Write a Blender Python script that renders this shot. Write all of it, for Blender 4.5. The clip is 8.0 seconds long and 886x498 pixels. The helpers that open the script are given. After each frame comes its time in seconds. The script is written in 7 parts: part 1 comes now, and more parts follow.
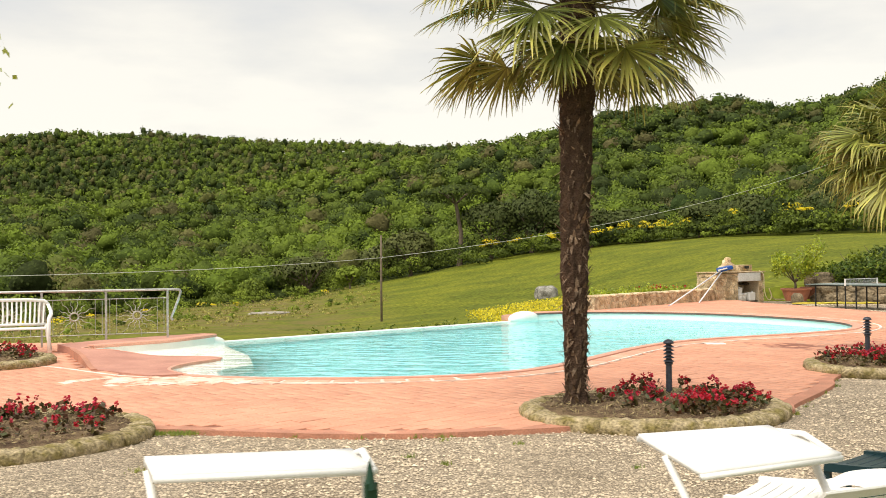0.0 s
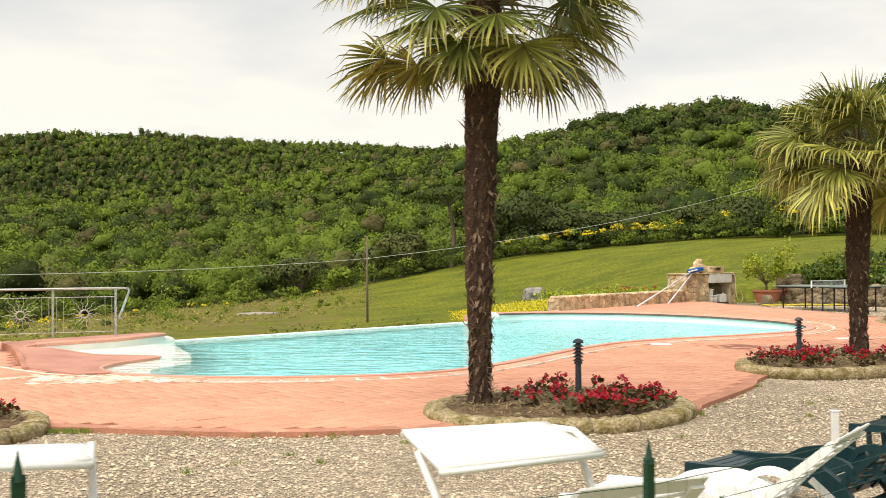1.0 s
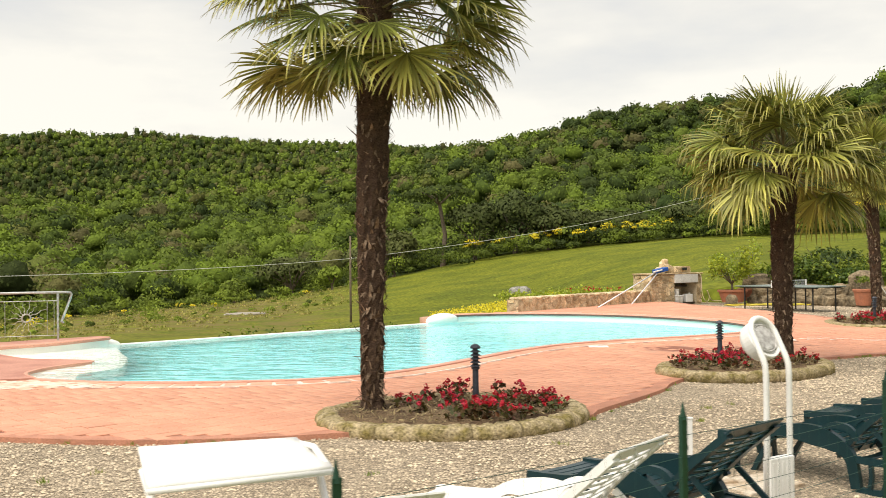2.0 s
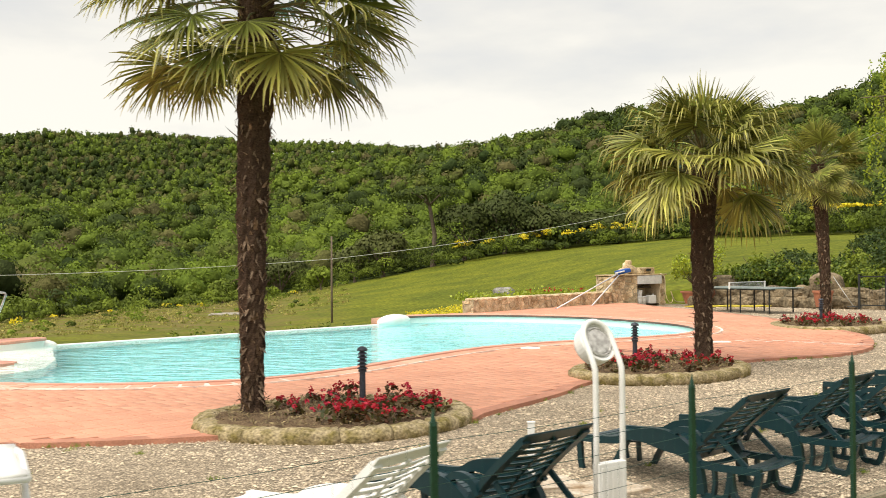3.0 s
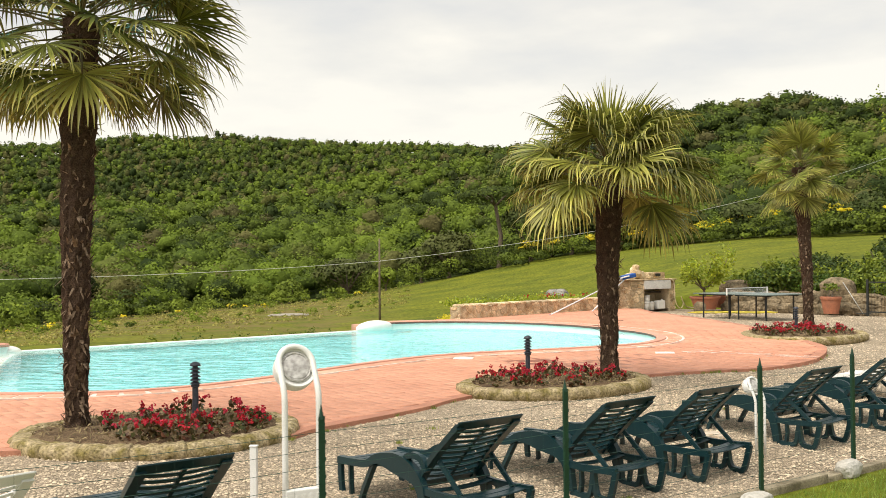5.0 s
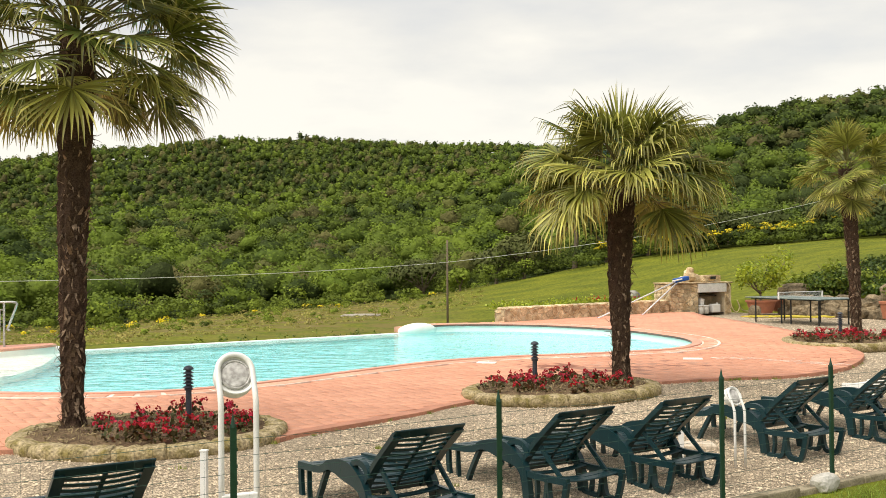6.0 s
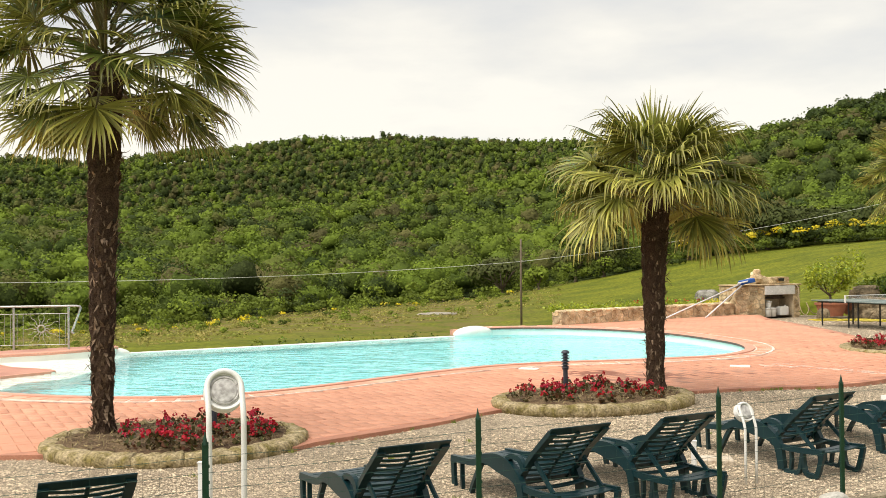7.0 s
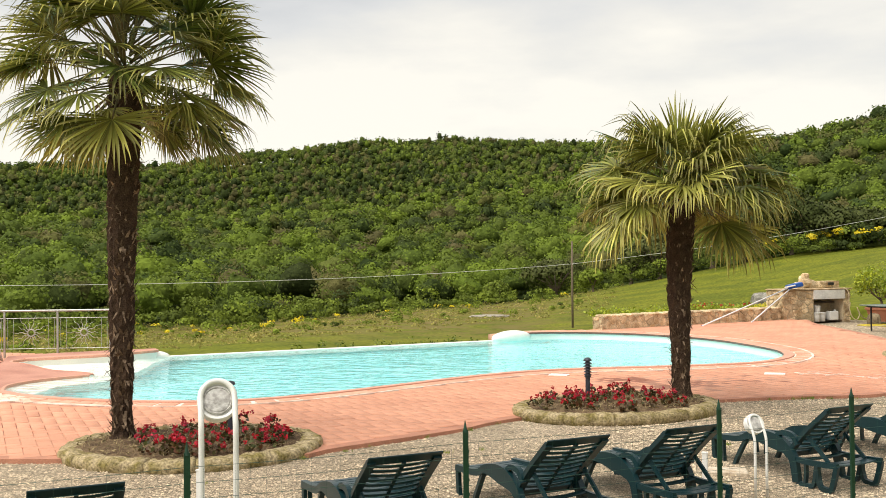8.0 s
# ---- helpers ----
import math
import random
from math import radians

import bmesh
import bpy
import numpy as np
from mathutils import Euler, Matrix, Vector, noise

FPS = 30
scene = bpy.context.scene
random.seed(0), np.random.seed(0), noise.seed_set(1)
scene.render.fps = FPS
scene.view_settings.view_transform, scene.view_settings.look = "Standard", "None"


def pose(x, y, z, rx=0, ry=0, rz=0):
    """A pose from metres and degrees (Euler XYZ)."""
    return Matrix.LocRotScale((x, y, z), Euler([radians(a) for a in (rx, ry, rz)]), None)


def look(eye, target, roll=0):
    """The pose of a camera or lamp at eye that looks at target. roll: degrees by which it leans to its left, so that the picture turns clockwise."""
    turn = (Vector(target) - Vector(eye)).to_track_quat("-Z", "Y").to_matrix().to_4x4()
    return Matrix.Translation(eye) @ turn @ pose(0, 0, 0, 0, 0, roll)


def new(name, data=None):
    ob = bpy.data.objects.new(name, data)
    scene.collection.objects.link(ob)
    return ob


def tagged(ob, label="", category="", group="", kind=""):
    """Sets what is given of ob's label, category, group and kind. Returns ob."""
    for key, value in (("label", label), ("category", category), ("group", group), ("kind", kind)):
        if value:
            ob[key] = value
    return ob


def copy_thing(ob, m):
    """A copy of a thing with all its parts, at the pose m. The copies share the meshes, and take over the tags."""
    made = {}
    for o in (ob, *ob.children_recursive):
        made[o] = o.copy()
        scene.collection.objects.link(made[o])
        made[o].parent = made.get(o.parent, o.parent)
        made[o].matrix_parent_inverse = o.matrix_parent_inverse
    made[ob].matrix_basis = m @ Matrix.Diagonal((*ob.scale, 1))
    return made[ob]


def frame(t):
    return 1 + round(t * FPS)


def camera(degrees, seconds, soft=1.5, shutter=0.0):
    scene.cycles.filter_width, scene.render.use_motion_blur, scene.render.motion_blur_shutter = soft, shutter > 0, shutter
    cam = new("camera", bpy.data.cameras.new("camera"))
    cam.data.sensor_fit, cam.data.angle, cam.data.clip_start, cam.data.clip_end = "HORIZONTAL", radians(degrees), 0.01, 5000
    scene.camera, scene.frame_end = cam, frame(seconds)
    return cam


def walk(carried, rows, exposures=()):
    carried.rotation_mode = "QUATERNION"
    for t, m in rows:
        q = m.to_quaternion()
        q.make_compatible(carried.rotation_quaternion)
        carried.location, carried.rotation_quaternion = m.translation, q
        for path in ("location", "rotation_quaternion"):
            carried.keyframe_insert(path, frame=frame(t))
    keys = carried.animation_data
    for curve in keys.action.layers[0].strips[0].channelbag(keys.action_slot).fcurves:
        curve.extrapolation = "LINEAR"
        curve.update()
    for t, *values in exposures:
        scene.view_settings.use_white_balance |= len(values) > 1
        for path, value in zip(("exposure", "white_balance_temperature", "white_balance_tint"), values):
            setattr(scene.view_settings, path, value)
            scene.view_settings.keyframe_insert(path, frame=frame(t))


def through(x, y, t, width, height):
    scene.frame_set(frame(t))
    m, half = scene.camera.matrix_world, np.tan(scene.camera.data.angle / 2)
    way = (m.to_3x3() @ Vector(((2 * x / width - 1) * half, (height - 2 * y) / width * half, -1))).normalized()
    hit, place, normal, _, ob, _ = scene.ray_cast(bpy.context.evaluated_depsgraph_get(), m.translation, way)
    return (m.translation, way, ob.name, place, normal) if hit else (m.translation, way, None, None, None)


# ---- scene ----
cam = camera(47.9, 8.0, soft=0.6, shutter=0.3)
PATH = [
    (0, (2.314, -0.522, 1.559), (2.186, 1.474, 1.581), -0.6),
    (0.5, (2.756, -0.478, 1.565), (2.63, 1.518, 1.585), -0.5),
    (1, (3.265, -0.415, 1.517), (3.139, 1.581, 1.542), -0.4),
    (1.5, (3.791, -0.415, 1.583), (3.666, 1.581, 1.605), -0.6),
    (3, (5.485, -0.227, 1.588), (5.37, 1.77, 1.611), -0.5),
    (3.5, (6.118, -0.161, 1.585), (5.995, 1.835, 1.608), -0.4),
    (4, (6.807, -0.035, 1.589), (6.653, 1.959, 1.614), -0.5),
    (4.5, (7.502, 0.044, 1.661), (7.291, 2.033, 1.686), -0.6),
    (6, (9.15, 0.213, 1.797), (8.709, 2.163, 1.823), -0.5),
    (6.5, (9.55, 0.272, 1.834), (9.024, 2.201, 1.862), -0.6),
    (7, (9.876, 0.308, 1.949), (9.274, 2.215, 1.971), -0.6),
    (7.5, (10.103, 0.37, 1.992), (9.443, 2.258, 2.017), -0.5),
    (8, (10.339, 0.47, 2.017), (9.629, 2.339, 2.043), -0.6),
]
walk(cam, [(t, look(e, a, r)) for t, e, a, r in PATH])

# ---- light: bright overcast with a soft sun ----
SUN_EL, SUN_AZ = radians(59), radians(-140)
world = bpy.data.worlds.new("world")
scene.world = world
world.use_nodes = True
wn, wl = world.node_tree.nodes, world.node_tree.links
wn.clear()
w_out, w_bg = wn.new("ShaderNodeOutputWorld"), wn.new("ShaderNodeBackground")
w_sky = wn.new("ShaderNodeTexSky")
w_sky.sky_type, w_sky.sun_disc = "NISHITA", False
w_sky.sun_elevation, w_sky.sun_rotation = SUN_EL, SUN_AZ
w_dim = wn.new("ShaderNodeVectorMath")
w_dim.operation = "SCALE"
w_dim.inputs["Scale"].default_value = 0.1
w_co, w_map = wn.new("ShaderNodeTexCoord"), wn.new("ShaderNodeMapping")
w_map.inputs["Scale"].default_value = (1.0, 1.0, 3.4)
w_n1 = wn.new("ShaderNodeTexNoise")
w_n1.inputs["Scale"].default_value, w_n1.inputs["Detail"].default_value = 2.6, 7
w_n1.inputs["Roughness"].default_value = 0.52
w_sep = wn.new("ShaderNodeSeparateXYZ")
w_high = wn.new("ShaderNodeMapRange")
w_high.inputs["From Min"].default_value, w_high.inputs["From Max"].default_value = 0.17, 0.33
w_high.inputs["To Min"].default_value, w_high.inputs["To Max"].default_value = -0.02, 0.27
w_sum = wn.new("ShaderNodeMath")
w_sum.operation = "ADD"
w_ramp = wn.new("ShaderNodeValToRGB")
w_tones = ((0.48, (0.80, 0.755, 0.66, 1)), (0.58, (0.70, 0.67, 0.605, 1)), (0.69, (0.60, 0.59, 0.565, 1)), (0.82, (0.50, 0.50, 0.495, 1)))
w_ramp.color_ramp.elements.new(0.6), w_ramp.color_ramp.elements.new(0.7)
for e, (pos, col) in zip(w_ramp.color_ramp.elements, w_tones):
    e.position, e.color = pos, col
w_mix = wn.new("ShaderNodeMix")
w_mix.data_type = "RGBA"
w_mix.inputs["Factor"].default_value = 0.86
wl.new(w_co.outputs["Generated"], w_map.inputs["Vector"])
wl.new(w_map.outputs["Vector"], w_n1.inputs["Vector"])
wl.new(w_co.outputs["Generated"], w_sep.inputs["Vector"])
wl.new(w_sep.outputs["Z"], w_high.inputs["Value"])
wl.new(w_n1.outputs["Fac"], w_sum.inputs[0])
wl.new(w_high.outputs["Result"], w_sum.inputs[1])
wl.new(w_sum.outputs["Value"], w_ramp.inputs["Fac"])
wl.new(w_sky.outputs["Color"], w_dim.inputs[0])
wl.new(w_dim.outputs["Vector"], w_mix.inputs["A"])
wl.new(w_ramp.outputs["Color"], w_mix.inputs["B"])
wl.new(w_mix.outputs["Result"], w_bg.inputs["Color"])
w_bg.inputs["Strength"].default_value = 0.93
wl.new(w_bg.outputs["Background"], w_out.inputs["Surface"])
sun = new("sun", bpy.data.lights.new("sun", "SUN"))
sun.data.energy, sun.data.angle, sun.data.color = 3.0, radians(60), (1.0, 0.93, 0.83)
sun.matrix_world = look((-12, -13, 30), (0, 1, 0))
scene.view_settings.exposure = 0.58


# ---- helpers for materials and meshes ----
def material(name, color, rough=0.7, metal=0.0, scale=8.0, amount=0.25, dark=None, bump=0.2, bump_scale=60.0, fine=0.12, spec=0.4, island=0.0, object_random=0.0):
    """Procedural surface: base colour varied at two scales, a second tone in patches, fine relief."""
    m = bpy.data.materials.new(name)
    m.use_nodes = True
    n, l = m.node_tree.nodes, m.node_tree.links
    p = n["Principled BSDF"]
    p.inputs["Roughness"].default_value, p.inputs["Metallic"].default_value = rough, metal
    p.inputs["Specular IOR Level"].default_value = spec
    co = n.new("ShaderNodeTexCoord")
    big, small = n.new("ShaderNodeTexNoise"), n.new("ShaderNodeTexNoise")
    big.inputs["Scale"].default_value, big.inputs["Detail"].default_value = scale, 5
    small.inputs["Scale"].default_value, small.inputs["Detail"].default_value = bump_scale, 4
    geo = n.new("ShaderNodeNewGeometry")
    l.new(geo.outputs["Position"], big.inputs["Vector"])
    l.new(geo.outputs["Position"], small.inputs["Vector"])
    dark = dark or tuple(c * 0.6 for c in color)
    ramp = n.new("ShaderNodeMapRange")
    ramp.inputs["From Min"].default_value, ramp.inputs["From Max"].default_value = 0.38, 0.66
    ramp.inputs["To Max"].default_value = amount * 2
    l.new(big.outputs["Fac"], ramp.inputs["Value"])
    mix = n.new("ShaderNodeMix")
    mix.data_type, mix.clamp_factor = "RGBA", True
    mix.inputs["A"].default_value, mix.inputs["B"].default_value = (*color, 1), (*dark, 1)
    l.new(ramp.outputs["Result"], mix.inputs["Factor"])
    hsv = n.new("ShaderNodeHueSaturation")
    val = n.new("ShaderNodeMapRange")
    val.inputs["To Min"].default_value, val.inputs["To Max"].default_value = 1 - fine * 2, 1 + fine * 2
    val.inputs["From Min"].default_value, val.inputs["From Max"].default_value = 0.25, 0.75
    l.new(small.outputs["Fac"], val.inputs["Value"])
    last = val.outputs["Result"]
    for amount_r, node, socket in ((island, geo, "Random Per Island"), (object_random, None, "Random")):
        if amount_r:
            node = node or n.new("ShaderNodeObjectInfo")
            r = n.new("ShaderNodeMapRange")
            r.inputs["To Min"].default_value, r.inputs["To Max"].default_value = 1 - amount_r, 1 + amount_r
            l.new(node.outputs[socket], r.inputs["Value"])
            mul = n.new("ShaderNodeMath")
            mul.operation = "MULTIPLY"
            l.new(last, mul.inputs[0])
            l.new(r.outputs["Result"], mul.inputs[1])
            last = mul.outputs["Value"]
    l.new(last, hsv.inputs["Value"])
    l.new(mix.outputs["Result"], hsv.inputs["Color"])
    l.new(hsv.outputs["Color"], p.inputs["Base Color"])
    if bump:
        b = n.new("ShaderNodeBump")
        b.inputs["Strength"].default_value, b.inputs["Distance"].default_value = bump, 0.02
        l.new(small.outputs["Fac"], b.inputs["Height"])
        l.new(b.outputs["Normal"], p.inputs["Normal"])
    return m


def foliage(name, color, other, rough=0.5, through=0.35, tips=None, spec=0.35, mottle=0.0):
    """Leaf surface: hue by the attribute 'tint' (one value a plant), value by leaf, some light through."""
    m = bpy.data.materials.new(name)
    m.use_nodes = True
    n, l = m.node_tree.nodes, m.node_tree.links
    p, out = n["Principled BSDF"], n["Material Output"]
    p.inputs["Roughness"].default_value = rough
    p.inputs["Specular IOR Level"].default_value = spec
    at = n.new("ShaderNodeAttribute")
    at.attribute_name = "tint"
    mix = n.new("ShaderNodeMix")
    mix.data_type = "RGBA"
    mix.inputs["A"].default_value, mix.inputs["B"].default_value = (*color, 1), (*other, 1)
    l.new(at.outputs["Fac"], mix.inputs["Factor"])
    col = mix.outputs["Result"]
    if tips:
        at2 = n.new("ShaderNodeAttribute")
        at2.attribute_name = "tip"
        mix2 = n.new("ShaderNodeMix")
        mix2.data_type = "RGBA"
        mix2.inputs["B"].default_value = (*tips, 1)
        l.new(at2.outputs["Fac"], mix2.inputs["Factor"])
        l.new(col, mix2.inputs["A"])
        col = mix2.outputs["Result"]
    geo = n.new("ShaderNodeNewGeometry")
    r = n.new("ShaderNodeMapRange")
    r.inputs["To Min"].default_value, r.inputs["To Max"].default_value = 0.7, 1.3
    l.new(geo.outputs["Random Per Island"], r.inputs["Value"])
    hsv = n.new("ShaderNodeHueSaturation")
    value = r.outputs["Result"]
    if mottle:
        clump, lift, both, relief = n.new("ShaderNodeTexNoise"), n.new("ShaderNodeMapRange"), n.new("ShaderNodeMath"), n.new("ShaderNodeBump")
        clump.inputs["Scale"].default_value, clump.inputs["Detail"].default_value, clump.inputs["Roughness"].default_value = mottle, 5, 0.65
        lift.inputs["From Min"].default_value, lift.inputs["From Max"].default_value = 0.36, 0.64
        lift.inputs["To Min"].default_value, lift.inputs["To Max"].default_value = 0.8, 1.25
        both.operation = "MULTIPLY"
        relief.inputs["Strength"].default_value, relief.inputs["Distance"].default_value = 1.0, 0.7
        l.new(geo.outputs["Position"], clump.inputs["Vector"])
        l.new(clump.outputs["Fac"], lift.inputs["Value"])
        l.new(clump.outputs["Fac"], relief.inputs["Height"])
        l.new(relief.outputs["Normal"], p.inputs["Normal"])
        l.new(value, both.inputs[0])
        l.new(lift.outputs["Result"], both.inputs[1])
        value = both.outputs["Value"]
    l.new(value, hsv.inputs["Value"])
    l.new(col, hsv.inputs["Color"])
    l.new(hsv.outputs["Color"], p.inputs["Base Color"])
    tr = n.new("ShaderNodeBsdfTranslucent")
    l.new(hsv.outputs["Color"], tr.inputs["Color"])
    ms = n.new("ShaderNodeMixShader")
    ms.inputs["Fac"].default_value = through
    l.new(p.outputs["BSDF"], ms.inputs[1])
    l.new(tr.outputs["BSDF"], ms.inputs[2])
    l.new(ms.outputs["Shader"], out.inputs["Surface"])
    return m


def finish(ob, mat, parent=None, label=""):
    for m in (mat if isinstance(mat, (list, tuple)) else [mat]):
        ob.data.materials.append(m)
    if parent is not None:
        ob.parent = parent
    return tagged(ob, label)


def part(name, bm, mat, parent=None, label="", smooth=False):
    """Links a bmesh as one mesh object under a thing or a part."""
    me = bpy.data.meshes.new(name)
    bm.normal_update()
    bm.to_mesh(me)
    bm.free()
    if smooth:
        me.shade_smooth()
    return finish(new(name, me), mat, parent, label)


def arrays(name, verts, faces, mat, parent=None, label="", tint=None, tip=None, smooth=False, normals=None):
    """Links numpy vertices and quads (or triangles) as one mesh object; tint and tip are per vertex."""
    verts, faces = np.asarray(verts, np.float32), np.asarray(faces, np.int32)
    me = bpy.data.meshes.new(name)
    k = faces.shape[1]
    me.vertices.add(len(verts))
    me.vertices.foreach_set("co", verts.ravel())
    me.loops.add(faces.size)
    me.loops.foreach_set("vertex_index", faces.ravel())
    me.polygons.add(len(faces))
    me.polygons.foreach_set("loop_start", np.arange(len(faces), dtype=np.int32) * k)
    for key, values in (("tint", tint), ("tip", tip)):
        if values is not None:
            a = me.attributes.new(key, "FLOAT", "POINT")
            a.data.foreach_set("value", np.asarray(values, np.float32))
    me.update(calc_edges=True)
    if smooth or normals is not None:
        me.shade_smooth()
    if normals is not None:
        me.normals_split_custom_set_from_vertices(normals)
    return finish(new(name, me), mat, parent, label)


def thing(name, m, label, category, group="", kind=""):
    ob = new(name)
    ob.empty_display_size = 0.1
    ob.matrix_world = m
    return tagged(ob, label, category, group, kind)


def box(bm, x0, x1, y0, y1, z0, z1, bevel=0.0, m=None):
    """Adds a box, with worn edges if asked."""
    r = bmesh.ops.create_cube(bm, size=1, matrix=Matrix.LocRotScale(((x0 + x1) / 2, (y0 + y1) / 2, (z0 + z1) / 2), None, (x1 - x0, y1 - y0, z1 - z0)))
    vs = r["verts"]
    if bevel:
        es = list({e for v in vs for e in v.link_edges})
        vs = list(set(vs) | set(bmesh.ops.bevel(bm, geom=es, offset=bevel, segments=2, profile=0.6, affect="EDGES")["verts"]))
        vs = [v for v in vs if v.is_valid]
    if m is not None:
        bmesh.ops.transform(bm, matrix=m, verts=vs)
    return vs


def tube(bm, points, radius, sides=10, caps=True, flat=1.0):
    """Sweeps a round (or flattened) section along points; radius may be one per point."""
    points = [Vector(p) for p in points]
    radii = radius if isinstance(radius, (list, tuple)) else [radius] * len(points)
    rings, side = [], None
    for i, p in enumerate(points):
        d = (points[min(i + 1, len(points) - 1)] - points[max(i - 1, 0)]).normalized()
        if side is None:
            side = d.cross(Vector((0, 0, 1)))
            side = (side if side.length > 0.05 else d.cross(Vector((0, 1, 0)))).normalized()
        side = (side - d * side.dot(d)).normalized()
        up = side.cross(d)
        rings.append([bm.verts.new(p + (side * math.cos(a) + up * math.sin(a) * flat) * radii[i]) for a in (2 * math.pi * k / sides for k in range(sides))])
    for a, b in zip(rings, rings[1:]):
        for k in range(sides):
            bm.faces.new((a[k], a[(k + 1) % sides], b[(k + 1) % sides], b[k]))
    if caps:
        bm.faces.new(rings[0][::-1])
        bm.faces.new(rings[-1])
    return rings


def lathe(bm, profile, sides=20, m=None):
    """Turns (radius, height) pairs about z."""
    rings = [[bm.verts.new((r * math.cos(2 * math.pi * k / sides), r * math.sin(2 * math.pi * k / sides), z)) for k in range(sides)] for r, z in profile]
    for a, b in zip(rings, rings[1:]):
        for k in range(sides):
            bm.faces.new((a[k], a[(k + 1) % sides], b[(k + 1) % sides], b[k]))
    bm.faces.new(rings[0][::-1])
    bm.faces.new(rings[-1])
    if m is not None:
        bmesh.ops.transform(bm, matrix=m, verts=[v for r in rings for v in r])


def spline(points, per=8, closed=False):
    """Catmull-Rom through plan points."""
    pts = [Vector(p) for p in points]
    n, res = len(pts), []
    for i in range(n if closed else n - 1):
        g = (lambda k: pts[k % n]) if closed else (lambda k: pts[min(max(k, 0), n - 1)])
        a, b, c, d = g(i - 1), g(i), g(i + 1), g(i + 2)
        for s in range(per):
            t = s / per
            res.append(0.5 * (2 * b + (c - a) * t + (2 * a - 5 * b + 4 * c - d) * t * t + (3 * b - a - 3 * c + d) * t ** 3))
    if not closed:
        res.append(pts[-1])
    return res


def resample(points, step, closed=False):
    """Even steps along a line."""
    pts = [Vector(p) for p in points] + ([Vector(points[0])] if closed else [])
    acc = [0.0]
    for a, b in zip(pts, pts[1:]):
        acc.append(acc[-1] + (b - a).length)
    count = max(2, round(acc[-1] / step))
    res, j = [], 0
    for k in range(count if closed else count + 1):
        s = acc[-1] * k / count
        while j < len(acc) - 2 and acc[j + 1] < s:
            j += 1
        f = (s - acc[j]) / max(acc[j + 1] - acc[j], 1e-9)
        res.append(pts[j].lerp(pts[j + 1], f))
    return res


def inside(x, y, poly):
    hit = False
    for (x0, y0), (x1, y1) in zip(poly, poly[1:] + poly[:1]):
        if (y0 > y) != (y1 > y) and x < (x1 - x0) * (y - y0) / (y1 - y0) + x0:
            hit = not hit
    return hit


def inside_many(x, y, poly):
    hit = np.zeros(len(x), bool)
    for (x0, y0), (x1, y1) in zip(poly, poly[1:] + poly[:1]):
        if y0 != y1:
            hit ^= ((y0 > y) != (y1 > y)) & (x < (x1 - x0) * (y - y0) / (y1 - y0) + x0)
    return hit


def rough(bm, amount, scale, seed=0.0):
    """Uneven, worn surface."""
    for v in bm.verts:
        v.co += noise.noise_vector(v.co * scale + Vector((seed, seed * 1.7, 0))) * amount


def smooth01(v):
    v = np.clip(v, 0, 1)
    return v * v * (3 - 2 * v)


# ---- materials of the setting ----
m_grass = material("meadow_grass", (0.152, 0.164, 0.016), 0.95, scale=0.22, amount=0.5, dark=(0.092, 0.112, 0.013), bump=0.7, bump_scale=3.2, fine=0.32, spec=0.08)
gn, gl = m_grass.node_tree.nodes, m_grass.node_tree.links
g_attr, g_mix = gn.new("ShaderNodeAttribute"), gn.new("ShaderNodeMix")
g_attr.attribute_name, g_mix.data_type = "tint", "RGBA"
# dark woodland floor: the shade between the trees is painted into this colour
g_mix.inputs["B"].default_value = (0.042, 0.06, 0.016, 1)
g_dry_at, g_dry_noise, g_dry_mul, g_dry_mix, g_dry_cut, g_dry_pos = gn.new("ShaderNodeAttribute"), gn.new("ShaderNodeTexNoise"), gn.new("ShaderNodeMath"), gn.new("ShaderNodeMix"), gn.new("ShaderNodeMapRange"), gn.new("ShaderNodeNewGeometry")
g_dry_at.attribute_name, g_dry_mul.operation, g_dry_mix.data_type = "tip", "MULTIPLY", "RGBA"
g_dry_noise.inputs["Scale"].default_value, g_dry_noise.inputs["Detail"].default_value = 0.35, 6
g_dry_cut.inputs["From Min"].default_value, g_dry_cut.inputs["From Max"].default_value = 0.36, 0.58
g_dry_mix.inputs["B"].default_value = (0.165, 0.132, 0.046, 1)
gl.new(g_dry_pos.outputs["Position"], g_dry_noise.inputs["Vector"])
gl.new(g_dry_noise.outputs["Fac"], g_dry_cut.inputs["Value"])
gl.new(g_dry_cut.outputs["Result"], g_dry_mul.inputs[0])
gl.new(g_dry_at.outputs["Fac"], g_dry_mul.inputs[1])
gl.new(g_dry_mul.outputs["Value"], g_dry_mix.inputs["Factor"])
gl.new(gn["Hue/Saturation/Value"].outputs["Color"], g_dry_mix.inputs["A"])
gl.new(g_dry_mix.outputs["Result"], g_mix.inputs["A"])
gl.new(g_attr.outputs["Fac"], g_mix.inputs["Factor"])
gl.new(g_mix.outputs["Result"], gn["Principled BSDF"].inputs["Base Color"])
m_gravel = material("gravel_bed", (0.60, 0.49, 0.35), 0.9, scale=0.9, amount=0.4, dark=(0.47, 0.375, 0.255), bump=0.0, bump_scale=90, fine=0.1, spec=0.2)
gn, gl = m_gravel.node_tree.nodes, m_gravel.node_tree.links
v_pos, v_cell, v_gap, v_tone, v_edge = gn.new("ShaderNodeNewGeometry"), gn.new("ShaderNodeTexVoronoi"), gn.new("ShaderNodeTexVoronoi"), gn.new("ShaderNodeMapRange"), gn.new("ShaderNodeMapRange")
v_gap.feature = "DISTANCE_TO_EDGE"
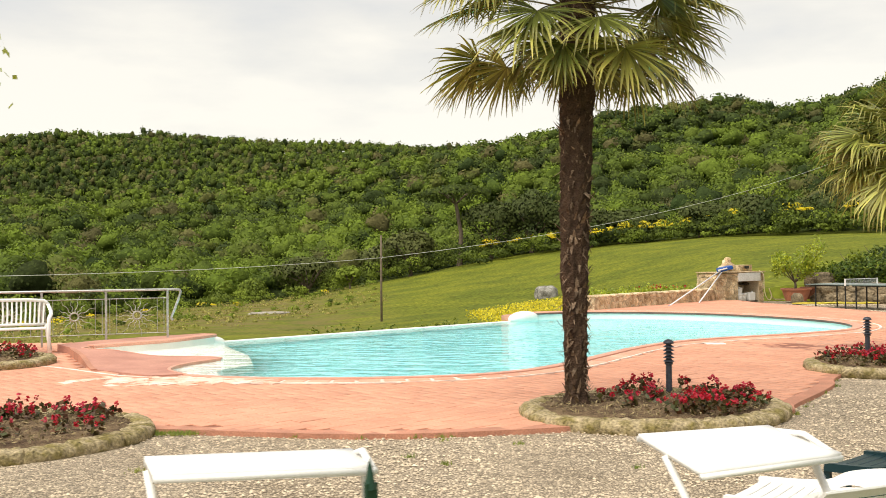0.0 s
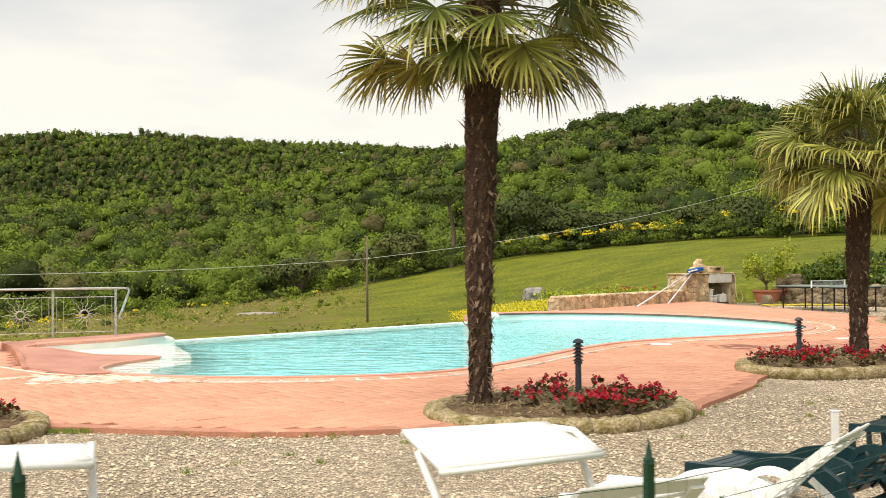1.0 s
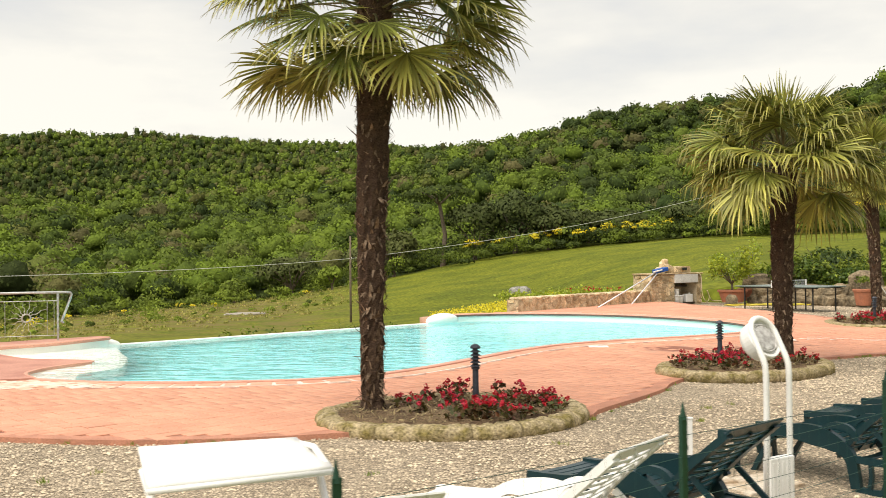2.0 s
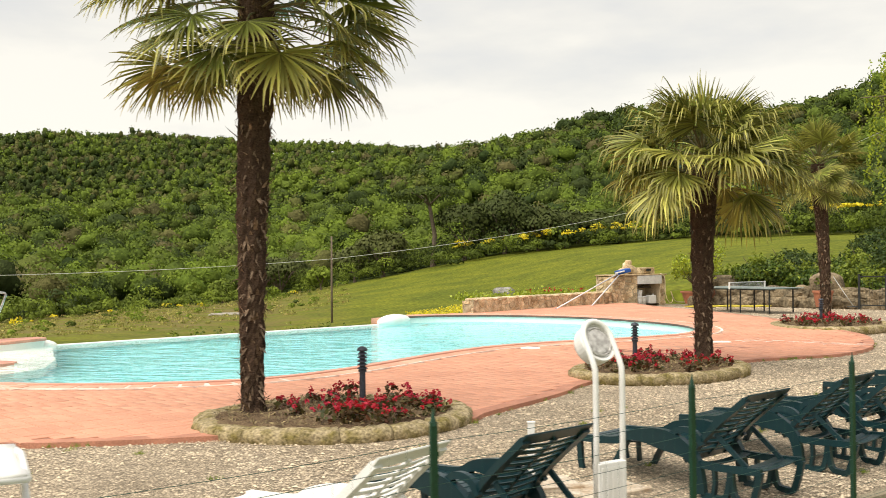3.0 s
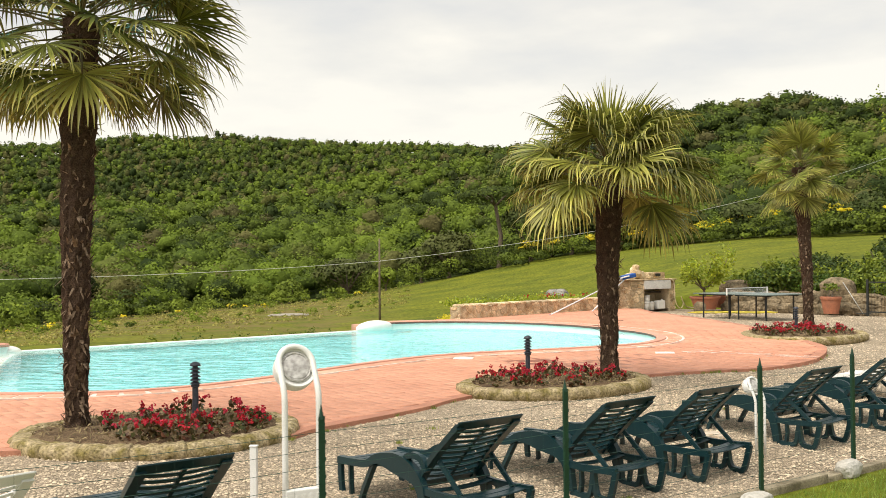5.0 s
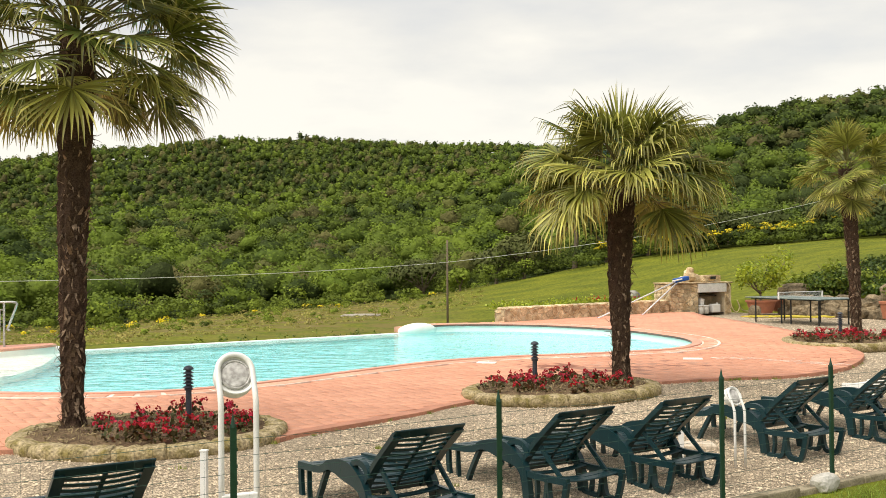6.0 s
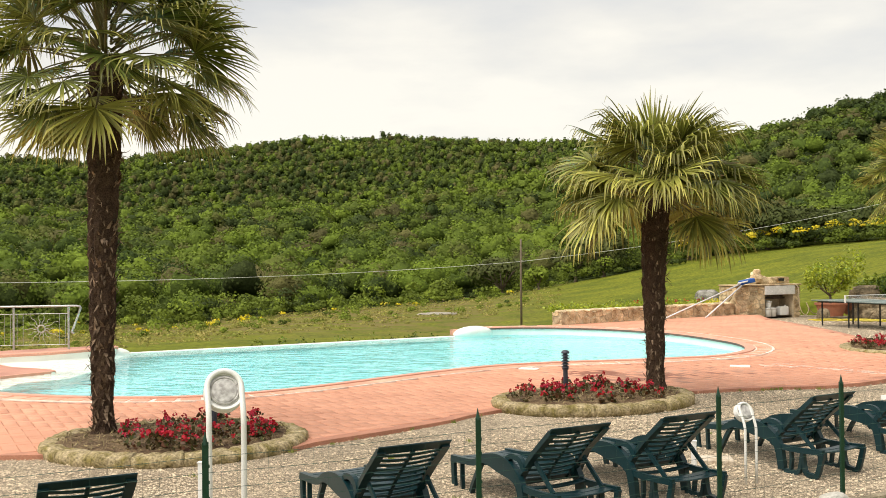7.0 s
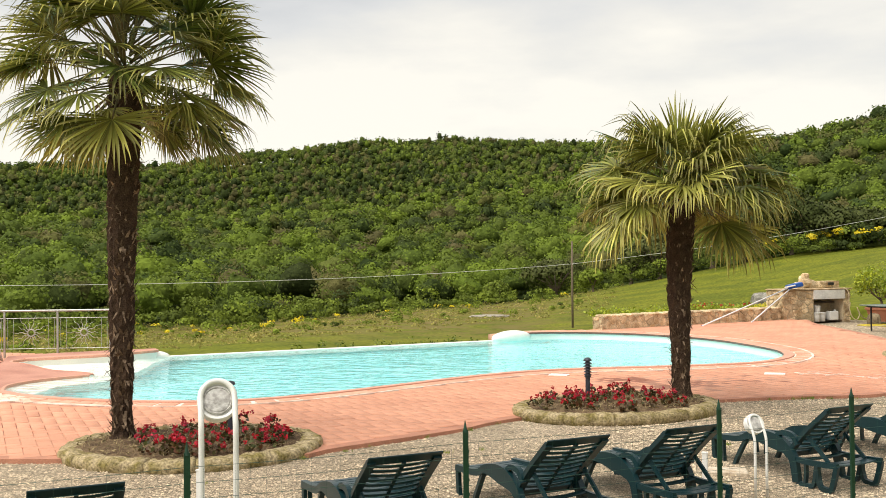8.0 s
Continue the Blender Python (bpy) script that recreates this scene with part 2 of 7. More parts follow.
for node in (v_cell, v_gap):
    node.inputs["Scale"].default_value = 40
    gl.new(v_pos.outputs["Position"], node.inputs["Vector"])
v_sep, v_mul, v_mix = gn.new("ShaderNodeSeparateColor"), gn.new("ShaderNodeMath"), gn.new("ShaderNodeMix")
v_tone.inputs["To Min"].default_value, v_tone.inputs["To Max"].default_value = 0.55, 1.3
# cell borders darkened in colour too, as the shade in the gaps between stones
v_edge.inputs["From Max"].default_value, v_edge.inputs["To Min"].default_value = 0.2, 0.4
v_mul.operation, v_mix.data_type, v_mix.blend_type = "MULTIPLY", "RGBA", "MULTIPLY"
v_mix.inputs["Factor"].default_value = 1.0
gl.new(v_cell.outputs["Color"], v_sep.inputs["Color"])
gl.new(v_sep.outputs["Red"], v_tone.inputs["Value"])
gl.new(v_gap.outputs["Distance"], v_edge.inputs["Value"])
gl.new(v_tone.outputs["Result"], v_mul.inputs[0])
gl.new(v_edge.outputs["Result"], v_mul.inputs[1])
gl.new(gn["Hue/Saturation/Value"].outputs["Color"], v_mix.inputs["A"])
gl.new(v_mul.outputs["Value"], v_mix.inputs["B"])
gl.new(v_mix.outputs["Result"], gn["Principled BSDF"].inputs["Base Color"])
v_bump = gn.new("ShaderNodeBump")
v_bump.inputs["Strength"].default_value, v_bump.inputs["Distance"].default_value = 1.0, 0.012
gl.new(v_edge.outputs["Result"], v_bump.inputs["Height"])
gl.new(v_bump.outputs["Normal"], gn["Principled BSDF"].inputs["Normal"])
m_pebble = material("pebbles", (0.67, 0.55, 0.385), 0.85, scale=9, amount=0.35, dark=(0.38, 0.31, 0.23), bump=0.3, bump_scale=120, fine=0.1, island=0.36, spec=0.25)
m_tile = material("terracotta_brick", (0.665, 0.33, 0.212), 0.75, scale=0.9, amount=0.35, dark=(0.565, 0.268, 0.168), bump=0.25, bump_scale=90, fine=0.1, island=0.07, object_random=0.07, spec=0.3)
m_joint = material("pale_mortar", (0.58, 0.34, 0.235), 0.9, scale=0.8, amount=0.75, dark=(0.27, 0.11, 0.07), bump=0.3, bump_scale=80)
m_edge = material("terracotta_edging", (0.50, 0.23, 0.145), 0.8, scale=3, amount=0.3, bump=0.3, object_random=0.08)
m_coping = material("washed_coping_brick", (0.70, 0.37, 0.25), 0.7, scale=1.6, amount=0.5, dark=(0.60, 0.265, 0.165), bump=0.2, object_random=0.12)
m_nosing = material("brown_nosing", (0.66, 0.33, 0.23), 0.6, scale=2, amount=0.3, dark=(0.54, 0.25, 0.17), bump=0.2)
m_dark_edge = material("dark_brown_edge", (0.17, 0.095, 0.07), 0.5, scale=4, amount=0.4, dark=(0.11, 0.07, 0.055), bump=0.2)
m_raised = material("smooth_reddish_cement", (0.52, 0.26, 0.185), 0.7, scale=1.4, amount=0.4, dark=(0.38, 0.165, 0.12), bump=0.15, bump_scale=40, fine=0.08)
m_lime = material("bleached_patch", (0.84, 0.74, 0.64), 0.85, scale=3, amount=0.4, dark=(0.58, 0.36, 0.27), bump=0.2)
m_bleach = material("bleached_brick", (0.82, 0.66, 0.55), 0.85, scale=3, amount=0.5, dark=(0.72, 0.42, 0.29), bump=0.2)
m_basin = material("pale_pool_lining", (0.26, 0.69, 0.72), 0.5, scale=0.5, amount=0.3, dark=(0.16, 0.59, 0.64), bump=0.0, fine=0.02)
m_white_rim = material("white_pool_rim", (0.86, 0.85, 0.78), 0.5, scale=3, amount=0.15, dark=(0.7, 0.7, 0.64), bump=0.05, fine=0.03)
m_stone_rim = material("lichened_stone_edging", (0.42, 0.34, 0.205), 0.95, scale=8, amount=0.5, dark=(0.21, 0.17, 0.06), bump=1.0, bump_scale=38, fine=0.3, object_random=0.1, spec=0.15)
m_soil = material("dry_soil", (0.20, 0.14, 0.08), 0.98, scale=7, amount=0.5, dark=(0.085, 0.055, 0.035), bump=0.9, bump_scale=55, fine=0.3, spec=0.1)
m_concrete = material("weathered_concrete", (0.33, 0.28, 0.19), 0.95, scale=5, amount=0.5, dark=(0.15, 0.125, 0.075), bump=0.5, bump_scale=50, fine=0.18)

# ---- plan ----
NEAR_SHORE = [(-2.1, 13.05), (-1.45, 12.8), (-0.6, 12.66), (0.3, 12.66), (1.1, 12.78), (1.8, 13.0), (2.5, 13.5), (3.15, 14.4), (3.72, 15.5), (4.4, 16.8), (5.2, 17.85), (6.2, 18.57)]
FAR_SHORE = [(7.37, 19.1), (8.42, 19.65), (9.2, 20.2), (9.63, 21.1), (9.55, 22.15), (9.0, 23.25), (7.94, 24.8), (6.65, 25.85), (5.26, 26.4), (3.9, 26.4), (3.0, 25.95), (2.5, 25.1)]
LOBE = [(-3.5, 18.95), (-3.85, 17.9), (-4.4, 17.2), (-4.95, 16.6), (-4.9, 16.1), (-4.0, 15.85), (-3.1, 15.75), (-2.5, 15.6), (-2.33, 15.4), (-2.5, 15.0), (-2.68, 14.4), (-2.6, 13.7), (-2.1, 13.05)]
SHORE = [tuple(p) for p in spline([(x, y) for x, y in NEAR_SHORE + FAR_SHORE], 5)]
LOBE_LINE = [tuple(p) for p in spline(LOBE, 5)]
POOL = SHORE + LOBE_LINE[:-1]
GRAVEL_EDGE = [(-16, 9.6), (-5, 9.3), (-1.27, 8.74), (-0.3, 8.58), (0.36, 8.46), (1.04, 8.41), (1.55, 8.46), (2.09, 8.58), (2.7, 8.76), (3.9, 9.2), (5.1, 9.75), (5.3, 10.2), (5.65, 10.8), (6.0, 11.4), (6.3, 12.0), (6.5, 12.6), (7.4, 14.0), (8.95, 15.3), (9.95, 15.95), (10.9, 16.4), (11.65, 17.2), (12.15, 18.1), (12.5, 19.2), (12.6, 20.1), (12.3, 22), (11.9, 25), (11.0, 28.5), (10.2, 31), (9.9, 33.0)]
EDGE_LINE = [tuple(p) for p in spline(GRAVEL_EDGE, 5)]
WALL_FOOT = [(9.3, 33.3), (4.75, 27.75), (4.4, 27.4), (3.6, 27.0), (2.7, 26.5), (2.15, 25.3)]
LEFT_EDGE = [(-3.75, 19.15), (-4.3, 18.75), (-6.0, 18.75), (-16, 19.0)]
DECK = EDGE_LINE + WALL_FOOT + SHORE[::-1] + LOBE_LINE[::-1][1:] + LEFT_EDGE
FENCE = [(-1.7, 0.7), (1.93, 2.24), (3.75, 3.03), (5.17, 4.385), (6.61, 5.74), (7.99, 7.06), (9.56, 8.64), (10.56, 9.71), (12.0, 11.2), (13.4, 12.7), (15.2, 14.6), (17.0, 17.2), (18.2, 20.5), (18.6, 24.0), (18.3, 27.6)]
WATER_Z = -0.035


def deck_z(x, y):
    return 0.13 * smooth01((y - 16) / 8) * smooth01((x + 1) / 3)


def lobe_z(x, y):
    return 0.010 + 0.12 * smooth01((y - 15.7) / 2.4) + 0.10 * smooth01((-3.4 - x) / 1.1) * smooth01((y - 13.6) / 1.4) * (1 - smooth01((y - 15.7) / 2.4))


def fence_side(x, y):
    """Distance from the straight run of the fence, positive towards the pool."""
    return (np.asarray(x) - 3.75) * -0.70 + (np.asarray(y) - 3.03) * 0.714


def gravel_z(x, y):
    return -0.2 + 0.163 * smooth01(fence_side(x, y) / 4.2) + 0.03 * smooth01((np.asarray(y) - 16) / 10)


# ---- ground: one sheet, from the lawn over the valley to the wooded hills ----
AZ = [-180, -75, -45, -30, -18, -13.5, -7, 0, 5, 10, 16, 22, 40, 75, 180]
NODES = [  # (distance, height or slope in degrees) along the bearings of AZ
    ([24] * 15, [-0.3, -0.5, -0.8, -1.0, -1.0, -1.0, -0.9, -0.4, 0.2, 0.25, 0.3, 0.4, 0.5, 0, -0.3]),
    ([40, 40, 42, 48, 70, 72, 84, 88, 76, 70, 65, 60, 55, 50, 40], [-0.3, -1.5, -1.9, -2.2, -3.1, -3.3, -2.7, -1.8, -0.1, 1.2, 1.6, 1.6, 1.5, 1, -0.3]),
    ([80, 75, 85, 105, 125, 140, 145, 145, 145, 140, 120, 105, 95, 90, 80], [0, -3.2, -4.3, -5.0, -3.9, -3.7, -1.3, 1.8, 3.2, 4.0, 4.1, 3.7, 3.5, 3, 0]),
    ([150, 135, 145, 165, 185, 195, 205, 205, 205, 200, 180, 165, 155, 150, 150], [1, -4.6, -5.7, -6.2, -5.2, -4.2, -0.6, 3.6, 5.8, 7.6, 7.2, 6.8, 6.5, 5, 1]),
]
HILL = [  # (distance, bearings, elevation in degrees)
    (390, [-180, -75, -45, -37, -29, -23, -19, -13.8, -9.4, -5, -3.8, 0.1, 2.8, 5.6, 11.7, 16, 19.2, 22, 30, 45, 75, 180], [2, 1, 1.6, 1.9, 2.3, 2.3, 3.0, 3.7, 4.3, 5.1, 5.4, 6.2, 6.8, 7.35, 7.65, 7.3, 8.2, 9.4, 10.4, 9, 5, 2]),
    (480, [-180, -75, -45, -30, -18, -7, 0, 5, 22, 75, 180], [2, 0.8, 1.0, 1.4, 2.3, 3.9, 5.1, 6, 7.2, 4, 2]),
    (760, [-180, -75, -60, -45, -35, -31, -26.5, -20.7, -16, -9.6, -4, 0, 20, 75, 180], [3, 4, 4.5, 4.95, 5.15, 5.9, 6.3, 6.55, 6.4, 6.05, 5.9, 5.9, 5.9, 4, 3]),
    (1500, [-180, 180], [1.5, 1.5]),
]
EYE = (6.0, 0.0, 1.6)
TERRACE = [(-18, 4), (-18, 18.9), (-4.2, 19.0), (2.2, 25.4), (3.4, 27.6), (4.7, 27.8), (9.0, 33.2), (9.4, 35.6), (12.6, 35.8), (14.2, 34.6), (17.2, 32.4), (20.0, 29.6), (19.6, 23), (17.5, 17.5), (13.0, 13.2), (10.0, 10.2), (3.2, 3.5), (-2.4, 1.4), (-18, -1)]
POOL_PIT = [(-6, 15), (-2.9, 12.4), (2.5, 12.4), (6, 17.2), (9.7, 19.5), (10.4, 22), (9.3, 25), (6, 27.3), (2.6, 26), (-3.6, 19)]


def ground_z(x, y):
    x, y = np.asarray(x, float), np.asarray(y, float)
    az = np.degrees(np.arctan2(x - EYE[0], y - EYE[1]))
    r = np.hypot(x - EYE[0], y - EYE[1])
    rs, zs = [np.zeros_like(r)], [np.full_like(r, -0.24)]
    for dist, height in NODES:
        rs.append(np.interp(az, AZ, dist))
        zs.append(np.interp(az, AZ, height))
    for dist, bearing, elev in HILL:
        rs.append(np.full_like(r, dist))
        zs.append(EYE[2] + dist * np.tan(np.radians(np.interp(az, bearing, elev))))
    z = zs[0].copy()
    for k in range(len(rs) - 1):
        f = np.clip((r - rs[k]) / (rs[k + 1] - rs[k]), 0, 1)
        if k >= 3:
            f = f * 0.5 + smooth01(f) * 0.5
        z = np.where(r > rs[k], zs[k] + (zs[k + 1] - zs[k]) * f, z)
    wave = np.sin(x * 0.051 + 1.3) * np.cos(y * 0.043) + 0.5 * np.sin(x * 0.13 - y * 0.11)
    z = z + wave * np.clip((r - 120) / 300, 0, 1) * 2.2 + wave * 0.12 * np.clip((r - 32) / 30, 0, 1)
    z = np.where((fence_side(x, y) < 1.6) & (r < 30), -0.25, z)
    z = np.where(inside_many(x.ravel(), y.ravel(), TERRACE).reshape(x.shape), -0.5, z)
    return np.where(inside_many(x.ravel(), y.ravel(), POOL_PIT).reshape(x.shape), -2.6, z)


ring = np.concatenate([np.arange(0.4, 46, 0.45), np.geomspace(46.5, 2600, 95)])
bearing = np.radians(np.concatenate([np.arange(-180, -54, 3.0), np.arange(-54, 36, 0.5), np.arange(36, 180, 3.0)]))
R, A = np.meshgrid(ring, bearing, indexing="ij")
gx, gy = EYE[0] + R * np.sin(A), EYE[1] + R * np.cos(A)
gv = np.stack([gx, gy, ground_z(gx, gy)], -1).reshape(-1, 3)
nb = len(bearing)
ii, jj = np.meshgrid(np.arange(len(ring) - 1), np.arange(nb), indexing="ij")
j2 = (jj + 1) % nb
gf = np.stack([ii * nb + jj, (ii + 1) * nb + jj, (ii + 1) * nb + j2, ii * nb + j2], -1).reshape(-1, 4)[:, ::-1]
gv = np.vstack([gv, [[EYE[0], EYE[1], -0.24]]])
g_az = np.degrees(np.arctan2(gv[:, 0] - EYE[0], gv[:, 1] - EYE[1]))
g_r = np.hypot(gv[:, 0] - EYE[0], gv[:, 1] - EYE[1])
# painted woodland shade, fading in behind the meadow's edge
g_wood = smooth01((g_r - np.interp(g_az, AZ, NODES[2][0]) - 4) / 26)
g_dry = smooth01((-7 - g_az) / 9) * smooth01((g_r - 50) / 34)
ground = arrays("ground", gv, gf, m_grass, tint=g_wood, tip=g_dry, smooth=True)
hub = bmesh.new()
hub.from_mesh(ground.data)
hub.verts.ensure_lookup_table()
for j in range(nb):
    hub.faces.new((hub.verts[len(gv) - 1], hub.verts[(j + 1) % nb], hub.verts[j]))
hub.to_mesh(ground.data)
hub.free()
tagged(ground, "sloping green meadow and wooded hillside ground", "ground", kind="structure")

# gravel yard: a sheet and loose stones
YARD = EDGE_LINE + [(9.4, 33.6), (9.5, 35.5), (12.2, 35.3), (13.4, 33.0), (16.2, 31.0), (18.6, 28.4)] + FENCE[:1:-1] + [(-1.4, -2.0), (-16, -2)]
xs, ys = np.meshgrid(np.arange(-16, 20, 0.4), np.arange(-2.2, 36, 0.4), indexing="ij")
gvv = np.stack([xs, ys, gravel_z(xs, ys) - 0.012 + 0.012 * np.sin(xs * 1.7) * np.cos(ys * 1.3)], -1).reshape(-1, 3)
nx, ny = xs.shape
cell_in = inside_many(xs.ravel() + 0.2, ys.ravel() + 0.2, YARD).reshape(nx, ny)
wide = cell_in.copy()
wide[1:] |= cell_in[:-1]
wide[:-1] |= cell_in[1:]
wide[:, 1:] |= wide[:, :-1].copy()
off = fence_side(gvv[:, 0], gvv[:, 1])
gvv[:, 0] += np.where(off < 0, off * 0.70, 0)
gvv[:, 1] += np.where(off < 0, -off * 0.714, 0)
side = off.reshape(nx, ny) > -0.6
i, j = np.nonzero(wide[:-1, :-1] & side[:-1, :-1])
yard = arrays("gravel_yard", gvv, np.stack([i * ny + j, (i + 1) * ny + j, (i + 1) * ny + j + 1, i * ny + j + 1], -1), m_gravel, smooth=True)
tagged(yard, "pale beige gravel yard between deck and fence", "gravel", kind="structure")

rng = np.random.default_rng(7)


def scatter_stones(count, poly, x0, x1, y0, y1, size0, size1):
    x, y = rng.uniform(x0, x1, count), rng.uniform(y0, y1, count)
    ok = inside_many(x, y, poly) & (fence_side(x, y) > 0.1)
    x, y = x[ok], y[ok]
    k = len(x)
    base = np.array([(1, 0, 0), (-0.5, 0.86, 0), (-0.5, -0.86, 0), (0.25, 0.3, 0.55), (-0.35, -0.15, 0.5)])
    tri = np.array([(0, 1, 3), (1, 4, 3), (1, 2, 4), (2, 0, 4), (0, 3, 4)])
    s = rng.uniform(size0, size1, k) * rng.choice([1, 1, 1, 1.5], k)
    a = rng.uniform(0, 6.28, k)
    v = base[None] * s[:, None, None] * rng.uniform(0.55, 1.2, (k, 5, 3))
    c, sn = np.cos(a)[:, None], np.sin(a)[:, None]
    vx, vy = v[..., 0] * c - v[..., 1] * sn, v[..., 0] * sn + v[..., 1] * c
    v = np.stack([vx + x[:, None], vy + y[:, None], v[..., 2] + gravel_z(x, y)[:, None] - 0.008], -1)
    return v.reshape(-1, 3), (tri[None] + (np.arange(k) * 5)[:, None, None]).reshape(-1, 3)


va, fa = scatter_stones(95000, YARD, -3.0, 12.5, 3.5, 16, 0.007, 0.018)
vb, fb = scatter_stones(24000, YARD, 8, 18.5, 12, 33, 0.011, 0.023)
stones = arrays("loose_gravel", np.vstack([va, vb]), np.vstack([fa, fb + len(va)]), m_pebble)
tagged(stones, "loose angular beige and grey gravel stones", "gravel", kind="stuff")

# ---- deck ----
def slab(name, outline, z_of, mat, thick=0.14, drop=0.0):
    """A flat piece with a turned-down edge."""
    bm = bmesh.new()
    top = [bm.verts.new((x, y, float(z_of(x, y)) - drop)) for x, y in outline]
    low = [bm.verts.new((v.co.x, v.co.y, v.co.z - thick)) for v in top]
    f = bm.faces.new(top)
    f.normal_update()
    for k in range(len(top)):
        bm.faces.new((top[k - 1], top[k], low[k], low[k - 1]))
    bmesh.ops.triangulate(bm, faces=[f])
    bmesh.ops.recalc_face_normals(bm, faces=bm.faces)
    return part(name, bm, mat)


deck = tagged(slab("pavement", DECK, deck_z, m_joint, drop=0.012), "terracotta brick pool deck with pale joints", "pavement", kind="structure")


def ribbon(bm, line, inner, outer, z0, z_of, closed=False, thick=0.03):
    """A strip along a plan line between two offsets to its right side."""
    rows = []
    n = len(line)
    for k in range(n):
        a, b = Vector(line[max(k - 1, 0)]), Vector(line[min(k + 1, n - 1)])
        d = (b - a).normalized()
        out = Vector((d.y, -d.x))
        p = Vector(line[k])
        row = []
        for off, dz in ((inner, -thick), (inner, 0), (outer, 0), (outer, -thick)):
            q = p + out * off
            row.append(bm.verts.new((q.x, q.y, float(z_of(q.x, q.y)) + z0 + dz)))
        rows.append(row)
    for a, b in zip(rows, rows[1:]):
        for k in range(3):
            bm.faces.new((a[k], a[k + 1], b[k + 1], b[k]))
    for row in (rows[0], rows[-1]):
        bm.faces.new(row)
    bmesh.ops.recalc_face_normals(bm, faces=bm.faces)


bm = bmesh.new()
ribbon(bm, resample(EDGE_LINE, 0.3), -0.17, 0.01, 0.0, deck_z, thick=0.12)
part("edging", bm, m_edge, deck, "dark red terracotta edge course")

# rounded nosing round the water, then a course of washed bricks
bm = bmesh.new()
prof = [(-0.03, -0.05), (-0.055, -0.045), (-0.055, 0.0), (-0.035, 0.012), (-0.005, 0.016), (0.14, 0.016), (0.145, -0.03)]
thin = [(-0.012, -0.05), (-0.02, -0.03), (-0.02, 0.0), (-0.012, 0.004), (-0.004, 0.005), (0.03, 0.005), (0.032, -0.03)]
lobe_run = resample(LOBE_LINE, 0.15)
for line, level, section in ((resample(SHORE, 0.2)[:-4], deck_z, prof), ([q for q in lobe_run if q.y > 16.5], lobe_z, prof), ([q for q in lobe_run if q.y < 16.6], lobe_z, thin)):
    rows = []
    for k, p in enumerate(line):
        d = (line[min(k + 1, len(line) - 1)] - line[max(k - 1, 0)]).normalized()
        out = Vector((d.y, -d.x))
        rows.append([bm.verts.new((p.x + out.x * o, p.y + out.y * o, float(level(p.x, p.y)) + h)) for o, h in section])
    for a, b in zip(rows, rows[1:]):
        for k in range(len(prof) - 1):
            # inner faces along the far shore take the dark brown material
            bm.faces.new((a[k], b[k], b[k + 1], a[k + 1])).material_index = int(k < 2 and ((level is deck_z and a[0].co.x > 2.6 and a[0].co.y > 19.6)))
    for row in (rows[0], rows[-1]):
        bm.faces.new(row)
bmesh.ops.recalc_face_normals(bm, faces=bm.faces)
nosing = part("nosing", bm, [m_nosing, m_dark_edge], deck, "rounded reddish pool nosing with dark brown inner edge on the far shore")

# raised surround of the shallow lobe
RAISED = [(-3.75, 13.75), (-5.05, 16.05), (-5.75, 16.9), (-5.3, 17.7), (-4.6, 18.5), (-3.8, 19.3), (-3.5, 18.95)] + LOBE_LINE[1:-1] + [(-2.15, 13.15), (-2.6, 12.95)]
raised = tagged(slab("raised_step", RAISED, lobe_z, m_raised, 0.2), "smooth raised reddish surround of the shallow end", "step", kind="structure")
bm = bmesh.new()
ribbon(bm, resample([(-3.7, 13.7), (-5.1, 16.1)], 0.2), -0.06, 0.02, 0.008, lobe_z, thick=0.16)
part("riser", bm, m_edge, raised, "brown brick riser")
bm = bmesh.new()
ribbon(bm, resample(spline([(-5.95, 14.9), (-4.6, 14.2), (-3.75, 13.55), (-3.0, 13.0), (-2.3, 12.75), (-1.6, 12.45)], 5), 0.1), -0.03, 0.03, 0.004, deck_z, thick=0.02)
part("white_joint", bm, m_lime, raised, "white mortar joint in front of the surround")

# ---- pool ----
pool = tagged(new("pool"), "freeform infinity pool with pale lining and clear turquoise water", "pool", kind="structure")
bm = bmesh.new()
LINE = POOL
top = [bm.verts.new((x, y, -0.03 if k >= len(SHORE) - 1 and k <= len(SHORE) else (float(deck_z(x, y)) if k < len(SHORE) else float(lobe_z(x, y))) - 0.02)) for k, (x, y) in enumerate(LINE)]
low = [bm.verts.new((x, y, -1.35)) for x, y in LINE]
for k in range(len(top)):
    bm.faces.new((top[k - 1], top[k], low[k], low[k - 1]))
floor_face = bm.faces.new(low)
floor_face.normal_update()
bmesh.ops.triangulate(bm, faces=[floor_face])
bmesh.ops.recalc_face_normals(bm, faces=bm.faces)
part("basin", bm, m_basin, pool)
bm = bmesh.new()
band = []
for k, (x, y) in enumerate(LINE):
    edge_z = (float(deck_z(x, y)) if k < len(SHORE) else float(lobe_z(x, y))) - 0.018
    a, b = Vector(LINE[k - 1]), Vector(LINE[(k + 1) % len(LINE)])
    d = (b - a).normalized()
    q = Vector((x, y)) + Vector((-d.y, d.x)) * 0.012
    band.append((bm.verts.new((q.x, q.y, edge_z)), bm.verts.new((q.x, q.y, -0.45))))
for k in range(1, len(band)):
    if k != len(SHORE):
        bm.faces.new((band[k - 1][0], band[k][0], band[k][1], band[k - 1][1]))
part("waterline_band", bm, m_white_rim, pool, "cream-white lining at the waterline")
bm = bmesh.new()
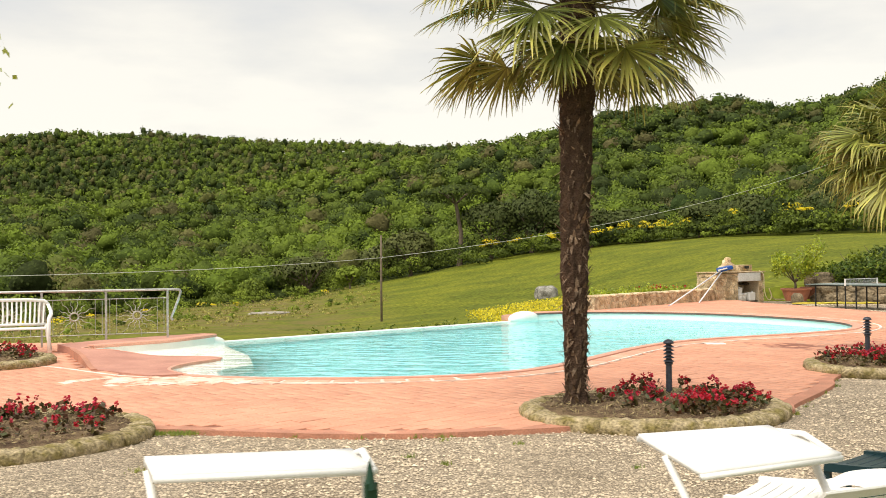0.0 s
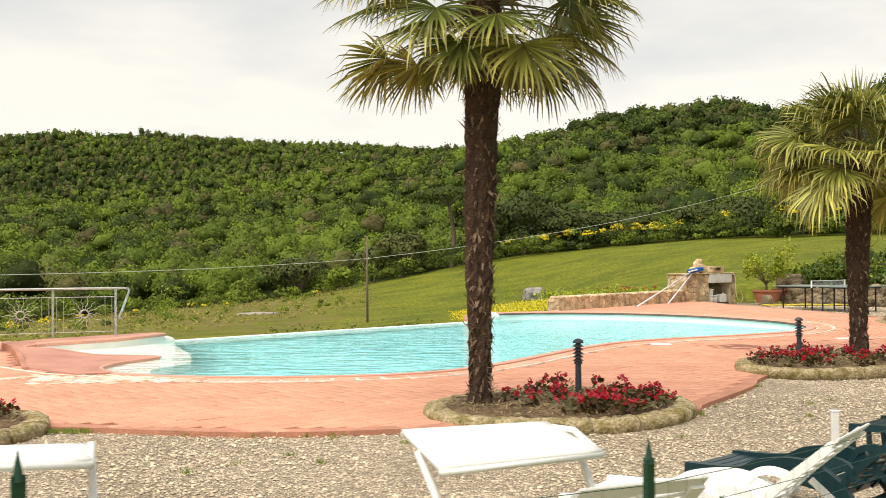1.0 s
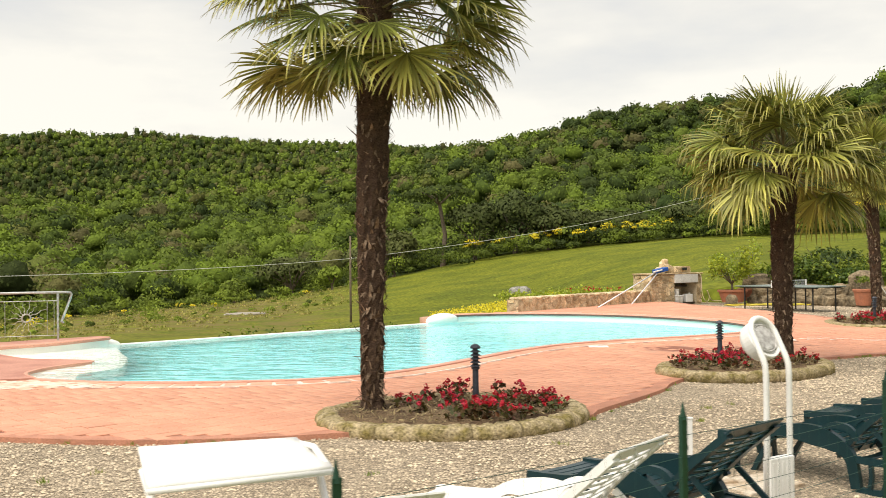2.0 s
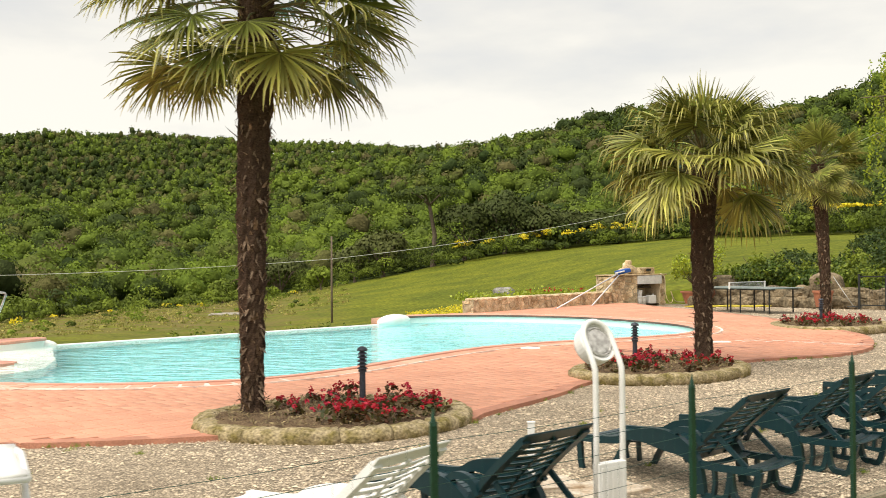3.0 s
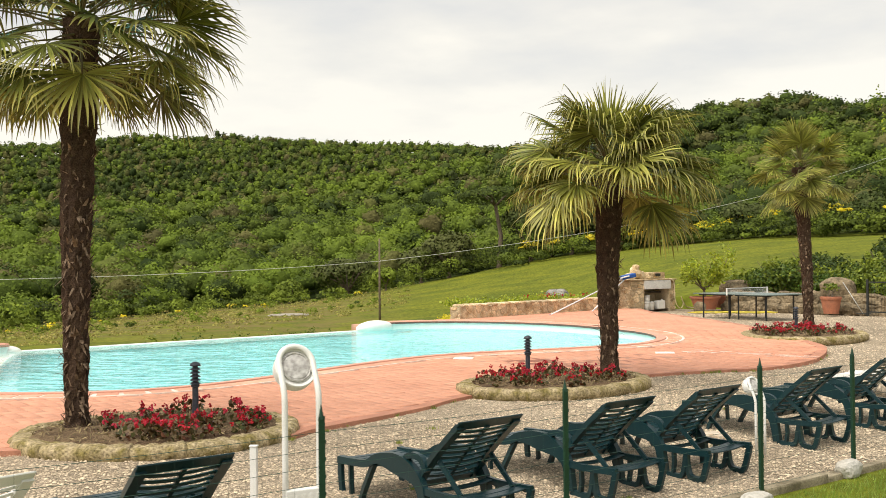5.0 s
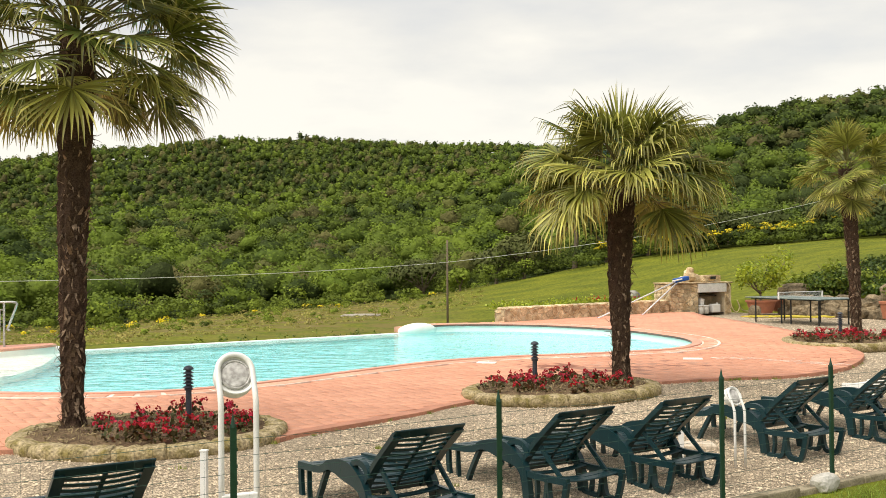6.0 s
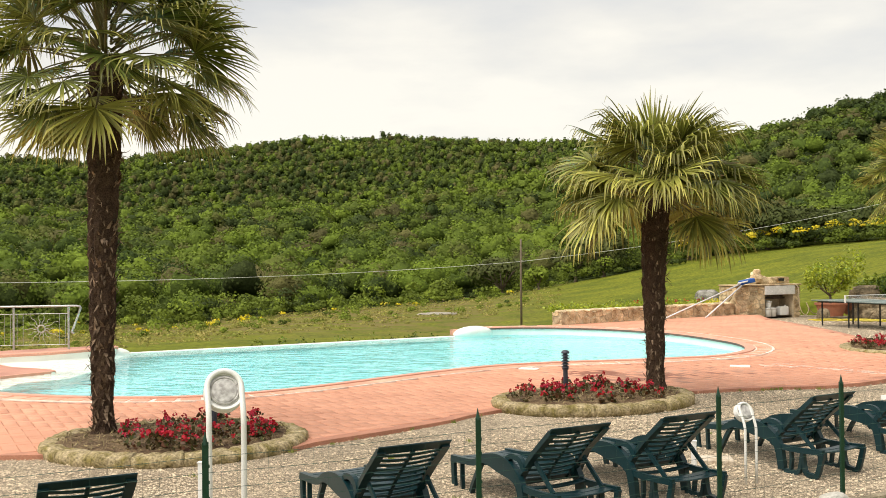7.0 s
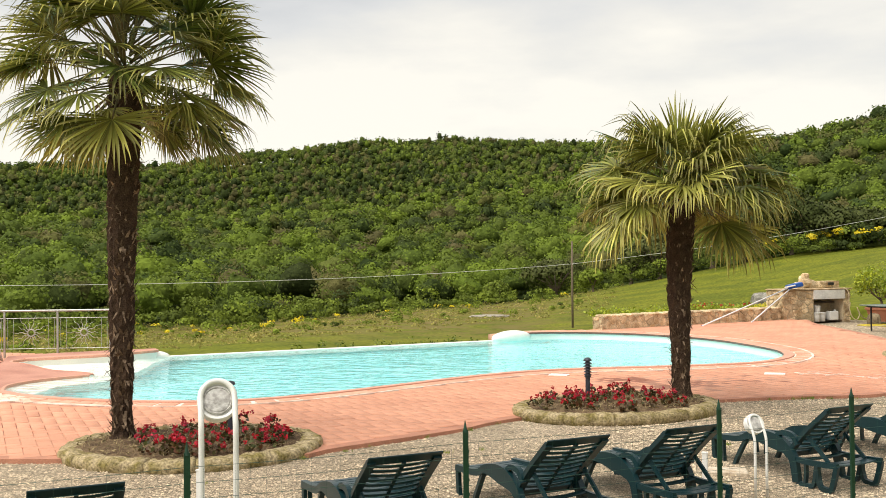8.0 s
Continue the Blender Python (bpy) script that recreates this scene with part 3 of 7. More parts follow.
LEDGE = LOBE_LINE[:-1] + [(-1.9, 12.98), (-1.75, 13.4), (-2.05, 14.2), (-1.75, 15.2), (-2.2, 16.6), (-2.9, 18.0), (-3.3, 18.9)]
lf = [bm.verts.new((x, y, -0.075 if k < len(LOBE_LINE) - 1 else -0.34)) for k, (x, y) in enumerate(LEDGE)]
lface = bm.faces.new(lf)
lface.normal_update()
lowv = [bm.verts.new((v.co.x, v.co.y, -1.34)) for v in lf]
for k in range(len(lf)):
    bm.faces.new((lf[k - 1], lf[k], lowv[k], lowv[k - 1]))
bmesh.ops.triangulate(bm, faces=[lface])
bmesh.ops.recalc_face_normals(bm, faces=bm.faces)
part("shallow_ledge", bm, m_white_rim, pool, "cream-white shallow ledge")
bm = bmesh.new()
LIP = [(2.5, 25.1), (-3.5, 18.95)]
ribbon(bm, resample(LIP, 0.25), -0.02, 0.22, 0.0, lambda x, y: WATER_Z + 0.008, thick=0.9)
part("overflow_lip", bm, m_white_rim, pool, "white overflow edge")
# white rounded ends of the overflow
for (ex, ey, ez, turn, sx, sz) in ((2.72, 25.5, 0.02, 59, 0.66, 0.19), (-3.8, 18.98, -0.03, 30, 0.5, 0.14)):
    bm = bmesh.new()
    bmesh.ops.create_uvsphere(bm, u_segments=20, v_segments=12, radius=1)
    bmesh.ops.transform(bm, matrix=pose(ex, ey, ez, 0, 0, turn) @ Matrix.Diagonal((sx, 0.24, sz, 1)), verts=bm.verts)
    part("rounded_end", bm, m_white_rim, pool, "white rounded end of the overflow wall", smooth=True)

m_water = bpy.data.materials.new("pool_water")
m_water.use_nodes = True
n, l = m_water.node_tree.nodes, m_water.node_tree.links
p = n["Principled BSDF"]
p.inputs["Base Color"].default_value = (0.88, 0.96, 0.96, 1)
p.inputs["Roughness"].default_value, p.inputs["IOR"].default_value = 0.04, 1.33
p.inputs["Transmission Weight"].default_value = 1.0
geo, mp = n.new("ShaderNodeNewGeometry"), n.new("ShaderNodeMapping")
mp.inputs["Rotation"].default_value, mp.inputs["Scale"].default_value = (0, 0, radians(-8)), (0.7, 2.0, 1)
n1, n2 = n.new("ShaderNodeTexNoise"), n.new("ShaderNodeTexNoise")
n1.inputs["Scale"].default_value, n1.inputs["Detail"].default_value = 1.3, 2
n2.inputs["Scale"].default_value, n2.inputs["Detail"].default_value = 3.6, 2
add, bp = n.new("ShaderNodeMath"), n.new("ShaderNodeBump")
add.operation = "ADD"
bp.inputs["Strength"].default_value, bp.inputs["Distance"].default_value = 1.0, 0.025
l.new(geo.outputs["Position"], mp.inputs["Vector"])
l.new(mp.outputs["Vector"], n1.inputs["Vector"])
l.new(mp.outputs["Vector"], n2.inputs["Vector"])
l.new(n1.outputs["Fac"], add.inputs[0])
l.new(n2.outputs["Fac"], add.inputs[1])
l.new(add.outputs["Value"], bp.inputs["Height"])
l.new(bp.outputs["Normal"], p.inputs["Normal"])
bm = bmesh.new()
wf = bm.faces.new([bm.verts.new((x, y, WATER_Z)) for x, y in POOL])
wf.normal_update()
bmesh.ops.triangulate(bm, faces=[wf])
bmesh.ops.recalc_face_normals(bm, faces=bm.faces)
if bm.faces[:][0].normal.z < 0:
    bmesh.ops.reverse_faces(bm, faces=bm.faces)
water = part("water_surface", bm, m_water, pool, "rippled turquoise water")
water.visible_shadow = False


# ---- woods on the hills ----
m_leaf_wood = foliage("woodland_leaves", (0.18, 0.25, 0.028), (0.04, 0.062, 0.018), 0.7, 0.25, tips=(0.14, 0.115, 0.05), spec=0.08)
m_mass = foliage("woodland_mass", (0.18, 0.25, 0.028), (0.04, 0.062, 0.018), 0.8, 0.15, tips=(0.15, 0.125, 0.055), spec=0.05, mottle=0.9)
for m in (m_leaf_wood, m_mass):
    m.node_tree.nodes["Map Range"].inputs["To Min"].default_value = 0.84
    m.node_tree.nodes["Map Range"].inputs["To Max"].default_value = 1.16
m_bark = material("grey_bark", (0.17, 0.13, 0.09), 0.95, scale=4, amount=0.3, bump=0.6, bump_scale=25)


def lobes_of(rg, k, lumps):
    lob = rg.normal(size=(k, lumps, 3))
    lob /= np.linalg.norm(lob, axis=2, keepdims=True)
    lob[..., 2] = np.abs(lob[..., 2]) * 0.9 - 0.25
    return lob * 0.55


def clump_trees(rg, x, y, z, radius, height, quads, tint, leaf, lumps=6, crown_normals=False, lob=None):
    """Crowns of many small leaf clumps on several uneven lobes; returns vertices, faces and tint."""
    k = len(x)
    if lob is None:
        lob = lobes_of(rg, k, lumps)
    lumps = lob.shape[1]
    pick = rg.integers(0, lumps, (k, quads))
    c = np.take_along_axis(lob, pick[..., None].repeat(3, 2), 1)
    d = rg.normal(size=(k, quads, 3))
    d /= np.linalg.norm(d, axis=2, keepdims=True)
    d[..., 2] = np.where(rg.random((k, quads)) < 0.75, np.abs(d[..., 2]), d[..., 2])
    pos = c + d * rg.uniform(0.40, 0.62, (k, quads, 1))
    nrm = d + rg.normal(size=d.shape) * 0.45
    nrm /= np.linalg.norm(nrm, axis=2, keepdims=True)
    up = np.where(np.abs(nrm[..., 2:3]) > 0.9, np.array([1.0, 0, 0]), np.array([0, 0, 1.0]))
    u = np.cross(nrm, up)
    u /= np.linalg.norm(u, axis=2, keepdims=True)
    w = np.cross(nrm, u)
    spin = rg.uniform(0, 6.28, (k, quads, 1))
    u, w = u * np.cos(spin) + w * np.sin(spin), w * np.cos(spin) - u * np.sin(spin)
    size = leaf * rg.uniform(0.6, 1.3, (k, quads, 1))
    scale = np.stack([radius, radius, height * 0.5], -1)[:, None, :]
    centre = np.stack([x, y, z + height * 0.55], -1)[:, None, :] + pos * scale
    q = np.stack([centre - u * size, centre - w * size * 0.7, centre + u * size, centre + w * size * 0.7], 2)
    soft = d * 0.7 + pos * 0.5 + nrm * 0.3 + np.array([0, 0, 0.25])
    soft /= np.linalg.norm(soft, axis=2, keepdims=True)
    tone = np.repeat(np.asarray(tint)[:, None], quads, 1)
    if crown_normals:
        # leave out what would lie deep inside another lobe
        deep = np.full((k, quads), 9.0)
        for m in range(lumps):
            deep = np.minimum(deep, np.linalg.norm(pos - lob[:, m:m + 1], axis=2))
        out = deep > 0.37
        q, soft, tone = q[out], soft[out], tone[out]
    verts = q.reshape(-1, 3)
    faces = np.arange(len(verts)).reshape(-1, 4)
    if not crown_normals:
        return verts, faces, np.repeat(tone.ravel(), 4)
    return verts, faces, np.repeat(tone.ravel(), 4), np.repeat(soft.reshape(-1, 3), 4, 0)


def crown_cores(rg, lob, x, y, z, radius, height, tint, fine):
    """The shaded mass inside each crown: one lobed body a tree, hugging the same lobes as its leaves."""
    bm = bmesh.new()
    if fine:
        bmesh.ops.create_icosphere(bm, subdivisions=2, radius=1)
    else:
        bmesh.ops.create_uvsphere(bm, u_segments=6, v_segments=4, radius=1)
    bmesh.ops.triangulate(bm, faces=bm.faces)
    bm.verts.index_update()
    ray = np.array([v.co[:] for v in bm.verts])
    tri = np.array([[v.index for v in f.verts] for f in bm.faces])
    bm.free()
    along = np.einsum("kld,vd->kvl", lob, ray)
    reach = along + np.sqrt(np.maximum(0, 0.37 ** 2 - (lob ** 2).sum(2)[:, None, :] + along ** 2))
    reach = np.where((0.37 ** 2 - (lob ** 2).sum(2)[:, None, :] + along ** 2) > 0, reach, 0.2).max(2)
    pos = ray[None] * np.maximum(reach, 0.25)[..., None] * rg.uniform(0.82, 1.12, reach.shape)[..., None]
    scale = np.stack([radius, radius, height * 0.5], -1)[:, None, :]
    v = np.stack([x, y, z + height * 0.55], -1)[:, None, :] + pos * scale
    f = tri[None] + (np.arange(len(x)) * len(ray))[:, None, None]
    return v.reshape(-1, 3), f.reshape(-1, 3), np.repeat(tint, len(ray))


def edge_r(az):
    return np.interp(az, AZ, NODES[2][0])


def wood(name, label, r0, r1, spacing, quads, leaf, size0, size1, seed, a0=-46, a1=23, from_edge=0.0, to_edge=0.0, fine=True, dark=0.0, tall=(1.7, 2.4), brown=0.12):
    """Close-set crowns on a jittered grid, so that they touch and hide the ground."""
    rg = np.random.default_rng(seed)
    span = np.arange(-r1, r1, spacing)
    x, y = np.meshgrid(span, np.arange(0, r1, spacing), indexing="ij")
    x = (x + (np.arange(x.shape[1]) % 2) * spacing * 0.5).ravel() + EYE[0]
    y = y.ravel() + EYE[1]
    x, y = x + rg.uniform(-0.42, 0.42, len(x)) * spacing, y + rg.uniform(-0.42, 0.42, len(x)) * spacing
    r, az = np.hypot(x - EYE[0], y - EYE[1]), np.degrees(np.arctan2(x - EYE[0], y - EYE[1]))
    ok = (r > r0) & (r < r1) & (az > a0) & (az < a1)
    if from_edge:
        ok &= r > edge_r(az) + from_edge + 6 * np.sin(az * 1.1)
        ok &= (r < edge_r(az) + to_edge) if to_edge else True
    x, y, az = x[ok], y[ok], az[ok]
    n_tree = len(x)
    z = ground_z(x, y)
    rad = size0 + (size1 - size0) * rg.random(n_tree) ** 1.3
    hgt = rad * rg.uniform(*tall, n_tree)
    patch = np.sin(x * 0.045 + np.cos(y * 0.03) * 2.1) * np.cos(y * 0.05 + x * 0.02) + 0.6 * np.sin(x * 0.021 - y * 0.034)
    tint = np.clip(rg.normal(0.34, 0.22, n_tree) + 0.15 * patch + (rg.random(n_tree) < 0.10) * 0.45 + dark, -0.1, 1.1)
    tint = tint + 0.2 * smooth01((az + 1) / 8)
    warm = np.where(rg.random(n_tree) < brown + 0.10 * np.clip(patch, 0, 1), rg.uniform(0.3, 0.8, n_tree), rg.uniform(0, 0.12, n_tree))
    lob = lobes_of(rg, n_tree, 8)
    v, f, t, nn = clump_trees(rg, x, y, z - 1.0, rad, hgt, quads, tint + 10 * np.round(warm * 50), leaf, 8, True, lob)
    ob = arrays(name, v, f, m_leaf_wood, tint=np.mod(t + 1, 10) - 1, tip=np.floor((t + 1) / 10) / 50, normals=nn)
    # cores tinted darker than the leaves: shade inside the crowns, put into the colour
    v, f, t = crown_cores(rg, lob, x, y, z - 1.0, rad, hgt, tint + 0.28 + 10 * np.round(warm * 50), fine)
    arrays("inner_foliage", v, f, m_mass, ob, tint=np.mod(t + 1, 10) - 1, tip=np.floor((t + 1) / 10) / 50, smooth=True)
    return tagged(ob, label, "woods", kind="stuff")


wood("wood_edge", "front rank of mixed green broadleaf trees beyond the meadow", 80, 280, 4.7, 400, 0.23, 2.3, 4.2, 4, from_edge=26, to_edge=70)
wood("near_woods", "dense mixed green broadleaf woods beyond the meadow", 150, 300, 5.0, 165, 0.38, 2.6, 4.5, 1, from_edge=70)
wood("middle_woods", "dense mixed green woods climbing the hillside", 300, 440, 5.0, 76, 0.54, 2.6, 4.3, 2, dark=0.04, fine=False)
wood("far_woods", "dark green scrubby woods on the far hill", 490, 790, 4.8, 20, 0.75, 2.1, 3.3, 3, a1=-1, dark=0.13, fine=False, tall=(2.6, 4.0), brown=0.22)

# ---- scrub between meadow and woods ----
m_scrub = foliage("scrub_leaf", (0.21, 0.27, 0.036), (0.05, 0.07, 0.02), 0.65, 0.3, spec=0.08)
m_dry = foliage("dry_grass", (0.42, 0.35, 0.12), (0.26, 0.28, 0.06), 0.8, 0.35, spec=0.08)
m_broom = foliage("broom_flowers", (0.78, 0.62, 0.015), (0.62, 0.53, 0.04), 0.6, 0.3)


def scrub(name, label, count, lo, hi, a0, a1, size0, size1, quads, leaf, seed, mat, tint_mid, category="scrub", flat=1.0, up=0.0):
    """Bushes in a band along the meadow's edge; lo and hi are distances from that edge."""
    rg = np.random.default_rng(seed)
    az = rg.uniform(a0, a1, count)
    r = edge_r(az) + rg.uniform(lo, hi, count)
    x, y = EYE[0] + r * np.sin(np.radians(az)), EYE[1] + r * np.cos(np.radians(az))
    rad = size0 + (size1 - size0) * rg.random(count) ** 2
    tint = np.clip(rg.normal(tint_mid, 0.3, count), -0.1, 1.2)
    v, f, t, nn = clump_trees(rg, x, y, ground_z(x, y) - 0.15 + up, rad, rad * flat * rg.uniform(1.0, 2.0, count), quads, tint, leaf, 5, True)
    return tagged(arrays(name, v, f, mat, tint=t, normals=nn), label, category, kind="stuff")


scrub("edge_scrub", "mixed green scrub bushes along the meadow edge", 330, 4, 34, -47, -8, 0.8, 2.3, 120, 0.20, 11, m_scrub, 0.5)
scrub("edge_scrub", "mixed green scrub bushes along the meadow edge", 280, 0, 34, -8, 23, 0.9, 2.4, 140, 0.20, 19, m_scrub, 0.55)
scrub("tall_scrub", "tall grey-green broom and bramble scrub at the meadow edge", 190, 1, 15, -12, 23, 1.0, 2.1, 200, 0.14, 18, m_scrub, 0.6, "scrub", 1.5)
scrub("meadow_scrub", "low scattered scrub on the rough slope", 200, -40, 10, -47, -9, 0.3, 1.2, 110, 0.10, 12, m_scrub, 0.15)
scrub("dark_scrub", "dark evergreen scrub at the foot of the woods", 230, 6, 36, -4, 23, 1.6, 3.6, 190, 0.25, 13, m_scrub, 1.0)
scrub("dry_tussocks", "tan dry grass tussocks on the rough slope", 1900, -50, 26, -47, -9, 0.2, 0.6, 22, 0.09, 14, m_dry, 0.5, "grass", 0.7)
scrub("broom_bloom", "bright yellow flowering broom among the scrub", 64, 4, 14, -3, 9, 0.4, 1.1, 90, 0.13, 15, m_broom, 0.3, "flowers", 0.8, 2.2)
scrub("broom_bloom", "bright yellow flowering broom among the scrub", 44, 3, 20, 9, 23, 0.4, 1.1, 80, 0.13, 16, m_broom, 0.3, "flowers", 0.8, 3.0)
scrub("broom_bloom", "scattered yellow flowering broom on the slope", 40, -20, 16, -50, -12, 0.25, 0.7, 40, 0.11, 17, m_broom, 0.3, "flowers", 0.8, 0.3)


# ---- palms ----
m_frond = foliage("palm_frond", (0.045, 0.082, 0.012), (0.30, 0.30, 0.06), 0.4, 0.2, tips=(0.50, 0.42, 0.12), spec=0.32)
m_frond.node_tree.nodes["Map Range"].inputs["To Min"].default_value = 0.4
m_frond.node_tree.nodes["Map Range"].inputs["To Max"].default_value = 1.8
m_petiole = material("palm_petiole", (0.15, 0.15, 0.05), 0.6, scale=6, amount=0.3, dark=(0.12, 0.07, 0.035), bump=0.1)
m_trunk = material("palm_trunk_fibre", (0.085, 0.055, 0.036), 0.95, scale=9, amount=0.45, dark=(0.05, 0.032, 0.022), bump=1.0, bump_scale=70, fine=0.3, spec=0.1)
m_husk = material("palm_husk", (0.25, 0.18, 0.12), 0.95, scale=14, amount=0.4, dark=(0.06, 0.036, 0.022), bump=0.6, bump_scale=60, fine=0.2, island=0.45, spec=0.1)


def frond(parent, rg, base, az, elev, length, fan, half, droop, soft, tint, dead, torn):
    """A fan leaf: a bending stalk and pleated blades, grown together half way out, that split and hang at their tips."""
    d = Vector((math.cos(az) * math.cos(elev), math.sin(az) * math.cos(elev), math.sin(elev)))
    p, pts = Vector(base), []
    for k in range(9):
        pts.append(p.copy())
        p += d * (length / 8)
        d = (d + Vector((0, 0, -0.05 * droop * (k / 4)))).normalized()
    bm = bmesh.new()
    tube(bm, pts, [0.020 - 0.0014 * k for k in range(9)], 6, flat=0.6)
    stalk = part("stalk", bm, m_petiole, parent, smooth=True)
    side = d.cross(Vector((0, 0, 1)))
    side = (side if side.length > 0.1 else Vector((-math.sin(az), math.cos(az), 0))).normalized()
    side = (side + Vector((0, 0, rg.uniform(-0.7, 0.7)))).normalized()
    side = (side - d * side.dot(d)).normalized()
    up = side.cross(d).normalized()
    if up.z < 0:
        up = -up
    hub_p = pts[-1]
    verts, faces, tips = [], [], []
    blades, cup = max(16, round(half / radians(3.1))), rg.uniform(-0.35, 0.15)
    gather = 2 * half / blades * 1.06
    for b in range(blades):
        u = (b + 0.5) / blades * 2 - 1
        ang = u * half + rg.uniform(-0.035, 0.035)
        w = d * math.cos(ang) + side * math.sin(ang)
        w = (w + up * (0.10 + cup * u * u + rg.uniform(-0.03, 0.03))).normalized()
        size = fan * (1.0 - 0.22 * abs(u) ** 2.2) * rg.uniform(0.84, 1.06)
        q, step, fold = hub_p.copy(), size / 8, d * -math.sin(ang) + side * math.cos(ang)
        limp = soft * rg.uniform(0.5, 1.4)
        broken = rg.random() < torn
        snap = rg.choice((4, 5, 5, 6))
        start = len(verts)
        for s in range(9):
            t = s / 8
            wide = size * gather * (t if t < 0.4 else 0.4 * max(0.03, 1 - ((t - 0.4) / 0.6) ** 1.5)) + 0.003
            nrm = fold.cross(w).normalized()
            for o, h in ((-1, 0), (0, -0.7), (1, 0)):
                verts.append(q + fold * (o * wide * 0.5) + nrm * (h * wide * 0.5))
                tips.append(min(1, max(0, (t - 0.5) * 1.5 * rg.uniform(0.15, 1.2)) + dead * rg.uniform(0.4, 0.9)))
            q += w * step
            bend = 0.01 + limp * (0.03 + 0.34 * max(0, t - 0.45)) + (0.95 * limp if broken and s == snap else 0)
            w = (w + Vector((0, 0, -bend)) + fold * (rg.uniform(-0.05, 0.05) if t > 0.5 else 0)).normalized()
        for s in range(8):
            for o in range(2):
                a = start + s * 3 + o
                faces.append((a, a + 1, a + 4, a + 3))
    return arrays("leaf_fan", np.array([v[:] for v in verts]), np.array(faces), m_frond, stalk, tint=np.full(len(verts), tint), tip=np.array(tips))


def palm(x, y, z, trunk_h, r_low, r_top, crown, leaves, seed, label, lean=(0, 0), low=-62, droop=1.0, high=82, tone=0.15, spread=0.6, stalks=(0.5, 0.85), torn=0.2, soft=0.8, young=0.12, rise=0.25, skirt=0.0):
    rg = random.Random(seed)
    tree = thing("palm_tree", pose(x, y, z), label, "palm tree", "palms by the pool")
    bm = bmesh.new()
    rows, sides, n = [], 22, int(trunk_h / 0.055)
    for k in range(n + 1):
        t = k / n
        r = r_low + (r_top - r_low) * min(1, t * 1.25) ** 0.8 + 0.09 * math.exp(-t * trunk_h / 0.13)
        cx, cy = lean[0] * t + 0.02 * math.sin(t * 5 + seed), lean[1] * t + 0.02 * math.cos(t * 4)
        row = []
        for s in range(sides):
            a = 2 * math.pi * s / sides
            step = ((k * 0.33 + s * 0.5 + rg.random() * 0.5) % 1.0) * 0.022
            rr = r + step + noise.noise(Vector((math.cos(a) * 3, math.sin(a) * 3, t * 14 + seed))) * 0.03
            row.append(bm.verts.new((cx + rr * math.cos(a), cy + rr * math.sin(a), -0.05 + t * (trunk_h + 0.05))))
        rows.append(row)
    for a, b in zip(rows, rows[1:]):
        for s in range(sides):
            bm.faces.new((a[s], a[(s + 1) % sides], b[(s + 1) % sides], b[s]))
    bm.faces.new(rows[-1])
    bm.faces.new(rows[0][::-1])
    trunk = part("trunk", bm, m_trunk, tree, "dark brown shaggy fibrous trunk")
    # old leaf bases and loose fibre on the trunk
    verts, faces = [], []
    for k in range(int(trunk_h * 200)):
        t, a = rg.random() ** 0.9, rg.uniform(0, 6.283)
        r = r_low + (r_top - r_low) * min(1, t * 1.25) ** 0.8 + 0.07 * math.exp(-t * trunk_h / 0.13) + 0.005
        out, tan = Vector((math.cos(a), math.sin(a), 0)), Vector((-math.sin(a), math.cos(a), 0))
        c = Vector((lean[0] * t, lean[1] * t, t * trunk_h)) + out * r
        w, ln, tilt = rg.uniform(0.006, 0.022), rg.uniform(0.05, 0.12), rg.uniform(0.08, 0.6)
        if rg.random() < 0.08:
            ln, tilt = ln * 1.6, tilt * 1.4
        way = Vector((0, 0, 1 if rg.random() < 0.62 else -1)) * (1 - tilt * 0.45) + out * tilt + tan * rg.uniform(-0.3, 0.3)
        i = len(verts)
        mid = c + way * ln * 0.55 + out * 0.008
        verts += [c - tan * w, c + tan * w, mid + tan * w * 0.75, mid - tan * w * 0.75, c + way * ln + out * rg.uniform(0, 0.025)]
        faces += [(i, i + 1, i + 2, i + 3), (i + 3, i + 2, i + 4, i + 4)]
    bm = bmesh.new()
    bv = [bm.verts.new(v) for v in verts]
    for f in faces:
        bm.faces.new([bv[k] for k in dict.fromkeys(f)])
    tagged(part("trunk_fibre", bm, m_husk, trunk, "torn brown leaf bases and fibre"), kind="stuff")
    bm = bmesh.new()
    for k in range(int(trunk_h * 13)):
        t, a = rg.random() ** 1.25, rg.uniform(0, 6.283)
        r = r_low + (r_top - r_low) * min(1, t * 1.25) ** 0.8
        out, tan = Vector((math.cos(a), math.sin(a), 0)), Vector((-math.sin(a), math.cos(a), 0))
        q, way = Vector((lean[0] * t, lean[1] * t, t * trunk_h)) + out * r, out + Vector((0, 0, rg.uniform(-0.9, 0.9)))
        curl, strip = rg.uniform(-0.9, 0.9), [q.copy()]
        for s in range(5):
            way = (way.normalized() + Vector((0, 0, curl * 0.5)) + tan * rg.uniform(-0.25, 0.25)).normalized()
            q = q + way * rg.uniform(0.014, 0.036)
            strip.append(q)
        tube(bm, strip, [0.012, 0.011, 0.009, 0.007, 0.005, 0.002], 4, flat=0.45)
    tagged(part("shaggy_bark", bm, m_husk, trunk, "dry curled strips of bark"), kind="stuff")
    top = Vector((lean[0], lean[1], trunk_h))
    for k in range(leaves):
        f = k / (leaves - 1)
        fresh = f < young
        elev = radians(rg.uniform(46, 84) if fresh else high - (high - low) * ((f - young) / (1 - young)) ** 0.8 + rg.uniform(-26, 26))
        hanging = f > 1 - skirt
        if hanging:
            elev = radians(rg.uniform(-58, -20))
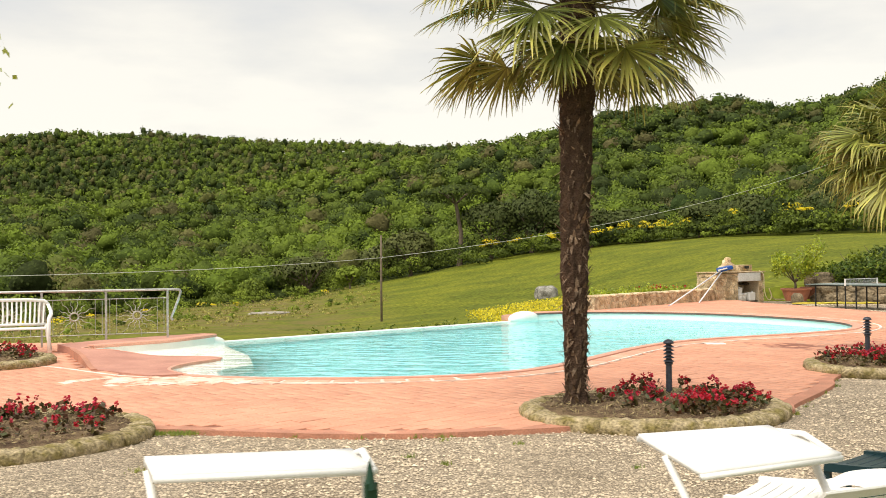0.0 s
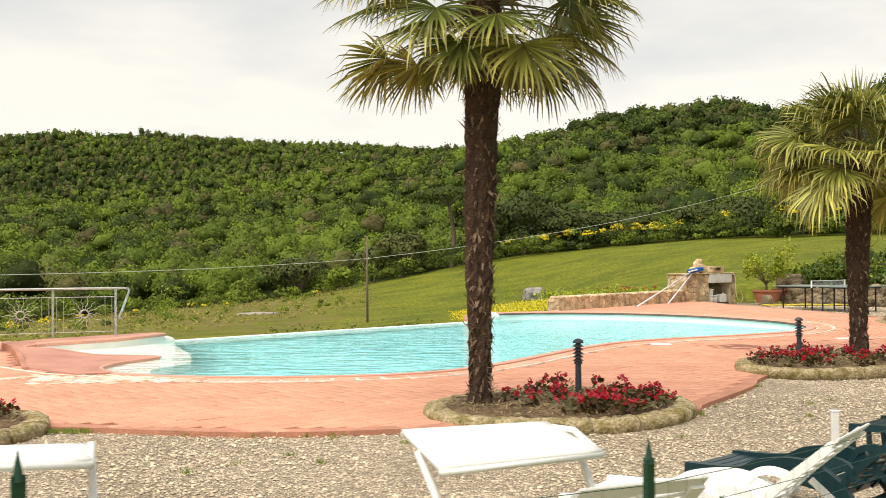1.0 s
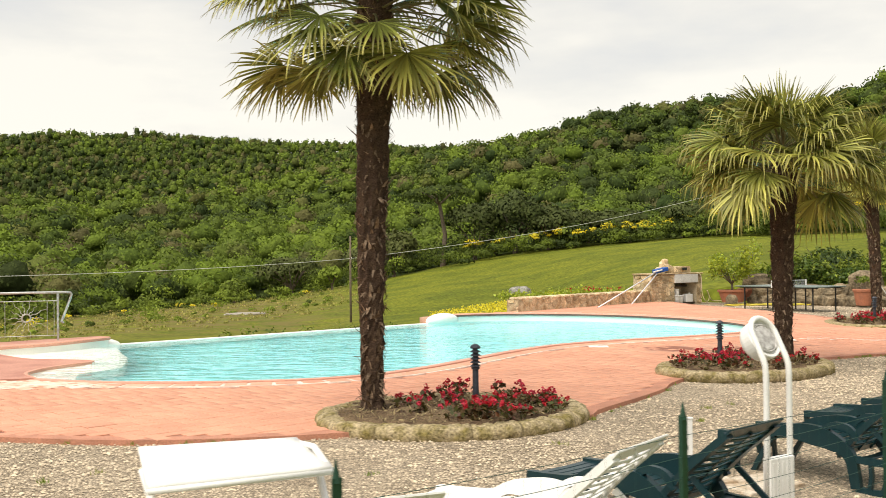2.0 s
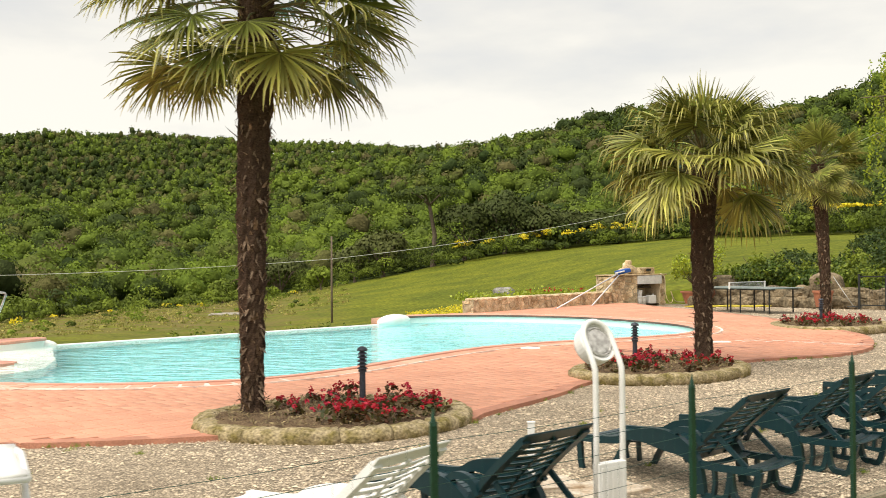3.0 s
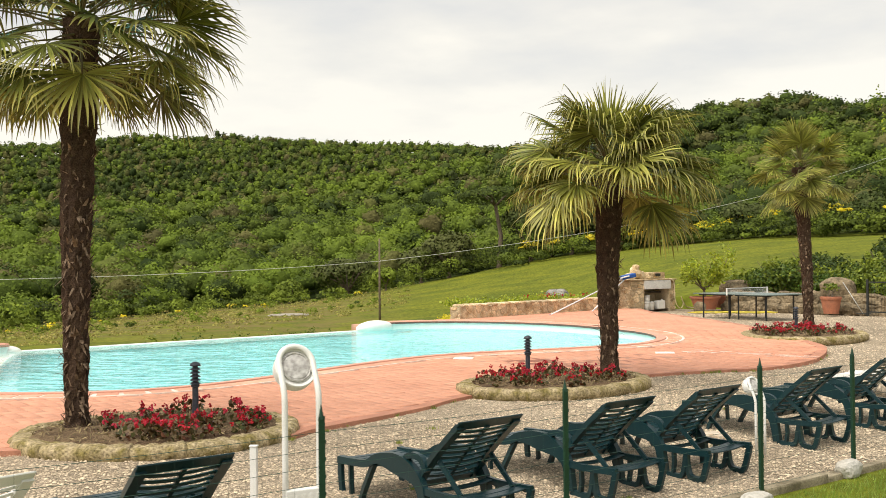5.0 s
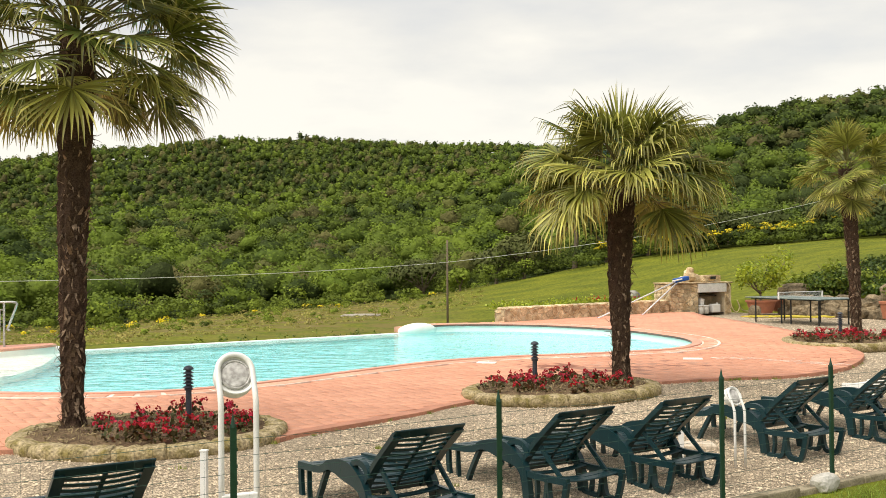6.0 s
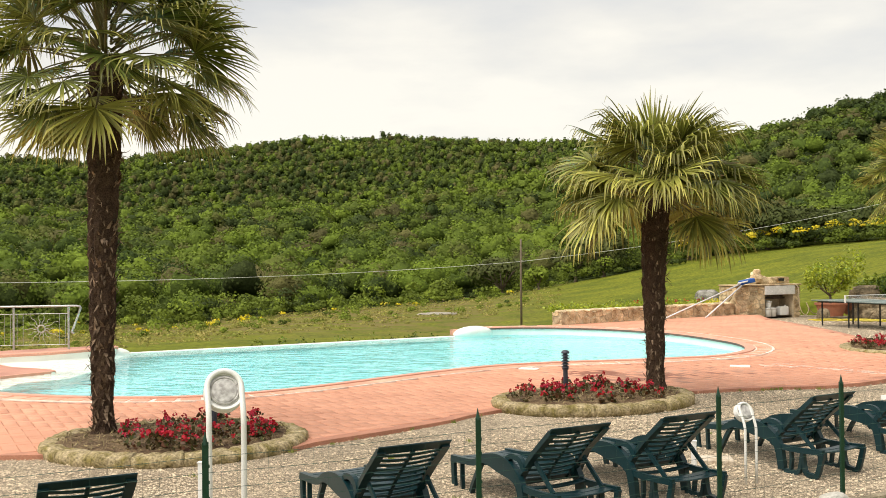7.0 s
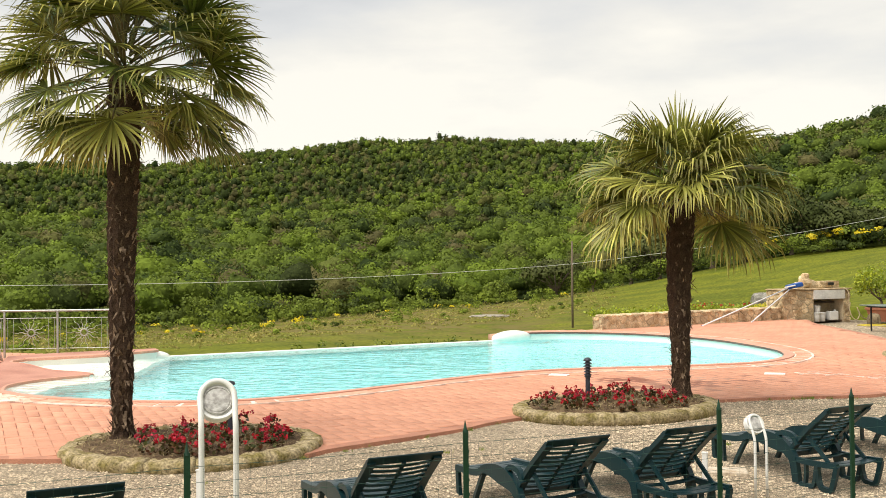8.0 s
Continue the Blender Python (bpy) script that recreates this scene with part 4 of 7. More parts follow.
        az = k * 2.39996 + rg.uniform(-0.5, 0.5)
        ln = rg.uniform(*stalks) * (0.34 if fresh else 0.62 if hanging else 0.55 + 0.5 * min(1, f * 1.8))
        old = max(0, f - 0.72) * 1.5
        base = top + Vector((math.cos(az), math.sin(az), 0)) * r_top * 0.6 * min(1, 0.2 + 2 * f) + Vector((0, 0, rise - spread * f))
        half = radians(rg.uniform(38, 66) if fresh else rg.uniform(92, 128))
        limp = soft * (0.22 if fresh else rg.uniform(0.65, 1.3) * (0.7 + 0.5 * f))
        frond(tree, rg, base, az, elev, ln, crown * rg.uniform(0.86, 1.1) * (0.64 if hanging else 1), half, droop * (0.15 if fresh else (0.5 + 0.7 * f) * rg.uniform(0.6, 1.3)), limp, min(1, tone * 0.5 + 0.8 * rg.random() ** 1.5 * (0.4 + 0.8 * f)), 0.5 * old * rg.random(), 0.05 if fresh else torn)
    return tree


palm(3.0, 9.62, 0.08, 4.15, 0.075, 0.165, 0.74, 102, 3, "tall fan palm with dark shaggy trunk in a flower bed", lean=(0.04, 0.05), low=-22, droop=1.0, high=72, spread=0.8, tone=0.22, stalks=(0.7, 1.0), torn=0.55, soft=1.2, young=0.2, rise=0.5, skirt=0.06)
palm(8.45, 14.7, 0.08, 2.9, 0.08, 0.175, 0.86, 62, 8, "shorter fan palm with drooping pale-edged fronds", lean=(0.06, 0.05), low=-4, droop=1.0, high=46, tone=0.72, spread=0.45, stalks=(0.55, 0.9), torn=0.95, soft=2.0, young=0.10, rise=0.3)
palm(13.26, 24.1, 0.1, 3.7, 0.085, 0.14, 0.58, 50, 12, "slim fan palm with yellowing lower fronds", lean=(-0.2, -0.1), low=-30, droop=0.9, high=66, tone=0.9, stalks=(0.45, 0.75), torn=0.4, soft=0.8, young=0.12, rise=0.3)

# ---- flower beds, flowers and path lights ----
m_flower = foliage("begonia_petals", (0.44, 0.010, 0.018), (0.52, 0.035, 0.07), 0.5, 0.3)
m_bronze = foliage("begonia_leaves", (0.06, 0.075, 0.02), (0.12, 0.045, 0.02), 0.45, 0.2)
m_lamp = material("slate_blue_metal", (0.055, 0.06, 0.075), 0.45, 0.3, scale=20, amount=0.2, bump=0.05, spec=0.5)
m_straw = material("dry_straw", (0.27, 0.21, 0.105), 0.95, scale=10, amount=0.4, bump=0.2, island=0.4)
m_weed = foliage("weeds", (0.16, 0.24, 0.03), (0.28, 0.30, 0.06), 0.6, 0.3)


def quads_at(centres, normals, size, rg, long=1.0):
    """Small leaf-shaped quads."""
    k = len(centres)
    normals = normals / np.linalg.norm(normals, axis=1, keepdims=True)
    ref = rg.normal(size=(k, 3))
    u = np.cross(normals, ref)
    u /= np.linalg.norm(u, axis=1, keepdims=True)
    w = np.cross(normals, u)
    s = size[:, None]
    v = np.stack([centres - u * s * long, centres + w * s * 0.7 - u * s * 0.1, centres + u * s * long, centres - w * s * 0.7 - u * s * 0.1], 1).reshape(-1, 3)
    return v, np.arange(len(v)).reshape(-1, 4)


def flower_bed(cx, cy, a, b, turn, seed, blocks, z=0.0, flowers=70, side=0.0, label_end="around a palm", until=1.0):
    """Kidney bed: rounded edging stones, a heaped soil bed, begonias over a part of it."""
    rg = np.random.default_rng(seed)
    bed = thing("flower_bed", pose(cx, cy, z, 0, 0, turn), "oval flower bed edged with rounded lichened stones " + label_end, "flower bed", "flower beds")
    rr = random.Random(seed)
    ring_at = lambda t, inset=0.0: Vector(((a - inset) * math.cos(t), (b - inset) * math.sin(t), 0))
    cuts = [2 * math.pi * (k + rr.uniform(-0.3, 0.3)) / blocks for k in range(blocks)]
    cuts.append(cuts[0] + 2 * math.pi)
    for k in range(blocks):
        t0, t1 = cuts[k] + 0.001, cuts[k + 1] - 0.001
        bm = bmesh.new()
        rows, m, sec = [], 16, 14
        h, wd = rr.uniform(0.09, 0.105), rr.uniform(0.125, 0.145)
        for i in range(m):
            t = t0 + (t1 - t0) * i / (m - 1)
            p, nrm = ring_at(t, 0.13), Vector((math.cos(t) / a, math.sin(t) / b, 0)).normalized()
            end = 1 - 0.02 * (abs(2 * i / (m - 1) - 1) ** 12)
            row = []
            for s in range(sec):
                an = 2 * math.pi * s / sec
                ca, sa = math.cos(an), math.sin(an)
                ca = math.copysign(abs(ca) ** 0.7, ca)
                sa = math.copysign(abs(sa) ** 0.75, sa)
                row.append(bm.verts.new(p + nrm * (ca * wd * end) + Vector((0, 0, 0.02 + sa * h * end * (1.1 if sa < 0 else 0.82)))))
            rows.append(row)
        for q, r in zip(rows, rows[1:]):
            for s in range(sec):
                bm.faces.new((q[s], q[(s + 1) % sec], r[(s + 1) % sec], r[s]))
        bm.faces.new(rows[0][::-1])
        bm.faces.new(rows[-1])
        rough(bm, 0.014, 4.0, seed)
        rough(bm, 0.022, 14.0, seed + k * 3)
        rough(bm, 0.008, 40.0, seed + k * 5)
        part("edging_stone", bm, m_stone_rim, bed, smooth=True)
    bm = bmesh.new()
    rows = []
    for i in range(9):
        f = i / 8
        rows.append([bm.verts.new(ring_at(2 * math.pi * s / 40, 0) * (f * (1 - 0.1 / a)) + Vector((0, 0, 0.075 + 0.065 * (1 - f * f) + rr.uniform(-0.014, 0.014)))) for s in range(40)])
    for q, r in zip(rows, rows[1:]):
        for s in range(40):
            bm.faces.new((q[s], r[s], r[(s + 1) % 40], q[(s + 1) % 40]))
    bmesh.ops.remove_doubles(bm, verts=bm.verts, dist=0.001)
    part("soil", bm, m_soil, bed, "dry brown soil", smooth=True)
    # straw and litter on the bare end
    m0 = pose(cx, cy, z, 0, 0, turn)
    k = 1500
    t, r = rg.uniform(0, 6.283, k), np.sqrt(rg.random(k)) * 0.86
    c = np.stack([a * r * np.cos(t), b * r * np.sin(t), 0.10 + 0.06 * (1 - r * r) + rg.uniform(0, 0.015, k)], -1)
    nn = rg.normal(size=(k, 3)) * [0.5, 0.5, 1]
    v, f = quads_at(c, nn, rg.uniform(0.005, 0.014, k), rg, 2.4)
    v[:, 2] = np.maximum(v[:, 2], 0.06)
    ob = arrays("bed_litter", v, f, m_straw)
    ob.matrix_world = m0
    tagged(ob, "dry straw and leaf litter on the bed soil", "litter", kind="stuff")
    # begonias
    lv, lt, fv, ft = [], [], [], []
    placed = 0
    while placed < flowers:
        t, r = rg.uniform(0, 6.283), math.sqrt(rg.random()) * 0.84
        px, py = a * r * math.cos(t), b * r * math.sin(t)
        if px < side * a + 0.25 * b * math.sin(px * 3 + py * 2) or px > until * a + 0.1 * math.sin(py * 5):
            continue
        placed += 1
        hgt, wd = rg.uniform(0.08, 0.2), rg.uniform(0.055, 0.10)
        base = np.array([px, py, 0.1])
        for _ in range(26):
            q = rg.normal(size=3)
            q /= np.linalg.norm(q)
            lv.append(base + q * [wd, wd, hgt * 0.4] + [0, 0, hgt * 0.42])
            lt.append(rg.random())
        heads = rg.integers(2, 6)
        for _ in range(heads):
            hx, hy, hz = rg.normal(0, wd * 0.62), rg.normal(0, wd * 0.62), hgt * rg.uniform(0.6, 1.12)
            tone = rg.choice([0.05, 0.2, 0.35, 0.9])
            for _ in range(9):
                q = rg.normal(size=3)
                fv.append(base + [hx, hy, hz] + q / np.linalg.norm(q) * 0.02)
                ft.append(tone)
    lv, fv = np.array(lv), np.array(fv)
    va, fa = quads_at(lv, rg.normal(size=lv.shape) + [0, 0, 0.8], rg.uniform(0.02, 0.042, len(lv)), rg)
    vb, fb = quads_at(fv, rg.normal(size=fv.shape) + [0, -0.4, 0.6], rg.uniform(0.012, 0.022, len(fv)), rg)
    plants = arrays("begonia_plants", va, fa, m_bronze, tint=np.repeat(lt, 4))
    blooms = arrays("blooms", vb, fb, m_flower, plants, "red and pink begonia blooms", tint=np.repeat(ft, 4))
    plants.matrix_world = m0
    tagged(plants, "low red and pink flowering begonias in the bed", "flowers", kind="stuff")
    return bed


flower_bed(3.8, 9.83, 1.42, 1.2, 25, 1, 10, -0.02, 44, -0.2)
flower_bed(7.72, 13.93, 1.48, 1.02, 40, 2, 10, 0.0, 44, -1.0, until=0.42)
flower_bed(12.75, 22.3, 1.6, 1.25, 60, 3, 10, 0.04, 60, -1.0)
flower_bed(-2.45, 8.25, 1.5, 1.3, 20, 4, 11, -0.03, 54, -1.0, "on the deck edge")
flower_bed(-6.1, 14.4, 1.35, 1.1, 15, 5, 9, 0.02, 50, -1.0, "on the deck")


def bollard(x, y, z, h):
    lamp = thing("bollard_light", pose(x, y, z), "slate-blue metal bollard light with stacked louvre rings", "bollard light", "bollard lights")
    bm = bmesh.new()
    lathe(bm, [(0.05, 0), (0.05, 0.012), (0.034, 0.02), (0.032, h - 0.26), (0.045, h - 0.255), (0.045, h - 0.235), (0.03, h - 0.23), (0.028, h - 0.02)], 18)
    part("post", bm, m_lamp, lamp, smooth=False)
    for k in range(5):
        zz = h - 0.225 + k * 0.038
        bm = bmesh.new()
        lathe(bm, [(0.032, zz + 0.022), (0.058, zz + 0.002), (0.06, zz), (0.057, zz - 0.001), (0.03, zz + 0.012)], 20)
        part("louvre_ring", bm, m_lamp, lamp, smooth=True)
    bm = bmesh.new()
    lathe(bm, [(0.056, h - 0.035), (0.058, h - 0.028), (0.05, h - 0.01), (0.03, h + 0.006), (0.008, h + 0.012)], 20)
    part("cap", bm, m_lamp, lamp, "domed cap", smooth=True)
    return lamp


bollard(4.02, 10.24, 0.08, 0.6)
bollard(7.345, 13.83, 0.09, 0.6)
bollard(12.68, 22.7, 0.13, 0.52)


# ---- sun loungers ----
m_green = material("dark_green_plastic", (0.0055, 0.028, 0.033), 0.30, scale=6, amount=0.25, dark=(0.004, 0.02, 0.024), bump=0.03, bump_scale=150, fine=0.06, spec=0.36)
m_white = material("white_plastic", (0.80, 0.79, 0.75), 0.45, scale=5, amount=0.2, dark=(0.68, 0.66, 0.60), bump=0.04, bump_scale=120, fine=0.04, spec=0.5)
m_cloth = material("white_canopy_cloth", (0.84, 0.82, 0.78), 0.85, scale=3, amount=0.15, dark=(0.74, 0.72, 0.68), bump=0.15, bump_scale=200, fine=0.03)


def strap(bm, pts, wide, thick, y):
    """A flat moulded bar in the x-z plane, centred on y."""
    pts = [Vector((p[0], 0, p[1])) for p in pts]
    rows = []
    for k, p in enumerate(pts):
        d = (pts[min(k + 1, len(pts) - 1)] - pts[max(k - 1, 0)]).normalized()
        nrm = Vector((-d.z, 0, d.x))
        w = thick[k] if isinstance(thick, (list, tuple)) else thick
        rows.append([bm.verts.new((p.x + nrm.x * o, y + s, p.z + nrm.z * o)) for o, s in ((-w / 2, -wide / 2), (w / 2, -wide / 2 + 0.006), (w / 2, wide / 2 - 0.006), (-w / 2, wide / 2))])
    for a, b in zip(rows, rows[1:]):
        for k in range(4):
            bm.faces.new((a[k], a[(k + 1) % 4], b[(k + 1) % 4], b[k]))
    bm.faces.new(rows[0][::-1])
    bm.faces.new(rows[-1])


def curve2(points, per=5):
    return [tuple(p) for p in spline(points, per)]


def slat(bm, y0, y1, x, z, ang, wide, sag=0.006):
    """One bowed slat across the lounger."""
    rows = []
    ca, sa = math.cos(ang), math.sin(ang)
    for k in range(7):
        t = k / 6
        y = y0 + (y1 - y0) * t
        dip = -sag * 4 * t * (1 - t)
        row = []
        for u, w in ((-wide / 2, 0), (-wide / 2 + 0.006, 0.006), (wide / 2 - 0.006, 0.006), (wide / 2, 0), (wide / 2 - 0.004, -0.007), (-wide / 2 + 0.004, -0.007)):
            w += dip
            row.append(bm.verts.new((x + u * ca - w * sa, y, z + u * sa + w * ca)))
        rows.append(row)
    for a, b in zip(rows, rows[1:]):
        for k in range(6):
            bm.faces.new((a[k], b[k], b[(k + 1) % 6], a[(k + 1) % 6]))
    bm.faces.new(rows[0])
    bm.faces.new(rows[-1][::-1])


def lounger(m, mat, label, group, back_deg=45, category="sun lounger"):
    """Moulded plastic lounger, foot at x = 0, head towards +x."""
    ob = thing("sun_lounger", m, label, category, group)
    half = 0.30
    seat_line = curve2([(0.02, 0.31), (0.25, 0.305), (0.45, 0.315), (0.62, 0.335), (0.78, 0.325), (0.95, 0.28), (1.06, 0.26)])
    for s in (-1, 1):
        y = s * half
        bm = bmesh.new()
        line = curve2([(0.0, 0.30), (0.22, 0.31), (0.42, 0.33), (0.55, 0.385), (0.72, 0.395), (0.9, 0.375), (1.04, 0.33), (1.12, 0.26), (1.152, 0.16), (1.174, 0.02)])
        th = [0.055 + 0.10 * math.exp(-((p[0] - 0.86) / 0.24) ** 2) for p in line]
        strap(bm, line, 0.065, th, y)
        part("side_rail", bm, mat, ob, smooth=False)
        bm = bmesh.new()
        strap(bm, curve2([(1.1, 0.245), (1.322, 0.235), (1.662, 0.25)]), 0.045, 0.05, y)
        part("rear_rail", bm, mat, ob)
        bm = bmesh.new()
        strap(bm, curve2([(0.015, 0.30), (0.02, 0.15), (0.04, 0.04), (0.09, 0.012), (0.2, 0.012), (0.3, 0.02), (0.36, 0.12), (0.44, 0.25), (0.5, 0.34)], 4), 0.045, 0.042, y)
        strap(bm, [(0.17, 0.02), (0.16, 0.15), (0.155, 0.3)], 0.04, 0.032, y)
        part("foot_leg", bm, mat, ob)
        bm = bmesh.new()
        strap(bm, curve2([(1.174, 0.014), (1.248, 0.012), (1.352, 0.014), (1.389, 0.06), (1.418, 0.23)], 4), 0.045, 0.042, y)
        strap(bm, [(1.27, 0.02), (1.285, 0.12), (1.278, 0.235)], 0.04, 0.032, y)
        part("middle_leg", bm, mat, ob)
        bm = bmesh.new()
        strap(bm, curve2([(1.655, 0.25), (1.618, 0.1), (1.581, 0.014), (1.514, 0.012), (1.455, 0.03), (1.426, 0.12), (1.418, 0.23)], 4), 0.045, 0.045, y)
        part("rear_leg", bm, mat, ob)
    x = 0.05
    while x < 1.02:
        z = np.interp(x, [p[0] for p in seat_line], [p[1] for p in seat_line])
        z2 = np.interp(x + 0.02, [p[0] for p in seat_line], [p[1] for p in seat_line])
        bm = bmesh.new()
        slat(bm, -half + 0.02, half - 0.02, x, z, math.atan2(z2 - z, 0.02), 0.063)
        part("seat_slat", bm, mat, ob)
        x += 0.07
    for xx in (1.2, 1.48, 1.575):
        bm = bmesh.new()
        slat(bm, -half, half, xx, 0.25, 0.0, 0.085, 0.02)
        part("rear_slat", bm, mat, ob)
    # raised backrest
    ang = radians(back_deg)
    at = lambda u, w=0.0: (1.02 + u * math.cos(ang) - w * math.sin(ang), 0.245 + u * math.sin(ang) + w * math.cos(ang))
    length = 0.72
    bow = lambda u: 0.022 * math.sin(u * 5) + 0.10 * max(0, u - 0.5) ** 2
    bm = bmesh.new()
    for s in (-1, 1):
        strap(bm, [at(u, bow(u)) for u in np.linspace(0, length, 11)], 0.07, 0.045, s * 0.268)
    slat(bm, -0.30, 0.30, *at(length + 0.005, bow(length)), ang, 0.095, 0.0)
    slat(bm, -0.27, 0.27, *at(0.02), ang, 0.09, 0.0)
    strap(bm, [at(u, bow(u) - 0.012) for u in np.linspace(0.03, length - 0.02, 6)], 0.03, 0.022, 0.0)
    back = part("backrest", bm, mat, ob)
    u = 0.105
    while u < length - 0.05:
        bm = bmesh.new()
        slat(bm, -0.24, 0.24, *at(u, bow(u)), ang - 0.3, 0.046, 0.016)
        part("back_slat", bm, mat, back)
        u += 0.0685
    # low arm panels beside the seat
    for s in (-1, 1):
        bm = bmesh.new()
        strap(bm, [at(0.33, -0.02), (1.514, 0.255)], 0.028, 0.034, s * 0.245)
        part("prop_strut", bm, mat, ob)
        bm = bmesh.new()
        strap(bm, curve2([(0.86, 0.37), (0.93, 0.45), (1.02, 0.48), (1.12, 0.46), (1.18, 0.38)], 4), 0.05, [0.03] + [0.045] * 14 + [0.03] * 2, s * 0.292)
        part("arm_hump", bm, mat, ob)
    return ob


def lounger_at(tx, ty, foot_deg, z, src=None, **kw):
    """Pose from the middle of the backrest's top edge and the bearing of the foot end."""
    ang = radians(kw.get("back_deg", 45))
    back_x = 1.02 + 0.72 * math.cos(ang)
    h = foot_deg + 180
    c, s = math.cos(radians(h)), math.sin(radians(h))
    return pose(tx - back_x * c, ty - back_x * s, z, 0, 0, h)


GREEN = "dark green moulded plastic sun lounger with raised back on gravel"
first = lounger(lounger_at(7.43, 7.28, 136, -0.185), m_green, GREEN, "sun loungers along the fence")
for tx, ty, foot in ((5.80, 5.68, 136), (8.47, 8.38, 137), (9.28, 9.20, 137), (10.55, 10.79, 138), (11.58, 11.99, 139)):
    copy_thing(first, lounger_at(tx, ty, foot, float(gravel_z(tx, ty)) + 0.003))
white_one = lounger(lounger_at(5.02, 4.86, 147, -0.165), m_white, "white moulded plastic sun lounger with raised back on gravel", "white sun loungers", 46)

copy_thing(white_one, lounger_at(12.72, 13.42, 139, float(gravel_z(12.7, 13.4)) + 0.003))


def canopy(parent, corners, foot_a, foot_b):
    """Stretched cloth on a tube frame with two arms down to the lounger."""
    inv = parent.matrix_world.inverted()
    a, b, c, d = (inv @ Vector(p) for p in corners)
    bm = bmesh.new()
    nrm = (b - a).cross(d - a).normalized()
    if nrm.z < 0:
        nrm = -nrm
    grid = [[a.lerp(b, i / 8).lerp(d.lerp(c, i / 8), j / 6) + nrm * (-0.012 * math.sin(math.pi * i / 8) * math.sin(math.pi * j / 6)) for i in range(9)] for j in range(7)]
    top = [[bm.verts.new(p + nrm * 0.012) for p in row] for row in grid]
    low = [[bm.verts.new(p - nrm * 0.012) for p in row] for row in grid]
    for g, flip in ((top, 1), (low, -1)):
        for j in range(6):
            for i in range(8):
                bm.faces.new((g[j][i], g[j][i + 1], g[j + 1][i + 1], g[j + 1][i])[::flip])
    for j in range(6):
        for i in (0, 8):
            bm.faces.new((top[j][i], top[j + 1][i], low[j + 1][i], low[j][i]))
    for i in range(8):
        for j in (0, 6):
            bm.faces.new((top[j][i], top[j][i + 1], low[j][i + 1], low[j][i]))
    bmesh.ops.recalc_face_normals(bm, faces=bm.faces)
    cl = part("canopy", bm, m_cloth, parent, "white cloth sun canopy", smooth=True)
    bm = bmesh.new()
    e = nrm * -0.012
    tube(bm, [a + e, b + e], 0.013, 8)
    tube(bm, [d + e, c + e], 0.013, 8)
    tube(bm, [b + e, b.lerp(c, 0.5) + nrm * 0.03, c + e], 0.014, 8)
    part("canopy_frame", bm, m_white, cl, smooth=True)
    for p, q in ((a.lerp(d, 0.45), inv @ Vector(foot_a)), (b.lerp(c, 0.55), inv @ Vector(foot_b))):
        bm = bmesh.new()
        tube(bm, [p + e, p.lerp(q, 0.5), q], 0.016, 8)
        part("canopy_arm", bm, m_white, parent, smooth=True)


sheltered = copy_thing(white_one, lounger_at(3.80, 3.62, 116, -0.16))
tagged(sheltered, "white plastic sun lounger with white cloth sun canopy")
scene.view_layers[0].update()
canopy(sheltered, [(2.84, 3.6, 0.83), (3.43, 3.88, 0.82), (3.64, 3.57, 0.76), (3.02, 3.21, 0.76)], (3.22, 3.2, 0.12), (3.76, 3.45, 0.12))
other = copy_thing(white_one, lounger_at(1.65, 2.75, 112, -0.16))
tagged(other, "white plastic sun lounger with level white canopy")
scene.view_layers[0].update()
canopy(other, [(1.02, 2.95, 0.862), (1.72, 3.22, 0.84), (1.85, 2.9, 0.845), (1.16, 2.65, 0.868)], (1.25, 2.7, 0.12), (1.87, 2.95, 0.12))

# ---- white hairpin stands with a round disc ----
m_disc = material("chalky_white_disc", (0.62, 0.60, 0.57), 0.7, scale=30, amount=0.6, dark=(0.34, 0.32, 0.30), bump=0.4, bump_scale=60, fine=0.1)


